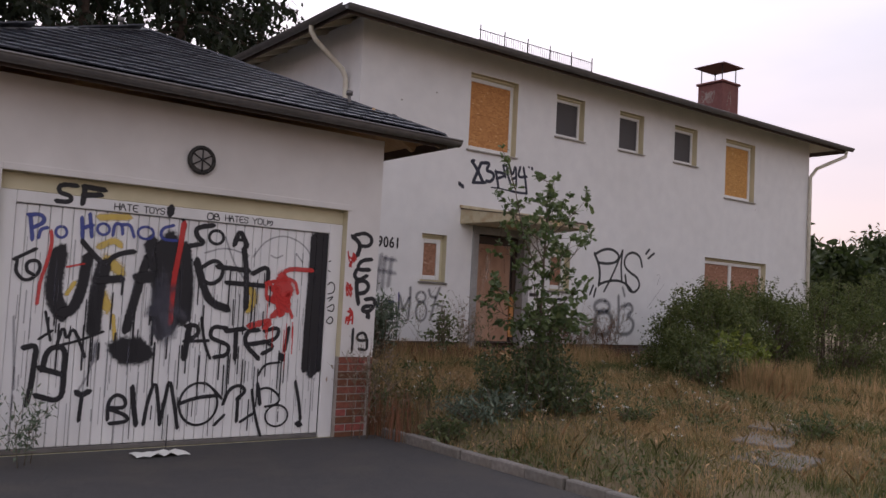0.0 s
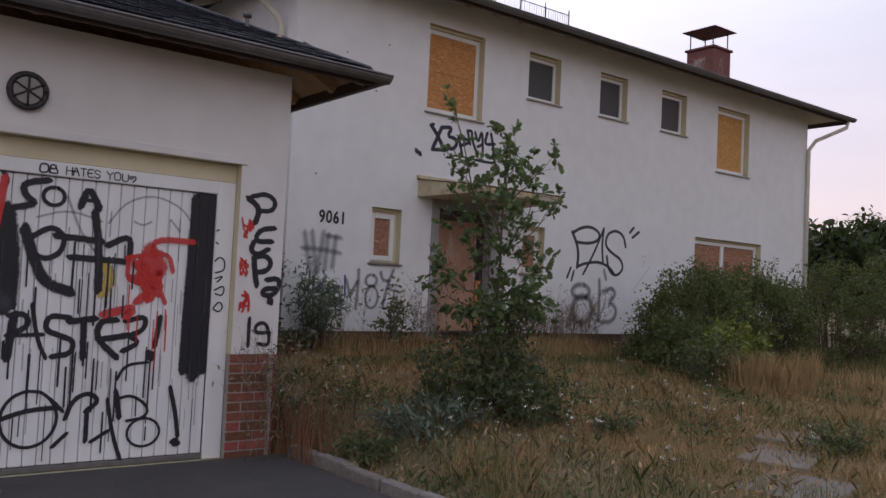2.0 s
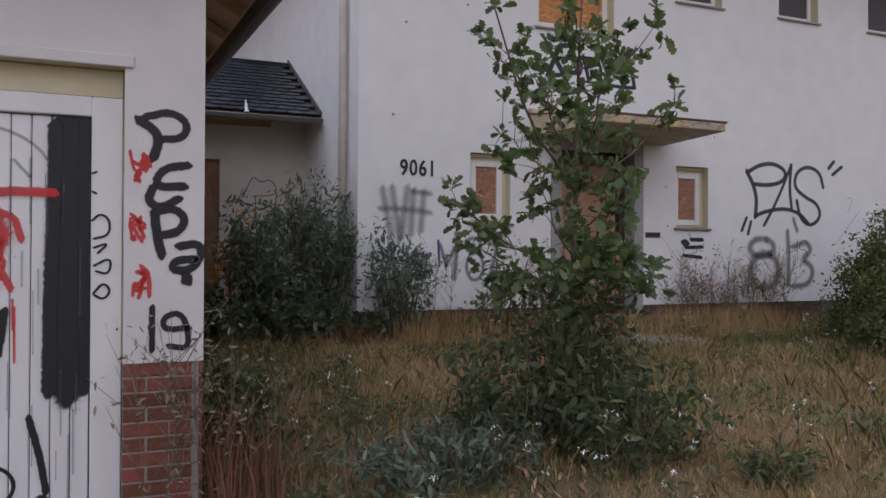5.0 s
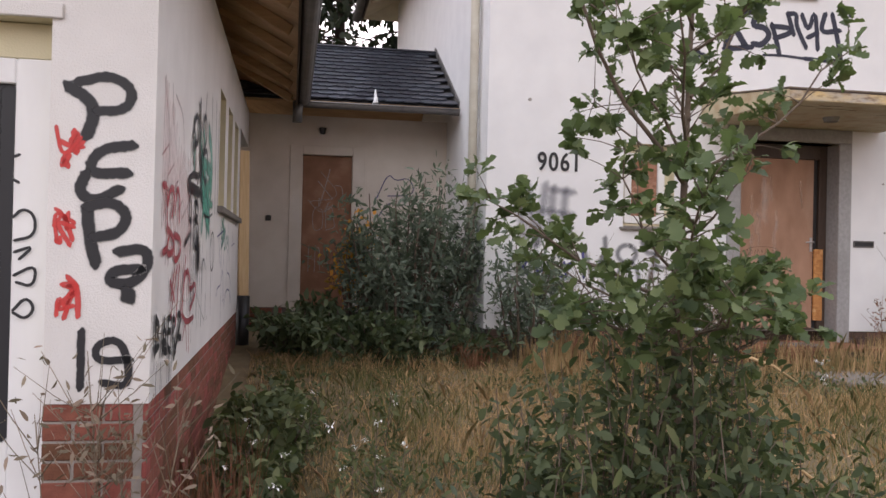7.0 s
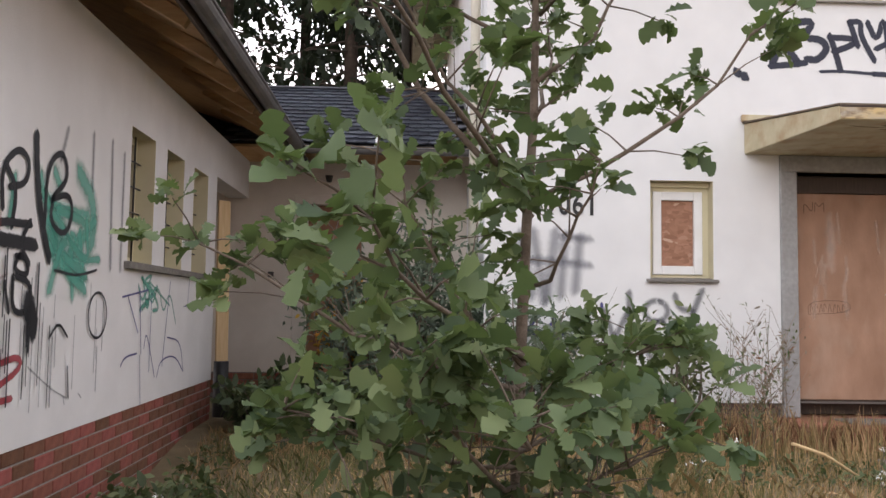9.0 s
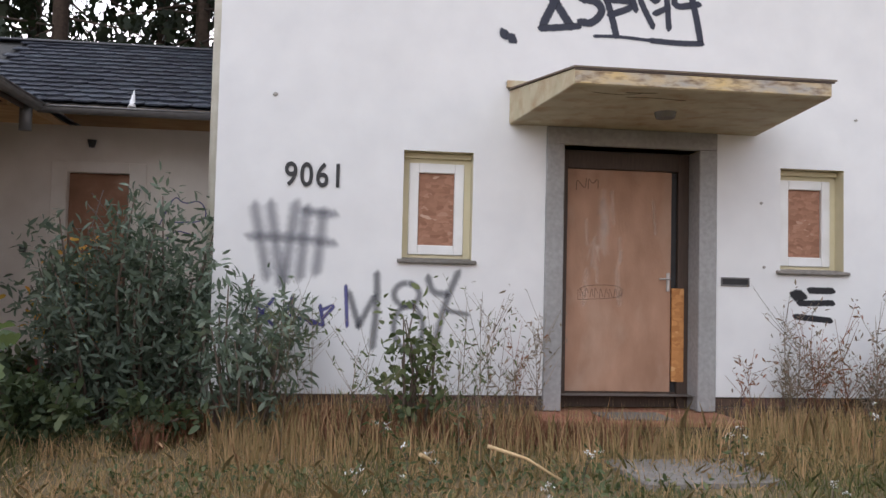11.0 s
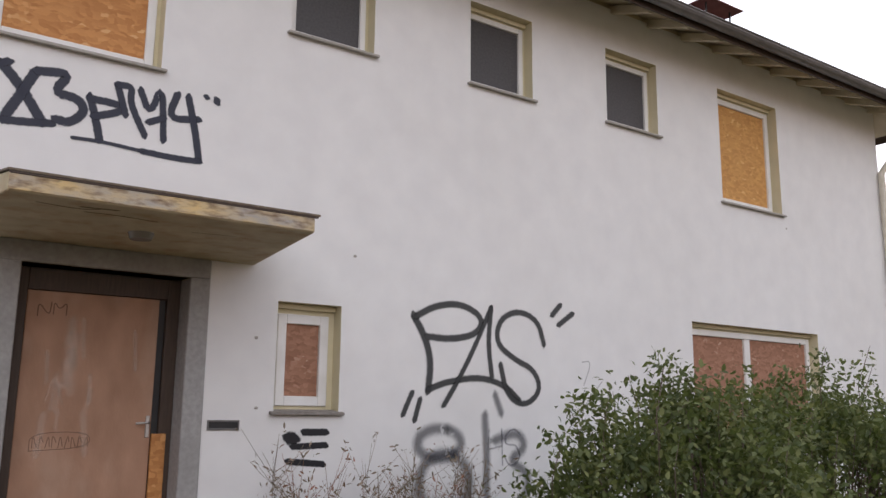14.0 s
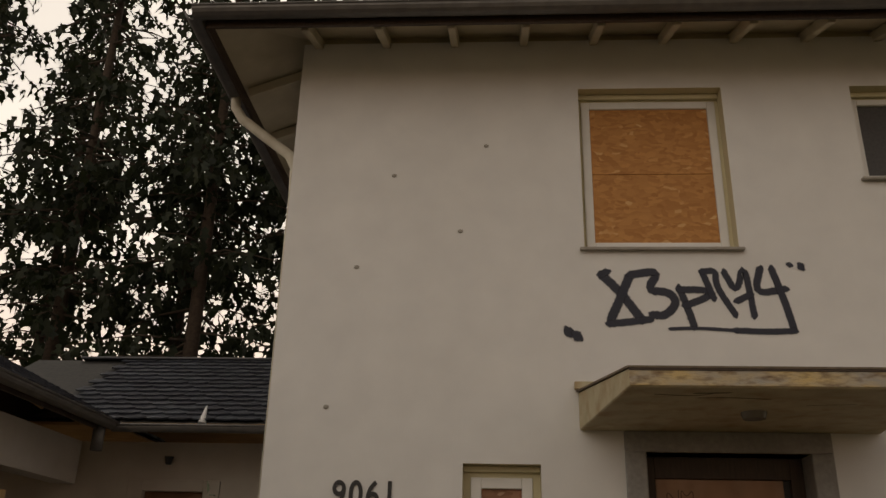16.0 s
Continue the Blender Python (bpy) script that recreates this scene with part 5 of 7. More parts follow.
t.line([(-3.83, 1.29), (-3.86, 1.48), (-3.70, 1.61), (-3.56, 1.57), (-3.59, 1.44), (-3.77, 1.40)], 0.045)
t.line([(-3.81, 1.50), (-3.69, 1.40), (-3.73, 1.21)], 0.045)
t.line([(-3.50, 1.71), (-3.47, 1.49), (-3.40, 1.28), (-3.28, 1.08)], 0.075)
t.line([(-3.36, 1.25), (-3.35, 1.59), (-3.15, 1.70), (-3.06, 1.55), (-3.26, 1.42)], 0.045)
t.line([(-3.26, 1.42), (-3.30, 1.28), (-3.09, 1.21), (-2.98, 1.35), (-3.05, 1.47), (-3.28, 1.40)], 0.045)
t.line([(-4.02, 1.18), (-3.82, 1.23), (-3.52, 1.24)], 0.050)
t.line([(-4.00, 1.14), (-3.75, 1.14), (-3.46, 1.14)], 0.085)
t.line([(-3.95, 1.11), (-3.98, 0.99), (-3.89, 0.92), (-3.86, 1.04), (-3.93, 1.09)], 0.040)
t.line([(-3.63, 1.08), (-3.70, 1.00), (-3.52, 0.97), (-3.55, 1.07), (-3.67, 1.07)], 0.040)
t.line([(-3.69, 0.97), (-3.69, 0.79), (-3.50, 0.79), (-3.48, 0.94), (-3.66, 0.97)], 0.040)
t.line([(-3.53, 1.26), (-3.64, 1.13), (-3.52, 1.04)], 0.040)
t.line([(-3.90, 0.96), (-3.91, 0.76)], 0.030)
t.line([(-3.78, 0.94), (-3.72, 0.79)], 0.030)
t.line([(-4.16, 0.80), (-3.90, 0.88)], 0.030)
t.line([(-3.51, 0.84), (-3.44, 0.71)], 0.160)
t.line([(-3.24, 0.65), (-3.12, 0.74), (-2.99, 0.65)], 0.020)
t.line([(-2.97, 0.48), (-2.94, 0.30)], 0.020)
t.line([(-3.21, 1.02), (-2.88, 1.00), (-2.58, 1.05)], 0.020)
t.ring(-2.53, 0.77, 0.160, 0.144, 0.020)
t.drips(-3.9, -3.1, 0.6, 1.1, 16, 0.016)
t.put(S_BLACK, gside, "black sprayed tags on the garage wall")
t = Tag(onside2, 57)
t.line([(-4.83, 0.45), (-4.88, 0.31), (-4.75, 0.28)], 0.045)
t.line([(-4.70, 0.44), (-4.72, 0.30), (-4.61, 0.27)], 0.045)
t.line([(-4.70, 0.44), (-4.61, 0.44)], 0.045)
t.line([(-4.71, 0.38), (-4.63, 0.37)], 0.045)
t.line([(-4.54, 0.43), (-4.56, 0.27)], 0.045)
t.line([(-4.54, 0.43), (-4.45, 0.41), (-4.53, 0.35), (-4.42, 0.25)], 0.045)
t.line([(-4.23, 0.42), (-4.35, 0.32), (-4.49, 0.22)], 0.045)
t.line([(-4.35, 0.44), (-4.23, 0.42), (-4.35, 0.31), (-4.21, 0.30)], 0.045)
t.line([(-5.10, 0.47), (-5.11, 0.31)], 0.045)
t.line([(-5.10, 0.47), (-4.99, 0.42), (-5.08, 0.40), (-4.97, 0.34), (-5.10, 0.33)], 0.045)
t.line([(-4.90, 0.29), (-4.85, 0.45), (-4.76, 0.28)], 0.045)
t.line([(-4.90, 0.34), (-4.79, 0.34)], 0.045)
t.drips(-5.1, -4.4, 0.2, 0.32, 8)
t.put(S_BLACK, gside, "black sprayed word low on the garage wall")
t = Tag(onside2, 51)
t.line([(-4.98, 1.07), (-4.88, 1.08), (-4.83, 1.03), (-4.84, 0.91), (-4.80, 0.87)], 0.045)
t.line([(-4.82, 0.99), (-4.76, 1.07), (-4.64, 1.08), (-4.60, 1.02), (-4.67, 0.94)], 0.045)
t.line([(-4.57, 0.96), (-4.53, 1.08), (-4.45, 1.09), (-4.38, 1.02), (-4.41, 0.92)], 0.045)
t.line([(-4.80, 0.87), (-4.61, 0.84), (-4.60, 0.77), (-4.72, 0.75), (-4.84, 0.77), (-4.77, 0.83)], 0.045)
t.line([(-4.58, 0.85), (-4.36, 0.84), (-4.29, 0.78), (-4.46, 0.72), (-4.57, 0.73), (-4.59, 0.84)], 0.045)
t.line([(-4.95, 0.76), (-4.82, 0.78)], 0.045)
t.line([(-4.68, 0.62), (-4.52, 0.52)], 0.038)
t.line([(-4.55, 0.67), (-4.65, 0.53)], 0.038)
t.line([(-4.36, 0.69), (-4.45, 0.39)], 0.038)
t.line([(-4.09, 0.74), (-4.17, 0.58), (-4.24, 0.42)], 0.030)
t.line([(-4.64, 0.44), (-4.45, 0.69)], 0.030)
t.line([(-4.18, 0.42), (-4.17, 0.60), (-4.01, 0.67), (-3.88, 0.62), (-3.87, 0.53), (-3.59, 0.58), (-3.55, 0.51), (-3.83, 0.43)], 0.042)
t.line([(-4.18, 0.42), (-4.00, 0.36), (-3.65, 0.37)], 0.042)
t.line([(-3.88, 0.39), (-3.86, 0.18)], 0.022)
t.line([(-4.16, 0.28), (-4.04, 0.38), (-3.95, 0.20)], 0.022)
t.put(S_CRIM, gside, "crimson sprayed loops on the garage wall")
t = Tag(onside2, 56)
t.line([(-2.07, 0.89), (-1.50, 0.95)], 0.020)
t.line([(-1.95, 0.89), (-1.71, 0.64)], 0.020)
t.line([(-1.70, 0.96), (-1.62, 0.48)], 0.020)
t.line([(-2.06, 0.42), (-1.98, 0.48), (-1.72, 0.49)], 0.020)
t.line([(-1.56, 0.52), (-1.51, 0.66), (-1.27, 0.29)], 0.018)
t.line([(-1.21, 0.28), (-1.13, 0.41), (-0.71, 0.43), (-0.43, 0.27)], 0.018)
t.line([(-0.43, 0.27), (-0.55, 0.54), (-0.95, 0.58)], 0.018)
t.line([(-1.41, 0.93), (-1.42, 0.34)], 0.018)
t.line([(-0.92, 1.03), (-1.08, 0.36)], 0.018)
t.line([(-1.65, 0.47), (-1.60, 0.11)], 0.015)
t.line([(-0.31, 1.11), (-0.36, 0.82)], 0.015)
t.line([(-0.48, 0.83), (-0.11, 0.86)], 0.015)
t.line([(-0.04, 1.03), (0.18, 1.07)], 0.015)
t.put(S_VIOLET, gside, "dark violet tag below the windows")

# garage roof
GE = 2.56
gs = 0.455
GRX0, GRX1, GRY0, GRY1 = -7.50, -2.06, -5.58, 4.9
g_roof = thing("roof_garage", (-4.77, -2, 2.6), "dark slate hipped garage roof with wide eaves", "roof", kind="structure")
hang(part("soffit_boarding", hip(GRX0, GRX1, GRY0, GRY1, GE + 0.10, gs, 0.02, "y"), SOFFIT), g_roof)
hang(part("under_felt", hip(GRX0 - .01, GRX1 + .01, GRY0 - .01, GRY1 + .01, GE + 0.122, gs, 0.012, "y"), IRON), g_roof)
for k in range(9):
    y = -5.0 + k * 0.78
    hang(part("rafter", beam((GRX1 - 0.06, y, GE + 0.05), (GX1 - 0.1, y, GE + 0.05 + 0.8 * gs), 0.07, 0.09, 0.006), SOFFIT), g_roof)
for k in range(7):
    x = -7.2 + k * 0.78
    hang(part("rafter", beam((x, GRY0 + 0.06, GE + 0.05), (x, GY0 + 0.1, GE + 0.05 + 0.6 * gs), 0.07, 0.09, 0.006), SOFFIT), g_roof)
hang(part("hip_rafter", beam((GRX1 - 0.05, GRY0 + 0.05, GE + 0.05), (GX1 - 0.1, GRY0 + 0.81, GE + 0.05 + 0.78 * gs), 0.08, 0.09, 0.006), SOFFIT), g_roof)
hang(part("fascia", box(GRX0, GRX1, GRY0 - 0.02, GRY0 - 0.001, GE + 0.0, GE + 0.12), DARKWOOD), g_roof)
hang(part("fascia", box(GRX1 + 0.001, GRX1 + 0.02, GRY0, 1.5, GE + 0.0, GE + 0.12), DARKWOOD), g_roof)
hang(part("gutter", gutter_bm((GRX0, GRY0 - 0.09, GE + 0.09), (GRX1 + 0.12, GRY0 - 0.09, GE + 0.09), 0.07), ZINC), g_roof)
hang(part("gutter", gutter_bm((GRX1 + 0.09, GRY0 - 0.09, GE + 0.09), (GRX1 + 0.09, 1.55, GE + 0.09), 0.07), ZINC), g_roof)
for x, y, z in ((-5.2, -3.3, 3.72), (-3.0, -4.9, 3.0)):
    hk = tube([(x, y, z), (x, y, z + 0.14)], 0.02, 8)
    tube([(x, y, z + 0.13), (x, y, z + 0.18)], 0.04, 8, bm=hk)
    hang(part("roof_vent", hk, ZINC), g_roof)
spout = part("rain_outlet", tube([(GRX1 + 0.02, 1.42, 2.62), (GRX1 + 0.02, 1.42, 2.36)], 0.06, 10), ZINC)
tagged(spout, "short zinc rain outlet at the gutter corner", "rain outlet")


def slate_mesh(w, h):
    me = bpy.data.meshes.new("slate")
    k, tck = w * 0.32, 0.014
    out = [(-w / 2, h), (w / 2, h), (w / 2, 0.05), (w / 2 - k, 0), (-w / 2 + k * 0.4, 0), (-w / 2, 0.03)]
    v = [(x, y, 0.030 * (1 - y / h)) for x, y in out] + [(x, y, 0.030 * (1 - y / h) + tck) for x, y in out]
    n = len(out)
    f = [tuple(range(n - 1, -1, -1)), tuple(range(n, 2 * n))] + [(i, (i + 1) % n, n + (i + 1) % n, n + i) for i in range(n)]
    me.from_pydata(v, [], [tuple(reversed(q)) for q in f])
    return me


def slate_slope(origin, across, up, length, rise_len, cut, as_parts, roof, w=0.235, h=0.155):
    """Rows of slates over a slope; cut(u, v) says where there is roof."""
    across, up = Vector(across).normalized(), Vector(up).normalized()
    nrm = across.cross(up).normalized()
    rot = Matrix((across, up, nrm)).transposed().to_4x4()
    rnd = random.Random(5)
    me = slate_mesh(w - 0.004, h * 1.45)
    vs, fs = [], []
    mats = []
    for j in range(int(rise_len / h) + 1):
        for i in range(-1, int(length / w) + 2):
            u, v = i * w + (w / 2 if j % 2 else 0), j * h
            if not cut(u, v + h / 2):
                continue
            m = Matrix.Translation(Vector(origin) + across * u + up * v + nrm * rnd.uniform(0, 0.004)) @ rot @ Matrix.Rotation(rnd.uniform(-0.03, 0.03), 4, "Z")
            mats.append(m)
    if as_parts:
        me.materials.append(SLATE)
        bpy.context.view_layer.update()
        inv = roof.matrix_world.inverted()
        for m in mats:
            ob = new("slate", me)
            ob.parent = roof
            ob.matrix_parent_inverse = inv
            ob.matrix_basis = m
    else:
        base = [v.co.copy() for v in me.vertices]
        polys = [tuple(p.vertices) for p in me.polygons]
        for m in mats:
            o = len(vs)
            vs += [tuple(m @ c) for c in base]
            fs += [tuple(o + k for k in q) for q in polys]
        ob = joined("slates", vs, fs, SLATE_J)
        tagged(ob, kind="stuff")
        hang(ob, roof)


half_g = (GRX1 - GRX0) / 2
sec = math.hypot(1, gs)
slate_slope((GRX0, GRY0 - 0.04, GE + 0.12), (1, 0, 0), (0, 1, gs), 2 * half_g, half_g * sec, lambda u, v: v / sec - 0.02 < u < 2 * half_g - v / sec + 0.02 and v < half_g * sec, True, g_roof, 0.26, 0.175)
slate_slope((GRX1 + 0.04, GRY0, GE + 0.12), (0, 1, 0), (-1, 0, gs), 9, half_g * sec, lambda u, v: v / sec + 0.1 < u < 9 and v < half_g * sec, False, g_roof, 0.26, 0.175)
slate_slope((GRX0 - 0.04, GRY0 + 9, GE + 0.12), (0, -1, 0), (1, 0, gs), 9, half_g * sec, lambda u, v: 0 < u < 9 - v / sec + 0.1 and v < half_g * sec, False, g_roof, 0.26, 0.175)
apex = (GRX0 + half_g, GRY0 + half_g, GE + 0.16 + half_g * gs)
for c in ((GRX0, GRY0, GE + 0.15), (GRX1, GRY0, GE + 0.15), ((GRX0 + GRX1) / 2, 2.0, apex[2])):
    hang(part("ridge_cap", beam(apex, c, 0.16, 0.03, 0.008), SLATE), g_roof)

# ---- link building between garage and house ----
CY, CE, CRY, CRZ = 2.50, 2.58, 3.56, 3.80
CDOOR = (-1.98, -1.26, -0.1, 2.13)
# wall and door frame carry their shade in the beige base colour
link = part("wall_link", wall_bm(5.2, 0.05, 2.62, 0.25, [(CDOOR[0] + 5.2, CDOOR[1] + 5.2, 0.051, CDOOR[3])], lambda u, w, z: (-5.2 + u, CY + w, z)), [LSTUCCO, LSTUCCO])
tagged(link, "rendered wall of the low link building, its shade in the beige colour", "wall", kind="structure")
lp = part("plinth_link", wall_bm(5.15, -0.6, 0.048, 0.2, [], lambda u, w, z: (-5.18 + u, CY + 0.012 + w, z)), [DMORTAR, DMORTAR])
tagged(lp, "brick plinth of the link building", "plinth", kind="structure")
cd = thing("door_2", (-1.65, CY + 0.1, -0.1), "dark brown boarded side door in a rendered frame", "door", kind="structure")
hang(part("door_leaf", box(CDOOR[0] + 0.03, CDOOR[1] - 0.03, CY + 0.06, CY + 0.1, 0.05, CDOOR[3] - 0.03, 0.004), PLYDARK), cd)
fb = bmesh.new()
add_box(fb, CDOOR[0] - 0.14, CDOOR[0] + 0.03, CY - 0.03, CY + 0.12, 0.0, CDOOR[3] + 0.09, 0.006)
add_box(fb, CDOOR[1] - 0.03, CDOOR[1] + 0.15, CY - 0.03, CY + 0.12, 0.0, CDOOR[3] + 0.09, 0.006)
add_box(fb, CDOOR[0] + 0.03, CDOOR[1] - 0.03, CY - 0.03, CY + 0.12, CDOOR[3] - 0.03, CDOOR[3] + 0.09, 0.006)
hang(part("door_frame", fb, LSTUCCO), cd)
t = Tag(lambda u, v, e: (u, CY + 0.055 - e, v), 61)
t.scrawl(-1.9, -1.4, 1.2, 2.0, 6, 0.025, 3).text("OB", -1.8, 1.1, 0.3, 0.3, 0.02).text("H11", -1.85, 0.55, 0.3, 0.35, 0.02)
t.put(S_WHITE, cd, "pale scratches on the dark door")
t = Tag(lambda u, v, e: (u, CY - 0.004 - e, v), 62)
t.line([(-0.95, 1.55), (-0.8, 1.9), (-0.7, 1.78), (-0.5, 1.85), (-0.42, 1.6), (-0.8, 1.58)], 0.02).line([(-0.92, 1.3), (-0.8, 1.5), (-0.6, 1.45)], 0.02)
t.put(S_VIOLET, link, "small violet crown scribble")
sw = part("light_switch", box(-2.42, -2.35, CY - 0.03, CY - 0.001, 1.2, 1.27, 0.006), IRON)
tagged(sw, "small dark switch box on the wall", "switch")
bb = bmesh.new()
bmesh.ops.create_cone(bb, cap_ends=True, segments=12, radius1=0.03, radius2=0.05, depth=0.08, matrix=Matrix.Translation((-1.7, CY - 0.04, 2.42)))
pl = part("porch_lamp", bb, IRON)
tagged(pl, "small dark lamp above the side door", "lamp")
l_roof = thing("roof_link", (-1, 2.6, 2.6), "dark slate pitched roof of the link building", "roof", kind="structure")
EY = 1.62
lsl = (CRZ - CE - 0.1) / (CRY - EY)
for dz, tk, m, nm in ((0.06, 0.03, SOFFIT, "soffit_boarding"), (0.092, 0.012, IRON, "under_felt")):
    b = bmesh.new()
    pts = [(EY, CE + dz), (CRY, CE + dz + lsl * (CRY - EY)), (2 * CRY - EY, CE + dz)]
    lo = [[b.verts.new((x, y, z)) for y, z in pts] for x in (-4.0, -0.005)]
    hi = [[b.verts.new((x, y, z + tk)) for y, z in pts] for x in (-4.0, -0.005)]
    for k in (0, 1):
        b.faces.new((lo[0][k], lo[0][k + 1], lo[1][k + 1], lo[1][k]))
        b.faces.new((hi[0][k], hi[1][k], hi[1][k + 1], hi[0][k + 1]))
    for s in (0, 1):
        b.faces.new((lo[s][0], lo[s][1], hi[s][1], hi[s][0]))
        b.faces.new((lo[s][1], lo[s][2], hi[s][2], hi[s][1]))
    for k in (0, 2):
        b.faces.new((lo[0][k], lo[1][k], hi[1][k], hi[0][k]))
    bmesh.ops.recalc_face_normals(b, faces=b.faces)
    hang(part(nm, b, m), l_roof)
hang(part("gutter", gutter_bm((GRX1 + 0.09, EY - 0.07, CE + 0.05), (-0.02, EY - 0.07, CE + 0.05), 0.065), ZINC), l_roof)
lsec = math.hypot(1, lsl)
slate_slope((-3.2, EY - 0.03, CE + 0.09), (1, 0, 0), (0, 1, lsl), 3.1, 3, lambda u, v: 0.4 < u < 3.08 and v < (CRY - EY) * lsec, True, l_roof, 0.235, 0.15)
hang(part("ridge_cap", beam((-3.4, CRY, CRZ + 0.02), (-0.02, CRY, CRZ + 0.02), 0.2, 0.03, 0.008), SLATE), l_roof)
hang(part("wall_flashing", beam((-0.012, EY, CE + 0.13), (-0.012, CRY + 0.05, CRZ + 0.07), 0.02, 0.10), ZINC), l_roof)
bird = tube([(-1.08, 1.58, 2.66), (-1.08, 1.59, 2.70), (-1.08, 1.62, 2.78), (-1.08, 1.66, 2.86)], 0.045, 10, 0.15)
tagged(part("white_cap", bird, BIRDWHITE), "small white pointed plastic cap on the gutter", "cap")
post = thing("timber_post", (-2.6, 0.85, -0.4), "pale raw timber board standing by the passage", "timber")
hang(part("board", beam((-2.60, 0.86, 0.28), (-2.63, 0.90, 1.93), 0.13, 0.035, 0.004), WOODPALE), post)
hang(part("foot", tube([(-2.60, 0.85, -0.45), (-2.60, 0.86, 0.28)], 0.075, 10), BLACK, label="black pipe stub"), post)

# ---- plants ----
OAK_OUT = [(0, 0), (0.12, 0.10), (0.22, 0.09), (0.34, 0.26), (0.44, 0.15), (0.58, 0.33), (0.70, 0.20), (0.84, 0.28), (0.94, 0.16), (1.0, 0)]
OVAL_OUT = [(0, 0), (0.25, 0.20), (0.55, 0.24), (0.82, 0.14), (1.0, 0)]
LONG_OUT = [(0, 0), (0.3, 0.13), (0.65, 0.12), (1.0, 0)]
TUFT_OUT = [(0, 0), (0.2, 0.22), (0.35, 0.10), (0.6, 0.26), (0.7, 0.08), (1.0, 0)]


def leaves(name, pos, out, size, material, parent, seed, flat=0.5, along=None, fold=0.35):
    """Many leaves in one mesh: an outline mirrored on the midrib, folded a little, each at its own place and turn."""
    rng = np.random.default_rng(seed)
    pos = np.asarray(pos, float)
    n = len(pos)
    full = [(u, v) for u, v in out] + [(u, -v) for u, v in reversed(out[1:-1])]
    k = len(full)
    d = rng.normal(size=(n, 3)) if along is None else np.asarray(along) + rng.normal(size=(n, 3)) * 0.45
    d /= np.linalg.norm(d, axis=1)[:, None] + 1e-9
    up = rng.normal(size=(n, 3)) * (1 - flat) + np.array([0, 0, 1.0]) * flat
    s = np.cross(up, d)
    s /= np.linalg.norm(s, axis=1)[:, None] + 1e-9
    nn = np.cross(d, s)
    sz = size * rng.uniform(0.6, 1.35, n)
    u = np.array([p[0] for p in full])
    v = np.array([p[1] for p in full])
    bend = -0.25 * u * u
    co = pos[:, None] + sz[:, None, None] * (u[None, :, None] * d[:, None] + v[None, :, None] * s[:, None] + (np.abs(v) * fold + bend)[None, :, None] * nn[:, None])
    me = bpy.data.meshes.new(name)
    me.vertices.add(n * k)
    me.vertices.foreach_set("co", co.reshape(-1))
    me.loops.add(n * k)
    me.loops.foreach_set("vertex_index", np.arange(n * k, dtype=np.int32))
    me.polygons.add(n)
    me.polygons.foreach_set("loop_start", np.arange(n, dtype=np.int32) * k)
    me.update(calc_edges=True)
    me.materials.append(material)
    ob = tagged(new(name, me), kind="stuff")
    ob.parent = parent
    return ob


def branch_tree(rnd, base, height, lean, limbs, reach, first, up=0.8, sub=3):
    """Points of a trunk and its limbs, and the twig points where leaves sit."""
    trunk = []
    for i in range(9):
        f = i / 8
        trunk.append(Vector(base) + Vector((lean[0] * f + rnd.uniform(-.02, .02), lean[1] * f + rnd.uniform(-.02, .02), height * f)))
    lines, twigs = [], []
    for k in range(limbs):
        f = first + (1 - first) * (k + 0.5) / limbs
        p = trunk[0].lerp(trunk[-1], f)
        a = k * 2.4 + rnd.uniform(-.4, .4)
        r = reach * (1.15 - f) * rnd.uniform(0.7, 1.25)
        pts = [p]
        for j in range(1, 5):
            g = j / 4
            pts.append(p + Vector((math.cos(a) * r * g, math.sin(a) * r * g, r * up * g ** 1.3)) + Vector([rnd.uniform(-.04, .04) for _ in range(3)]))
        lines.append((pts, 0.008 * height / 3 * (1.25 - f)))
        twigs += [pts[2], pts[3], pts[4], (pts[3] + pts[4]) / 2]
        for _ in range(sub):
            j = rnd.choice((1, 2, 3))
            e = pts[j] + Vector((rnd.uniform(-1, 1), rnd.uniform(-1, 1), rnd.uniform(-0.2, 0.9))) * r * 0.45
            lines.append(([pts[j], pts[j].lerp(e, 0.5) + Vector((0, 0, 0.02)), e], 0.005))
            twigs += [e, pts[j].lerp(e, 0.6), pts[j].lerp(e, 0.3)]
    twigs += trunk[-2:]
    return trunk, lines, twigs


def near(rnd, twigs, count, spread):
    out = []
    for _ in range(count):
        t = rnd.choice(twigs)
        out.append((t.x + rnd.gauss(0, spread), t.y + rnd.gauss(0, spread), t.z + rnd.gauss(0, spread)))
    return out


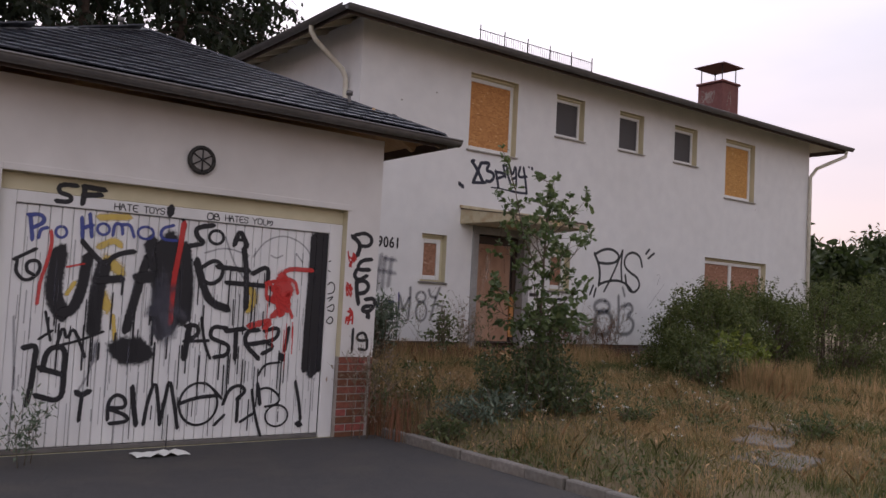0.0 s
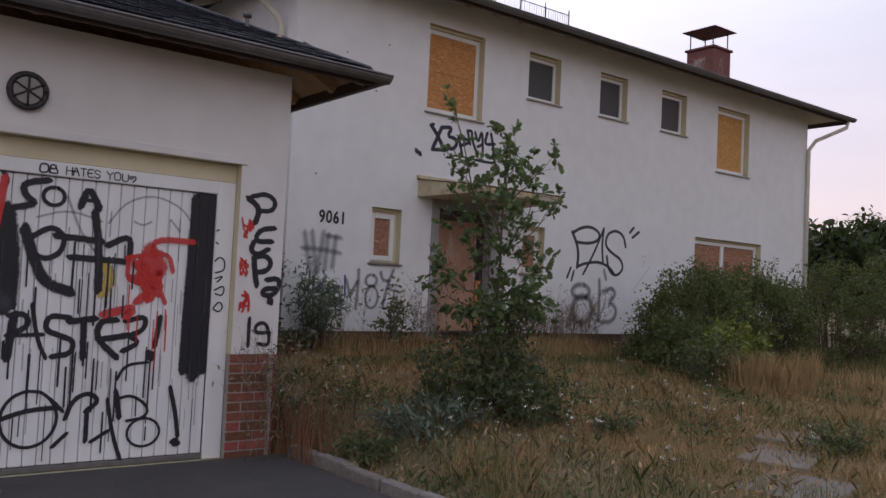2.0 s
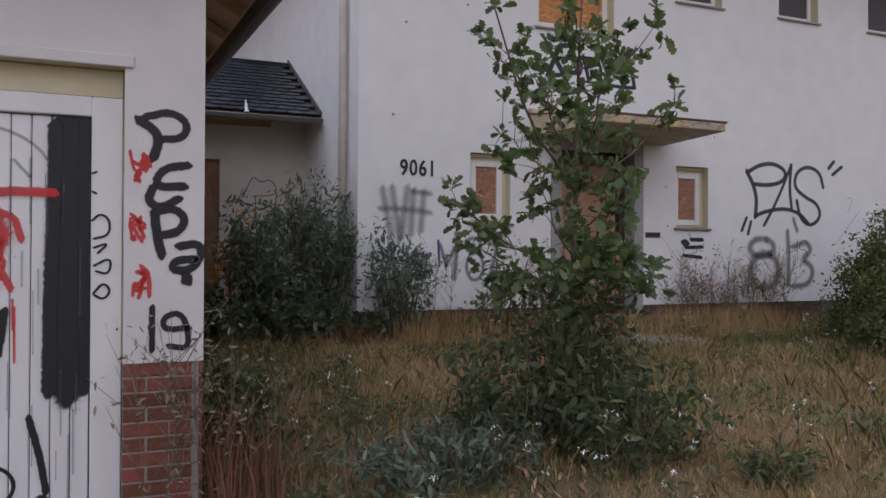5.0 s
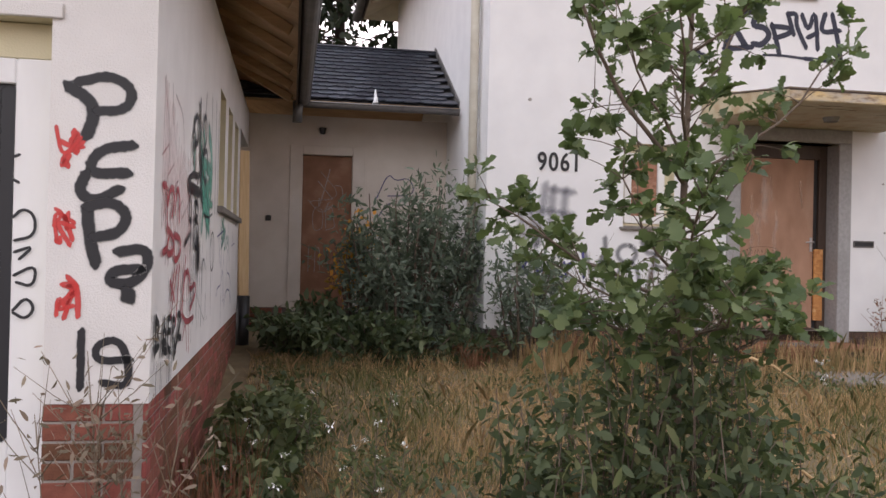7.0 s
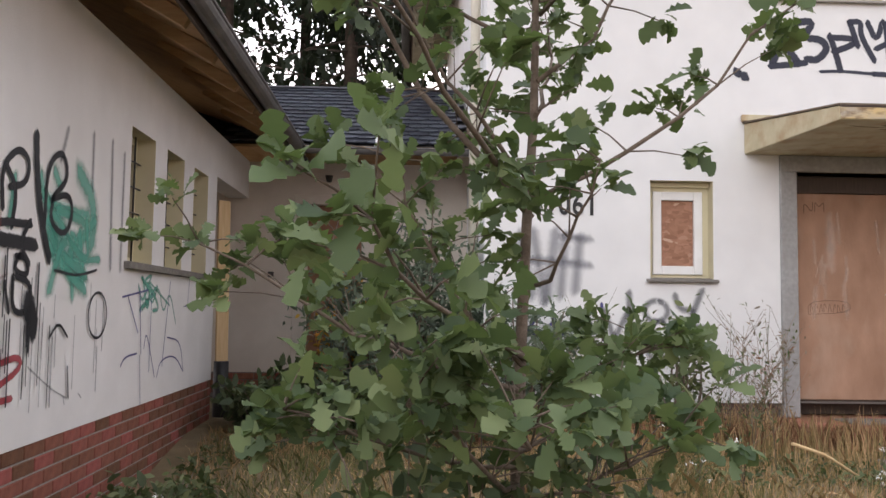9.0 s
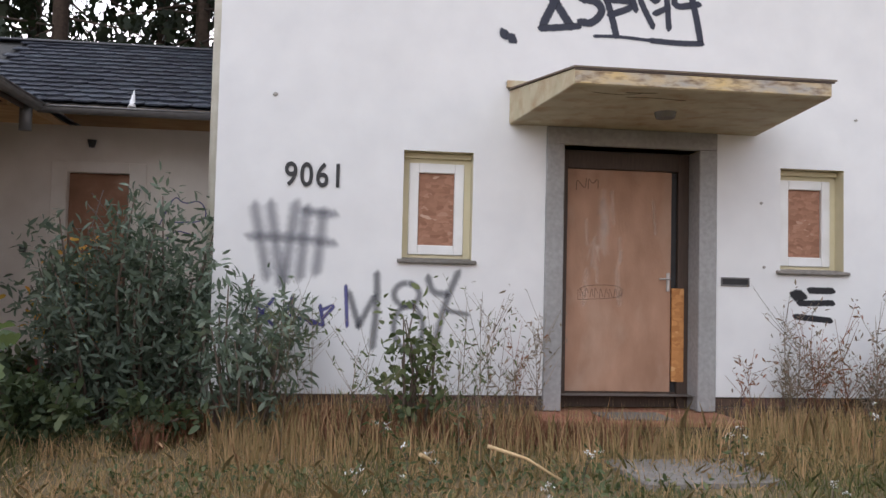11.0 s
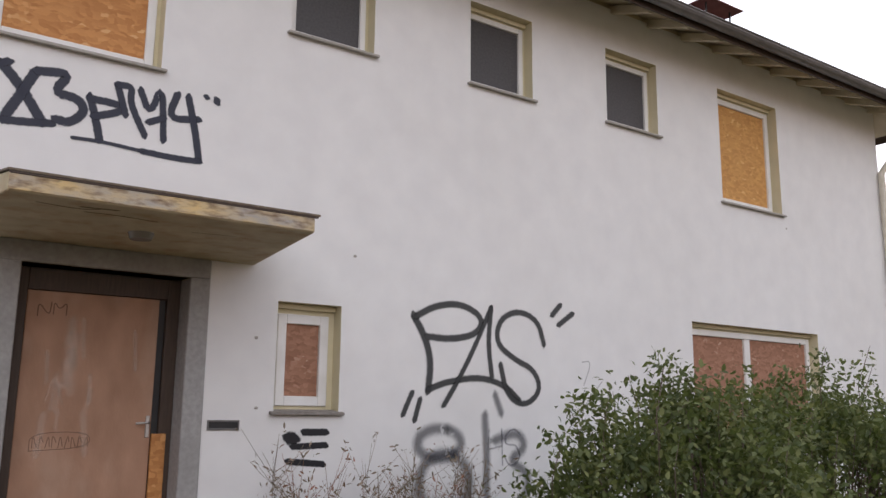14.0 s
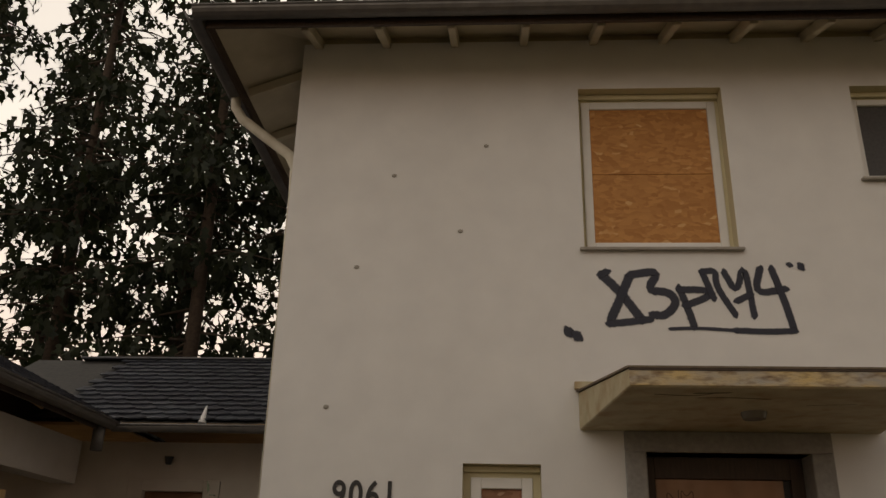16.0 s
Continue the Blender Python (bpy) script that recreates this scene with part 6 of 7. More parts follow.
# young oak on the lawn
OX, OY = -0.42, -5.55
oz = gz(OX, OY)
OAK_LIMBS = [  # height on the trunk, then the way to the tip
    (1.15, -0.80, -0.15, 1.40), (1.20, 0.76, 0.00, 0.62), (0.66, -0.88, -0.10, 0.40), (0.72, -0.38, -0.20, 0.55), (1.25, -0.45, -0.30, 0.60),
    (0.62, 0.42, 0.20, 0.15), (1.55, 0.45, 0.20, 0.62), (1.65, -0.48, 0.30, 0.50), (1.75, 0.32, -0.35, 0.45), (1.85, -0.25, -0.30, 0.45),
    (1.45, 0.15, 0.60, 0.50), (1.25, -0.20, 0.65, 0.40), (0.95, 0.15, -0.35, 0.30), (0.45, -0.62, -0.40, 0.20), (0.35, 0.40, -0.15, 0.20),
    (0.40, -0.30, -0.60, 0.30), (0.50, 0.40, 0.50, 0.25), (0.55, -0.50, 0.50, 0.30), (1.95, 0.30, 0.20, 0.40), (0.75, -0.42, -0.95, 0.28),
    (1.20, -0.50, -0.95, 0.42), (0.50, -0.10, -0.70, 0.15),
]


def young_oak(seed):
    """A slender trunk with ascending limbs; the leaves sit in rosettes at the tips of short twigs."""
    r = random.Random(seed)
    tree = thing("young_oak", (OX, OY, oz), "young oak sapling with lobed green leaves on the lawn", "tree")
    trunk = [Vector((OX + 0.10 * f + r.uniform(-.018, .018), OY + 0.05 * f + r.uniform(-.018, .018), oz - 0.05 + 2.95 * f)) for f in (k / 9 for k in range(10))]
    hang(part("trunk", tube(trunk, 0.026, 10, 0.25), BARK), tree)
    pos, way = [], []

    def rosette(p, d, count):
        for _ in range(count):
            g = Vector((r.gauss(0, 1), r.gauss(0, 1), r.gauss(0.1, 0.7))).normalized() * 0.9 + d * 0.8
            pos.append(tuple(p + Vector((r.gauss(0, .014), r.gauss(0, .014), r.gauss(0, .014)))))
            way.append(tuple(g))

    for z, dx, dy, dz in OAK_LIMBS:
        f = (z - oz) / 2.95
        p = trunk[0].lerp(trunk[-1], f)
        d = Vector((dx, dy, dz))
        pts = [p]
        for k in range(1, 7):
            g = k / 6
            pts.append(p + Vector((dx * g ** 0.85, dy * g ** 0.85, dz * g ** 1.25)) + Vector([r.uniform(-.022, .022) for _ in range(3)]))
        hang(part("limb", tube(pts, 0.005 + 0.004 * d.length, 6, 0.35), BARK), tree)
        low = z < 0.8
        for k in range(2, 7):
            out = (pts[k] - pts[k - 1]).normalized()
            for _ in range(3 if low else 2):
                e = pts[k] + (out * 0.4 + Vector((r.gauss(0, 1), r.gauss(0, 1), r.gauss(0.25, 0.7)))).normalized() * r.uniform(0.09, 0.24)
                hang(part("twig", tube([pts[k], pts[k].lerp(e, 0.5) + Vector((0, 0, 0.008)), e], 0.0032, 4, 0.5), BARK), tree)
                rosette(e, (e - pts[k]).normalized(), r.randint(7, 10))
        rosette(pts[-1], (pts[-1] - pts[-2]).normalized(), 9)
    for k in (6, 7, 8, 9):
        for _ in range(3):
            e = trunk[k] + Vector((r.gauss(0, 1), r.gauss(0, 1), 0.5)).normalized() * 0.16
            hang(part("twig", tube([trunk[k], e], 0.0035, 4, 0.5), BARK), tree)
            rosette(e, Vector((0, 0, 0.7)), 8)
    hang(leaves("crown", pos, OAK_OUT, 0.075, OAKLEAF, None, 1, 0.55, way), tree)


young_oak(7)
rnd = random.Random(8)
sap = thing("undergrowth", (OX, OY, oz), "leafy tangled shoots around the foot of the oak", "shrub")
low_pos, thin_pos = [], []
for _ in range(90):
    a, q = rnd.uniform(0, 6.28), 0.82 * rnd.random() ** 0.6
    x, y = OX - 0.05 + q * math.cos(a), OY + 0.8 * q * math.sin(a)
    h = (0.28 + 0.85 * max(0.0, 1 - q)) * rnd.uniform(0.6, 1.35)
    root, top = Vector((x, y, gz(x, y) - 0.02)), Vector((x + rnd.gauss(0, .12), y + rnd.gauss(0, .12), gz(x, y) + h))
    tagged(hang(part("shoot", tube([root, root.lerp(top, 0.5) + Vector((0.02, 0.01, 0.03)), top], 0.005, 4, 0.4), BARK), sap))
    for _ in range(46):
        p = root.lerp(top, rnd.random() ** 0.8)
        (low_pos if rnd.random() < 0.62 else thin_pos).append((p.x + rnd.gauss(0, .07), p.y + rnd.gauss(0, .07), max(p.z + rnd.gauss(0, .04), root.z + 0.03)))
hang(leaves("foliage", low_pos, OVAL_OUT, 0.062, IVYLEAF, None, 3, 0.5), sap)
hang(leaves("foliage", thin_pos, LONG_OUT, 0.085, WEEDLEAF, None, 4, 0.4), sap)


def shrub(name, label, x, y, rx, ry, h, count, out, size, material, seed, flat=0.4, low=0.0, stems=30, group=""):
    """A many-stemmed shrub: stems that fan out of the foot, leaves along their upper parts, an uneven top."""
    r = random.Random(seed)
    z0 = gz(x, y)
    sh = thing(name, (x, y, z0), label, "shrub", group)
    b, tw = bmesh.new(), []
    for _ in range(stems):
        a, d = r.uniform(0, 6.283), math.sqrt(r.random())
        top = Vector((x + rx * d * math.cos(a), y + ry * d * math.sin(a), z0 + h * (1 - 0.45 * d * d) * r.uniform(0.72, 1.12)))
        foot = Vector((x + rx * d * 0.45 * math.cos(a), y + ry * d * 0.45 * math.sin(a), z0 - 0.03))
        mid = foot.lerp(top, 0.5) + Vector((r.uniform(-.08, .08), r.uniform(-.08, .08), 0.08)) * h
        tube([foot, mid, top], 0.008 + 0.006 * h, 5, 0.3, bm=b)
        for g in range(9):
            f = low + (1 - low) * (g + r.random()) / 9
            p = foot.lerp(mid, f * 2) if f < 0.5 else mid.lerp(top, f * 2 - 1)
            tw.append(p + Vector((r.gauss(0, .06), r.gauss(0, .06), r.gauss(0, .05))) * h)
    tagged(hang(part("stem", b, BARK), sh), kind="stuff")
    hang(leaves("foliage", near(r, tw, count, 0.036 * h + 0.022), out, size, material, None, seed, flat), sh)
    return sh


shrub("grey_shrub", "grey-green broad shrub in the corner by the link", -0.75, 0.35, 1.1, 0.7, 1.85, 8500, LONG_OUT, 0.10, SHRUBLEAF, 71, 0.35, 0.1, 44)
shrub("grey_shrub", "thin grey-green shrub against the house corner", 0.35, -0.45, 0.5, 0.4, 1.35, 1300, LONG_OUT, 0.10, SHRUBLEAF, 72, 0.3, 0.25, 16)
shrub("creeper_patch", "low dusty creeper along the garage foot", -1.9, 0.2, 0.65, 1.0, 0.55, 1800, OVAL_OUT, 0.10, IVYLEAF, 73, 0.6, 0.0, 30)
shrub("creeper_patch", "low dusty creeper beside the garage plinth", -2.2, -3.2, 0.35, 1.7, 0.5, 2800, OVAL_OUT, 0.08, WEEDLEAF, 74, 0.6, 0.0, 30)
shrub("creeper_patch", "low dark creeper at the foot of the grey shrub", -1.0, -0.75, 1.1, 0.45, 0.5, 2600, OVAL_OUT, 0.085, IVYLEAF, 77, 0.6, 0.0, 30)
sy = shrub("yellow_shrub", "small shrub with yellowing leaves by the side door", -1.35, 0.75, 0.3, 0.25, 1.55, 420, OVAL_OUT, 0.075, YELLEAF, 75, 0.3, 0.4, 12)
shrub("wall_sapling", "thin dark sapling against the house wall", 1.6, -0.75, 0.25, 0.2, 1.1, 420, OVAL_OUT, 0.075, WEEDLEAF, 76, 0.4, 0.2, 9)

# leafy clumps standing in the dry lawn
shrub("herb_clump", "low dark green herb clump in the dry lawn", -2.15, -5.95, 0.28, 0.3, 0.32, 700, LONG_OUT, 0.075, WEEDLEAF, 130, 0.4, 0.0, 24, "herb clumps on the lawn")
shrub("herb_clump", "silvery grey-green herb clump in the dry lawn", -1.42, -5.85, 0.75, 0.45, 0.34, 1300, LONG_OUT, 0.075, SHRUBLEAF, 131, 0.4, 0.0, 24, "herb clumps on the lawn")
shrub("herb_clump", "low dark green herb clump in the dry lawn", 0.32, -6.55, 0.3, 0.25, 0.22, 450, LONG_OUT, 0.075, WEEDLEAF, 132, 0.4, 0.0, 24, "herb clumps on the lawn")
shrub("herb_clump", "low dark green herb clump in the dry lawn", 1.85, -7.94, 0.4, 0.3, 0.28, 500, LONG_OUT, 0.075, WEEDLEAF, 134, 0.4, 0.0, 24, "herb clumps on the lawn")


def dense_bush(label, x, y, rx, ry, h, count, seed):
    """A closed bush: leaf clumps over a lumpy dome, a few sprigs standing out of the top."""
    r = random.Random(seed)
    z0 = gz(x, y)
    sh = thing("dense_bush", (x, y, z0), label, "shrub", "bushes before the house")
    b, pos = bmesh.new(), []
    per = 70
    for k in range(count // per):
        a, u = r.uniform(0, 6.283), r.random()
        lump = 0.86 + 0.30 * noise.noise(Vector((math.cos(a) * 1.6 + seed, math.sin(a) * 1.6, u * 2.2)))
        q = math.sqrt(max(0.0, 1 - u ** 2.2)) * lump * r.uniform(0.82, 1.03)
        c = Vector((x + rx * q * math.cos(a), y + ry * q * math.sin(a), z0 + 0.08 + h * u * lump * r.uniform(0.85, 1.02)))
        if k % 3 == 0:
            foot = Vector((x + 0.3 * rx * math.cos(a), y + 0.3 * ry * math.sin(a), z0 - 0.03))
            tube([foot, foot.lerp(c, 0.55) + Vector((0, 0, 0.12 * h)), c], 0.012, 5, 0.3, bm=b)
        s = r.uniform(0.07, 0.13)
        pos += [(c.x + r.gauss(0, s), c.y + r.gauss(0, s), max(c.z + r.gauss(0, s * 0.8), z0 + 0.02)) for _ in range(per)]
    for _ in range(26):
        a, q = r.uniform(0, 6.283), math.sqrt(r.random()) * 0.8
        p = Vector((x + rx * q * math.cos(a), y + ry * q * math.sin(a), z0 + h * (0.92 - 0.45 * q * q)))
        e = p + Vector((r.gauss(0, .08), r.gauss(0, .08), r.uniform(0.12, 0.32)))
        tube([p - Vector((0, 0, 0.2)), p, e], 0.004, 4, 0.5, bm=b)
        for _ in range(22):
            g = p.lerp(e, r.random())
            pos.append((g.x + r.gauss(0, .025), g.y + r.gauss(0, .025), g.z + r.gauss(0, .02)))
    tagged(hang(part("stem", b, BARK), sh), kind="stuff")
    hang(leaves("foliage", pos, OVAL_OUT, 0.05, BUSHLEAF, None, seed, 0.45), sh)


BUSHES = [(6.75, -2.85, 1.55, 1.05, 1.75, 30000), (8.9, -2.6, 1.6, 1.2, 2.05, 26000), (11.0, -3.1, 1.8, 1.3, 2.2, 14000), (13.2, -3.4, 1.8, 1.4, 2.5, 12000), (15.8, -3.5, 2.1, 1.5, 2.9, 11000), (18.6, -3.0, 2.3, 1.8, 3.4, 9000)]
for i, (x, y, rx, ry, h, c) in enumerate(BUSHES):
    dense_bush("dense dark green bush before the house", x, y, rx, ry, h, c, 80 + i)
dense_bush("low olive green bush before the taller bushes", 5.6, -3.45, 0.75, 0.6, 0.8, 6000, 97)
shrub("bright_bush", "low leafy bush with large bright green leaves", 5.9, -4.0, 1.1, 0.45, 1.0, 1700, OVAL_OUT, 0.1, LIMELEAF, 95, 0.5, 0.0, 24)
shrub("bright_bush", "upright pale green weeds before the dense bush", 4.7, -4.5, 0.7, 0.5, 0.75, 1500, LONG_OUT, 0.09, WEEDLEAF, 96, 0.3, 0.1, 30)


def blades(name, label, points, h, w, material, seed, lean=0.5):
    """Grass: one bent, tapered blade of three triangles at each point."""
    rng = np.random.default_rng(seed)
    p = np.asarray(points, float)
    n = len(p)
    a = rng.uniform(0, 6.283, n)
    hh = h * rng.uniform(0.45, 1.3, n)
    ln = rng.uniform(0, lean, n) * hh
    b = rng.uniform(0, 6.283, n)
    side = np.stack([np.cos(a), np.sin(a), np.zeros(n)], 1) * (w * rng.uniform(0.6, 1.4, n))[:, None]
    tip = p + np.stack([np.cos(b) * ln, np.sin(b) * ln, hh], 1)
    mid = p + np.stack([np.cos(b) * ln * 0.3, np.sin(b) * ln * 0.3, hh * 0.55], 1)
    co = np.stack([p - side, p + side, mid + side * 0.7, tip, mid - side * 0.7], 1)
    me = bpy.data.meshes.new(name)
    me.vertices.add(n * 5)
    me.vertices.foreach_set("co", co.reshape(-1))
    me.loops.add(n * 5)
    me.loops.foreach_set("vertex_index", np.arange(n * 5, dtype=np.int32))
    me.polygons.add(n)
    me.polygons.foreach_set("loop_start", np.arange(n, dtype=np.int32) * 5)
    me.update(calc_edges=True)
    me.materials.append(material)
    return tagged(new(name, me), label, "grass", kind="stuff")


def scatter(rnd, count, x0, x1, y0, y1, keep):
    out = []
    while len(out) < count:
        x, y = rnd.uniform(x0, x1), rnd.uniform(y0, y1)
        if keep(x, y):
            out.append((x, y, gz(x, y) - 0.01))
    return out


def lawn(x, y):
    if y > -0.05 and x > -0.1:
        return False
    if x < -2.5 and (y > -5.3 or y < -5.1) and x < -2.45:
        return False
    return not (2.7 < x < 4.45 and y > -0.65)


def green_at(x, y):
    return noise.noise(Vector((x * 0.45, y * 0.45, 7.7)))


rnd = random.Random(33)
blades("dry_grass", "short dry straw-coloured lawn grass", scatter(rnd, 80000, -2.45, 9, -12, -0.1, lambda x, y: lawn(x, y) and green_at(x, y) < rnd.uniform(-0.25, 0.45)), 0.085, 0.0032, DRYGRASS, 1, 1.4)
blades("green_grass", "patches of olive green lawn grass", scatter(rnd, 34000, -2.45, 9, -12, -0.1, lambda x, y: lawn(x, y) and green_at(x, y) > rnd.uniform(-0.2, 0.4)), 0.08, 0.0036, GREENGRASS, 2, 1.2)
blades("grass_tufts", "longer straw tufts standing over the lawn", scatter(rnd, 22000, -2.4, 8, -11, -0.3, lambda x, y: lawn(x, y) and noise.noise(Vector((x * 1.5, y * 1.5, 2.0))) > rnd.uniform(0.0, 0.4)), 0.19, 0.0026, DRYGRASS, 11, 0.9)
blades("grass_tufts", "longer olive tufts standing over the lawn", scatter(rnd, 12000, -2.4, 8, -11, -0.3, lambda x, y: lawn(x, y) and noise.noise(Vector((x * 1.2, y * 1.2, 9.0))) > rnd.uniform(0.05, 0.4)), 0.16, 0.003, GREENGRASS, 12, 0.8)
blades("tall_dry_grass", "tall dry grass along the house and bushes", scatter(rnd, 5200, 0.2, 6.3, -1.5, -0.12, lambda x, y: lawn(x, y) and rnd.random() < 0.35 + 0.65 * smoothstep(-1.4, -0.2, y)), 0.30, 0.0035, DRYGRASS, 3, 0.4)
blades("tall_dry_grass", "tall straw grass in front of the bushes", scatter(rnd, 2400, 4.6, 8.0, -5.7, -4.6, lambda x, y: green_at(x * 2, y * 2) > -0.1), 0.5, 0.004, DRYGRASS, 4, 0.35)
blades("russet_weeds", "russet dry weeds at the foot of walls", scatter(rnd, 5600, -0.4, 6.4, -0.95, -0.12, lambda x, y: lawn(x, y) and green_at(x * 1.7, y * 1.7) > -0.15), 0.22, 0.0045, REDSTALK, 5, 0.5)
blades("russet_weeds", "russet dry weeds against the garage corner", scatter(rnd, 380, -2.62, -2.2, -5.75, -4.0, lambda x, y: True), 0.55, 0.004, REDSTALK, 6, 0.3)
blades("green_grass", "longer grass on the far verge", scatter(rnd, 16000, 9, 24, -14, -2, lambda x, y: True), 0.28, 0.008, GREENGRASS, 8, 0.6)
blades("dry_grass", "dry grass on the far verge", scatter(rnd, 12000, 5, 24, -14, -3, lambda x, y: True), 0.22, 0.008, DRYGRASS, 9, 0.6)


def clover(x, y):
    return lawn(x, y) and noise.noise(Vector((x * 0.8, y * 0.8, 21.0))) > rnd.uniform(0.05, 0.4)


herbs = leaves("low_herbs", [(x, y, z + rnd.uniform(0.02, 0.09)) for x, y, z in scatter(rnd, 9000, -2.4, 8, -11, -0.2, clover)], OVAL_OUT, 0.05, WEEDLEAF, None, 44, 0.7)
tagged(herbs, "low green herbs among the dry grass", "herbs", kind="stuff")
straw = leaves("dead_leaf_litter", [(x, y, z + rnd.uniform(0.01, 0.05)) for x, y, z in scatter(rnd, 5000, -2.4, 6, -9, -0.2, lambda x, y: lawn(x, y) and not clover(x, y))], LONG_OUT, 0.07, DRYGRASS, None, 45, 0.9)
tagged(straw, "bleached dead stalks and leaves lying on the lawn", "leaf litter", kind="stuff")


def weed(label, x, y, h, seed, branches=6, leafmat=WEEDLEAF, count=40, flowers=0, group="wild weeds"):
    """A dry upright weed: a thin stalk with side twigs, small leaves, now and then white flower heads."""
    r = random.Random(seed)
    z = gz(x, y)
    w = thing("weed", (x, y, z), label, "weed", group)
    b, tw = bmesh.new(), []
    lean = Vector((r.uniform(-.15, .15), r.uniform(-.15, .15), 1)) * h
    root = Vector((x, y, z - 0.02))
    tube([root, root + lean * 0.5, root + lean], 0.004, 4, 0.4, bm=b)
    tops = [root + lean]
    for k in range(branches):
        f = r.uniform(0.25, 0.9)
        p = root + lean * f
        e = p + Vector((r.uniform(-1, 1) * 0.28, r.uniform(-1, 1) * 0.28, r.uniform(0.15, 0.4))) * h
        tube([p, p.lerp(e, 0.5) + Vector((0, 0, -0.01)), e], 0.0025, 4, 0.5, bm=b)
        tops.append(e)
        tw += [p, p.lerp(e, 0.5), e]
    tagged(hang(part("stalk", b, BARK if flowers else REDSTALK if leafmat is REDSTALK else DRYWEED), w), kind="stuff")
    hang(leaves("foliage", near(r, tw, count, 0.03), LONG_OUT, 0.05, leafmat, None, seed, 0.3), w)
    if flowers:
        pos = []
        for tpt in tops[:flowers]:
            pos += [(tpt.x + r.gauss(0, .013), tpt.y + r.gauss(0, .013), tpt.z + r.gauss(0, .004)) for _ in range(10)]
        hang(leaves("flower_head", pos, OVAL_OUT, 0.016, PETAL, None, seed, 0.9), w)
    return w


rnd = random.Random(91)
for k in range(62):
    x = 2.2 + rnd.random() * 4.8
    if 2.75 < x < 4.45:
        continue
    weed("tall dry grey weed in front of the white wall", x, -rnd.uniform(0.15, 0.45), rnd.uniform(0.55, 1.08), 200 + k, 14, DRYWEED if k % 3 else REDSTALK, 60)
for k in range(18):
    x, y = rnd.uniform(-2.2, 2.6), rnd.uniform(-8.2, -5.9)
    weed("white flowering yarrow on the lawn", x, y, rnd.uniform(0.28, 0.5), 300 + k, 4, WEEDLEAF, 24, 3)
for k in range(12):
    x, y = rnd.uniform(-2.4, -1.5), rnd.uniform(-5.4, -3.2)
    weed("leafy weed beside the garage plinth", x, y, rnd.uniform(0.3, 0.6), 340 + k, 5, WEEDLEAF, 60, 2)
for k in range(14):
    x, y = rnd.uniform(1.0, 5.5), rnd.uniform(-4.2, -1.0)
    weed("small white flowering weed on the lawn", x, y, rnd.uniform(0.2, 0.4), 360 + k, 4, WEEDLEAF, 20, 3)
for k in range(12):
    x, y = rnd.uniform(0.5, 2.3), rnd.uniform(-2.2, -0.3)
    weed("bare twiggy weed near the house wall", x, y, rnd.uniform(0.7, 1.2), 380 + k, 10, WEEDLEAF, 40)
for k in range(9):
    x, y = rnd.uniform(-7.4, -6.2), rnd.uniform(-6.1, -5.4)
    weed("grey leafy weed at the edge of the garage door", x, y, rnd.uniform(0.4, 0.65), 400 + k, 7, SHRUBLEAF, 110)
for k in range(6):
    weed("tall dry weed before the brick foot of the garage", -2.98 + 0.07 * k, -5.36 - 0.04 * (k % 3), rnd.uniform(0.75, 1.2), 430 + k, 12, DRYWEED, 60)
for k, (x, y, a) in enumerate(((0.35, -4.9, 0.3), (1.55, -2.3, 1.2), (2.0, -2.0, 0.1))):
    z = gz(x, y)
    st = part("fallen_stick", tube([(x, y, z + 0.28), (x + 0.25 * math.cos(a), y + 0.25 * math.sin(a), z + 0.2), (x + 0.55 * math.cos(a), y + 0.55 * math.sin(a), z + 0.02)], 0.013, 6, 0.6), WOODPALE)
    tagged(st, "pale barkless stick lying in the weeds", "stick")

# tall conifers behind the house
rnd = random.Random(17)


def conifer(seed, height):
    r = random.Random(seed)
    tree = thing("conifer", (0, 0, 0), "tall dark conifer with drooping boughs behind the house", "tree", "conifers behind the house")
    part("trunk", tube([(0, 0, -0.5), (0.1, 0.05, height * 0.5), (0, 0, height)], 0.22, 8, 0.15), PINEBARK, tree)
    b, pos = bmesh.new(), []
    for k in range(int(height * 8)):
        z = height * (0.07 + 0.92 * r.random())
        ln = (1 - z / height) ** 0.7 * height * 0.12 * r.uniform(0.5, 1.2) + 0.5
        a = r.uniform(0, 6.283)
        d = Vector((math.cos(a), math.sin(a), 0))
        pts = [Vector((0, 0, z)), Vector((0, 0, z)) + d * ln * 0.5 + Vector((0, 0, -0.08 * ln)), Vector((0, 0, z)) + d * ln + Vector((0, 0, -0.28 * ln))]
        tube(pts, 0.035, 4, 0.3, bm=b)
        for _ in range(int(11.5 * ln)):
            f = r.uniform(0.2, 1.0)
            p = pts[0].lerp(pts[1], f * 2) if f < 0.5 else pts[1].lerp(pts[2], f * 2 - 1)
            pos.append((p.x + r.gauss(0, .22), p.y + r.gauss(0, .22), p.z - abs(r.gauss(0, .25))))
    part("bough_mass", b, PINEBARK, tree)
    al = np.tile([0, 0, -0.8], (len(pos), 1))
    leaves("crown", pos, TUFT_OUT, 0.38, NEEDLES, tree, seed, 0.2, al)
    return tree


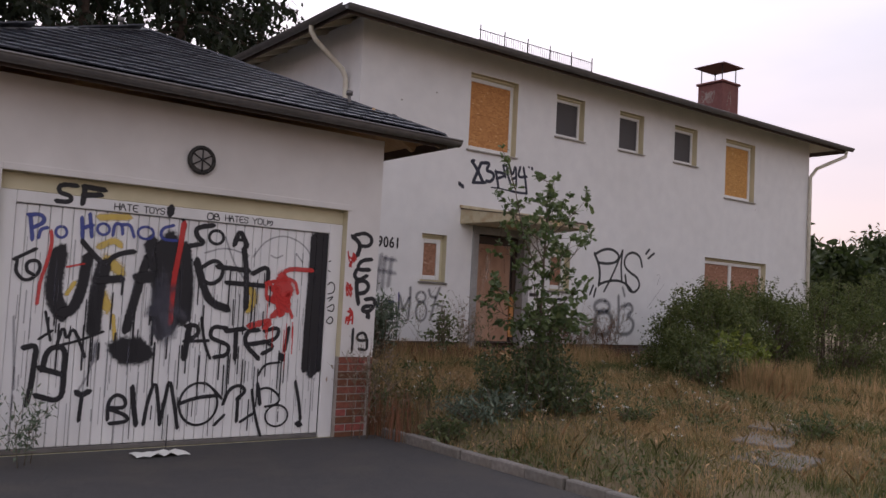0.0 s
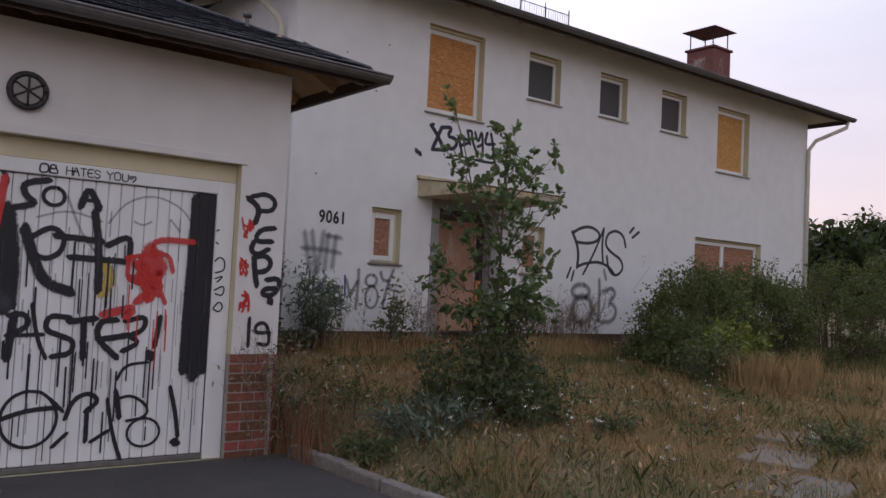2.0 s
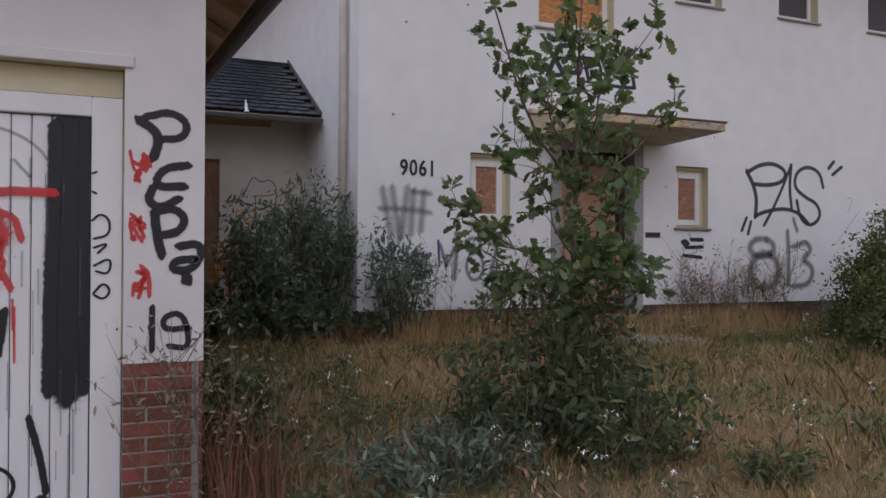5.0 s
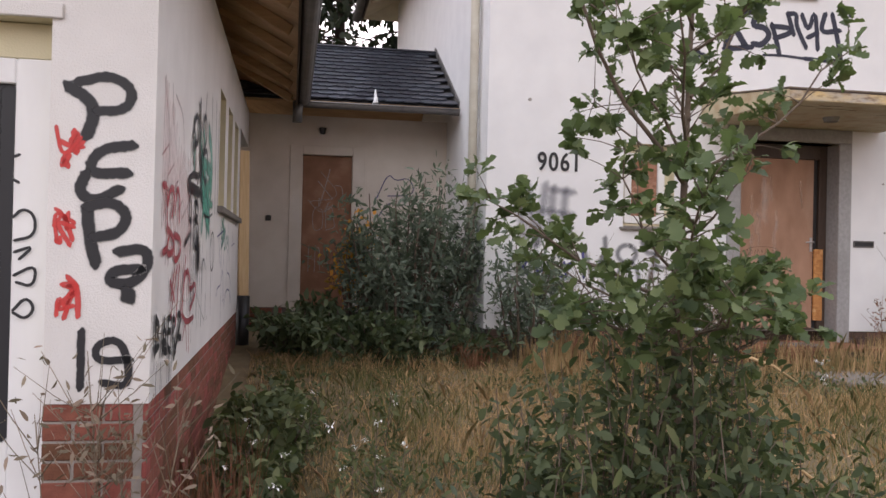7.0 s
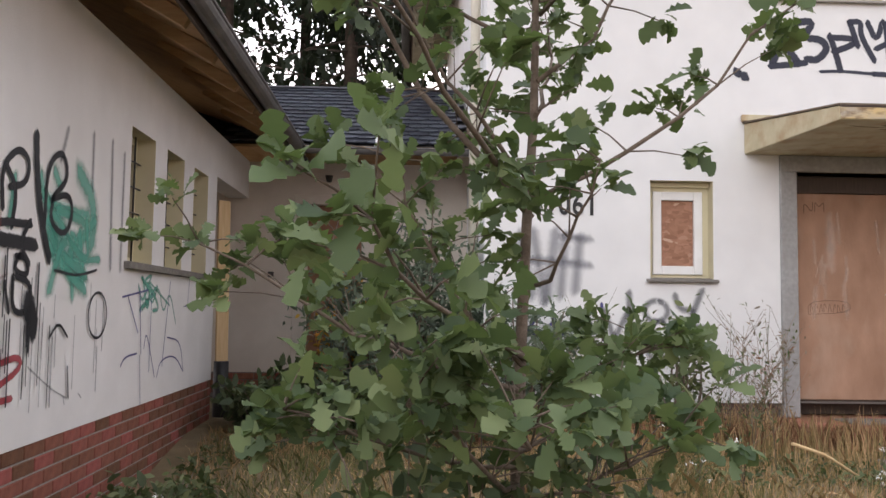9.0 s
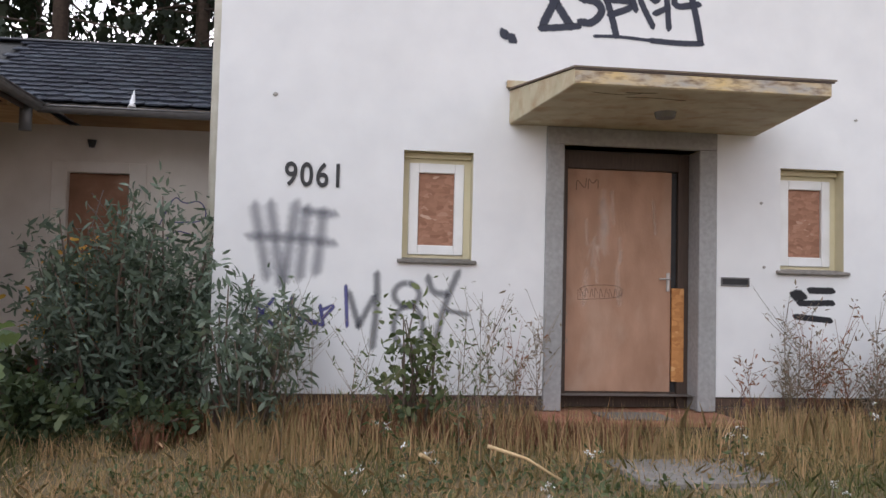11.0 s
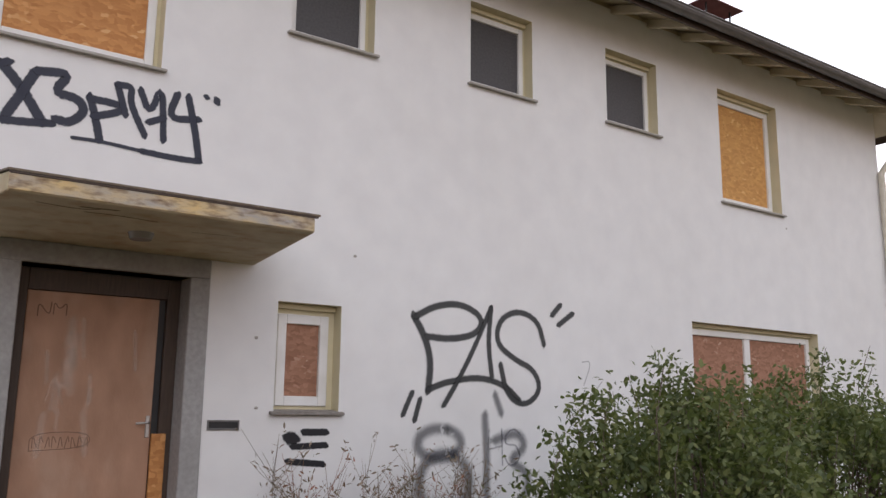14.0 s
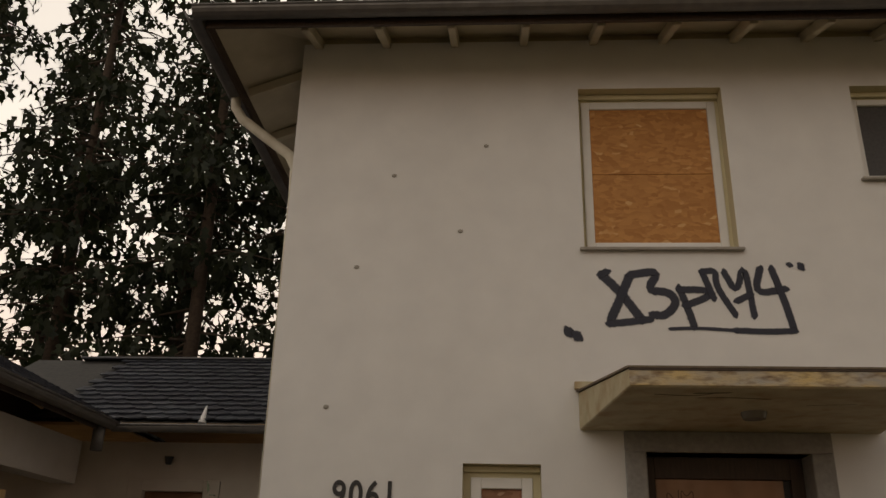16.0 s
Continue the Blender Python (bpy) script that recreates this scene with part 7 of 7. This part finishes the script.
first = conifer(1, 24.0)
second = conifer(2, 21.0)
spots = [(3.0, 16, 0), (5.5, 17.5, 1), (1.2, 14, 0), (-8.5, 12, 0), (-6.6, 14.5, 1), (-5.0, 11.5, 0), (-3.6, 15, 1), (-2.2, 12.2, 0), (-0.9, 16, 1), (-10.5, 15, 1), (-13, 13, 0), (-15.5, 16, 1), (-18, 14, 0)]
for k, (x, y, w) in enumerate(spots):
    src = (first, second)[w]
    m = pose(x, y, -0.3, 0, 0, rnd.uniform(0, 360))
    if k < 2:
        continue
    copy_thing(src, m)
first.matrix_basis = pose(spots[0][0], spots[0][1], -0.3)
second.matrix_basis = pose(spots[1][0], spots[1][1], -0.3)


def broadleaf(x, y, h, seed, label):
    r = random.Random(seed)
    z = gz(x, y)
    tree = thing("deciduous_tree", (x, y, z), label, "tree")
    tk, ln, tw = branch_tree(r, (x, y, z - 0.2), h * 0.8, (0.3, 0.2), 18, h * 0.5, 0.2, 0.6, 4)
    hang(part("trunk", tube(tk, 0.02 * h, 8, 0.3), BARK), tree)
    b = bmesh.new()
    for p, rr in ln:
        tube(p, rr * 2, 5, 0.4, bm=b)
    hang(part("limbs", b, BARK), tree)
    hang(leaves("crown", near(r, tw, 5200, h * 0.055), OVAL_OUT, 0.3, FARLEAF, None, seed, 0.4), tree)


for k, (x, y, h) in enumerate(((21, 2, 4.2), (25, 6, 5.2), (30, 3, 4.6), (24, -5, 4.0), (29, -9, 4.4), (36, -4, 5.0), (40, 10, 7.0))):
    broadleaf(x, y, h, 500 + k, "rounded green tree beyond the garden")

# kerb, slabs, litter
for k in range(13):
    y = -5.45 - k * 0.49
    x = -2.45 + 0.015 * math.sin(k * 2.3)
    kb = part("kerb_stone", box(-0.05, 0.05, -0.24, 0.24, -0.2, 0.06, 0.012), CONCRETE)
    kb.matrix_basis = pose(x, y, -0.755 + 0.008 * math.sin(k * 1.7), 0, 0, 1.5 * math.sin(k * 3.1))
    tagged(kb, "weathered concrete edging stone beside the driveway", "kerb stone", "driveway edging")
for k, (x, y, a, sx, sy) in enumerate(((1.25, -7.75, 20, 0.55, 0.3), (2.1, -7.3, 24, 0.4, 0.28), (0.2, -8.5, 15, 0.5, 0.35), (3.5, -1.6, 5, 0.5, 0.35))):
    sb = part("paving_slab", box(-sx, sx, -sy, sy, -0.06, 0.02, 0.01), CONCRETE)
    sb.matrix_basis = pose(x, y, gz(x, y) + 0.01, 1, 0.5, a)
    tagged(sb, "sunken concrete paving slab in the dry grass", "paving slab", "garden path slabs")
pp = bmesh.new()
bmesh.ops.create_grid(pp, x_segments=8, y_segments=5, size=0.5)
for v in pp.verts:
    v.co = Vector((v.co.x * 0.5 - 5.15, v.co.y * 0.25 - 5.55, -0.765 + 0.05 * abs(noise.noise(v.co * 4))))
tagged(part("crumpled_paper", pp, PETAL), "crumpled white paper on the driveway", "litter")

# ---- bricks ----
def brick_mesh(l, h, d):
    me = bpy.data.meshes.new("brick")
    b = box(0, l, 0, d, 0, h, 0.004)
    b.to_mesh(me)
    b.free()
    return me


def brick_run(parent, u_len, courses, top, place, material, l=0.24, h=0.071, pitch=0.083, d=0.02):
    """Running bond below top; place(u, z) gives the pose of a brick's lower left front corner."""
    whole, halfb = brick_mesh(l, h, d), brick_mesh(l / 2 - 0.005, h, d)
    for me in (whole, halfb):
        me.materials.append(material)
    bpy.context.view_layer.update()
    for c in range(courses):
        u = 0.0
        while u < u_len - 0.06:
            me = halfb if (c % 2 and u == 0) or u + l > u_len else whole
            ob = new("brick", me)
            ob.parent = parent
            ob.matrix_basis = place(u, top - (c + 1) * pitch)
            u += (l / 2 if me is halfb else l) + 0.01


brick_run(gplinth, GY1 - GY0, 11, GB + 0.008, lambda u, z: pose(GX1 - 0.003, GY0 + u, z, 0, 0, 90), BRICK)
brick_run(pier, GX1 - OPEN[1], 11, GB + 0.008, lambda u, z: pose(OPEN[1] + u, GY0 + 0.003, z), BRICK)
brick_run(plinth_h, 2.75, 3, 0.0, lambda u, z: pose(0.05 + u, 0.018, z), DBRICK)
brick_run(plinth_h, 3.6, 3, 0.0, lambda u, z: pose(4.42 + u, 0.018, z), DBRICK)
brick_run(lp, 2.1, 3, 0.05, lambda u, z: pose(-4.3 + u, CY - 0.006, z), BRICK)
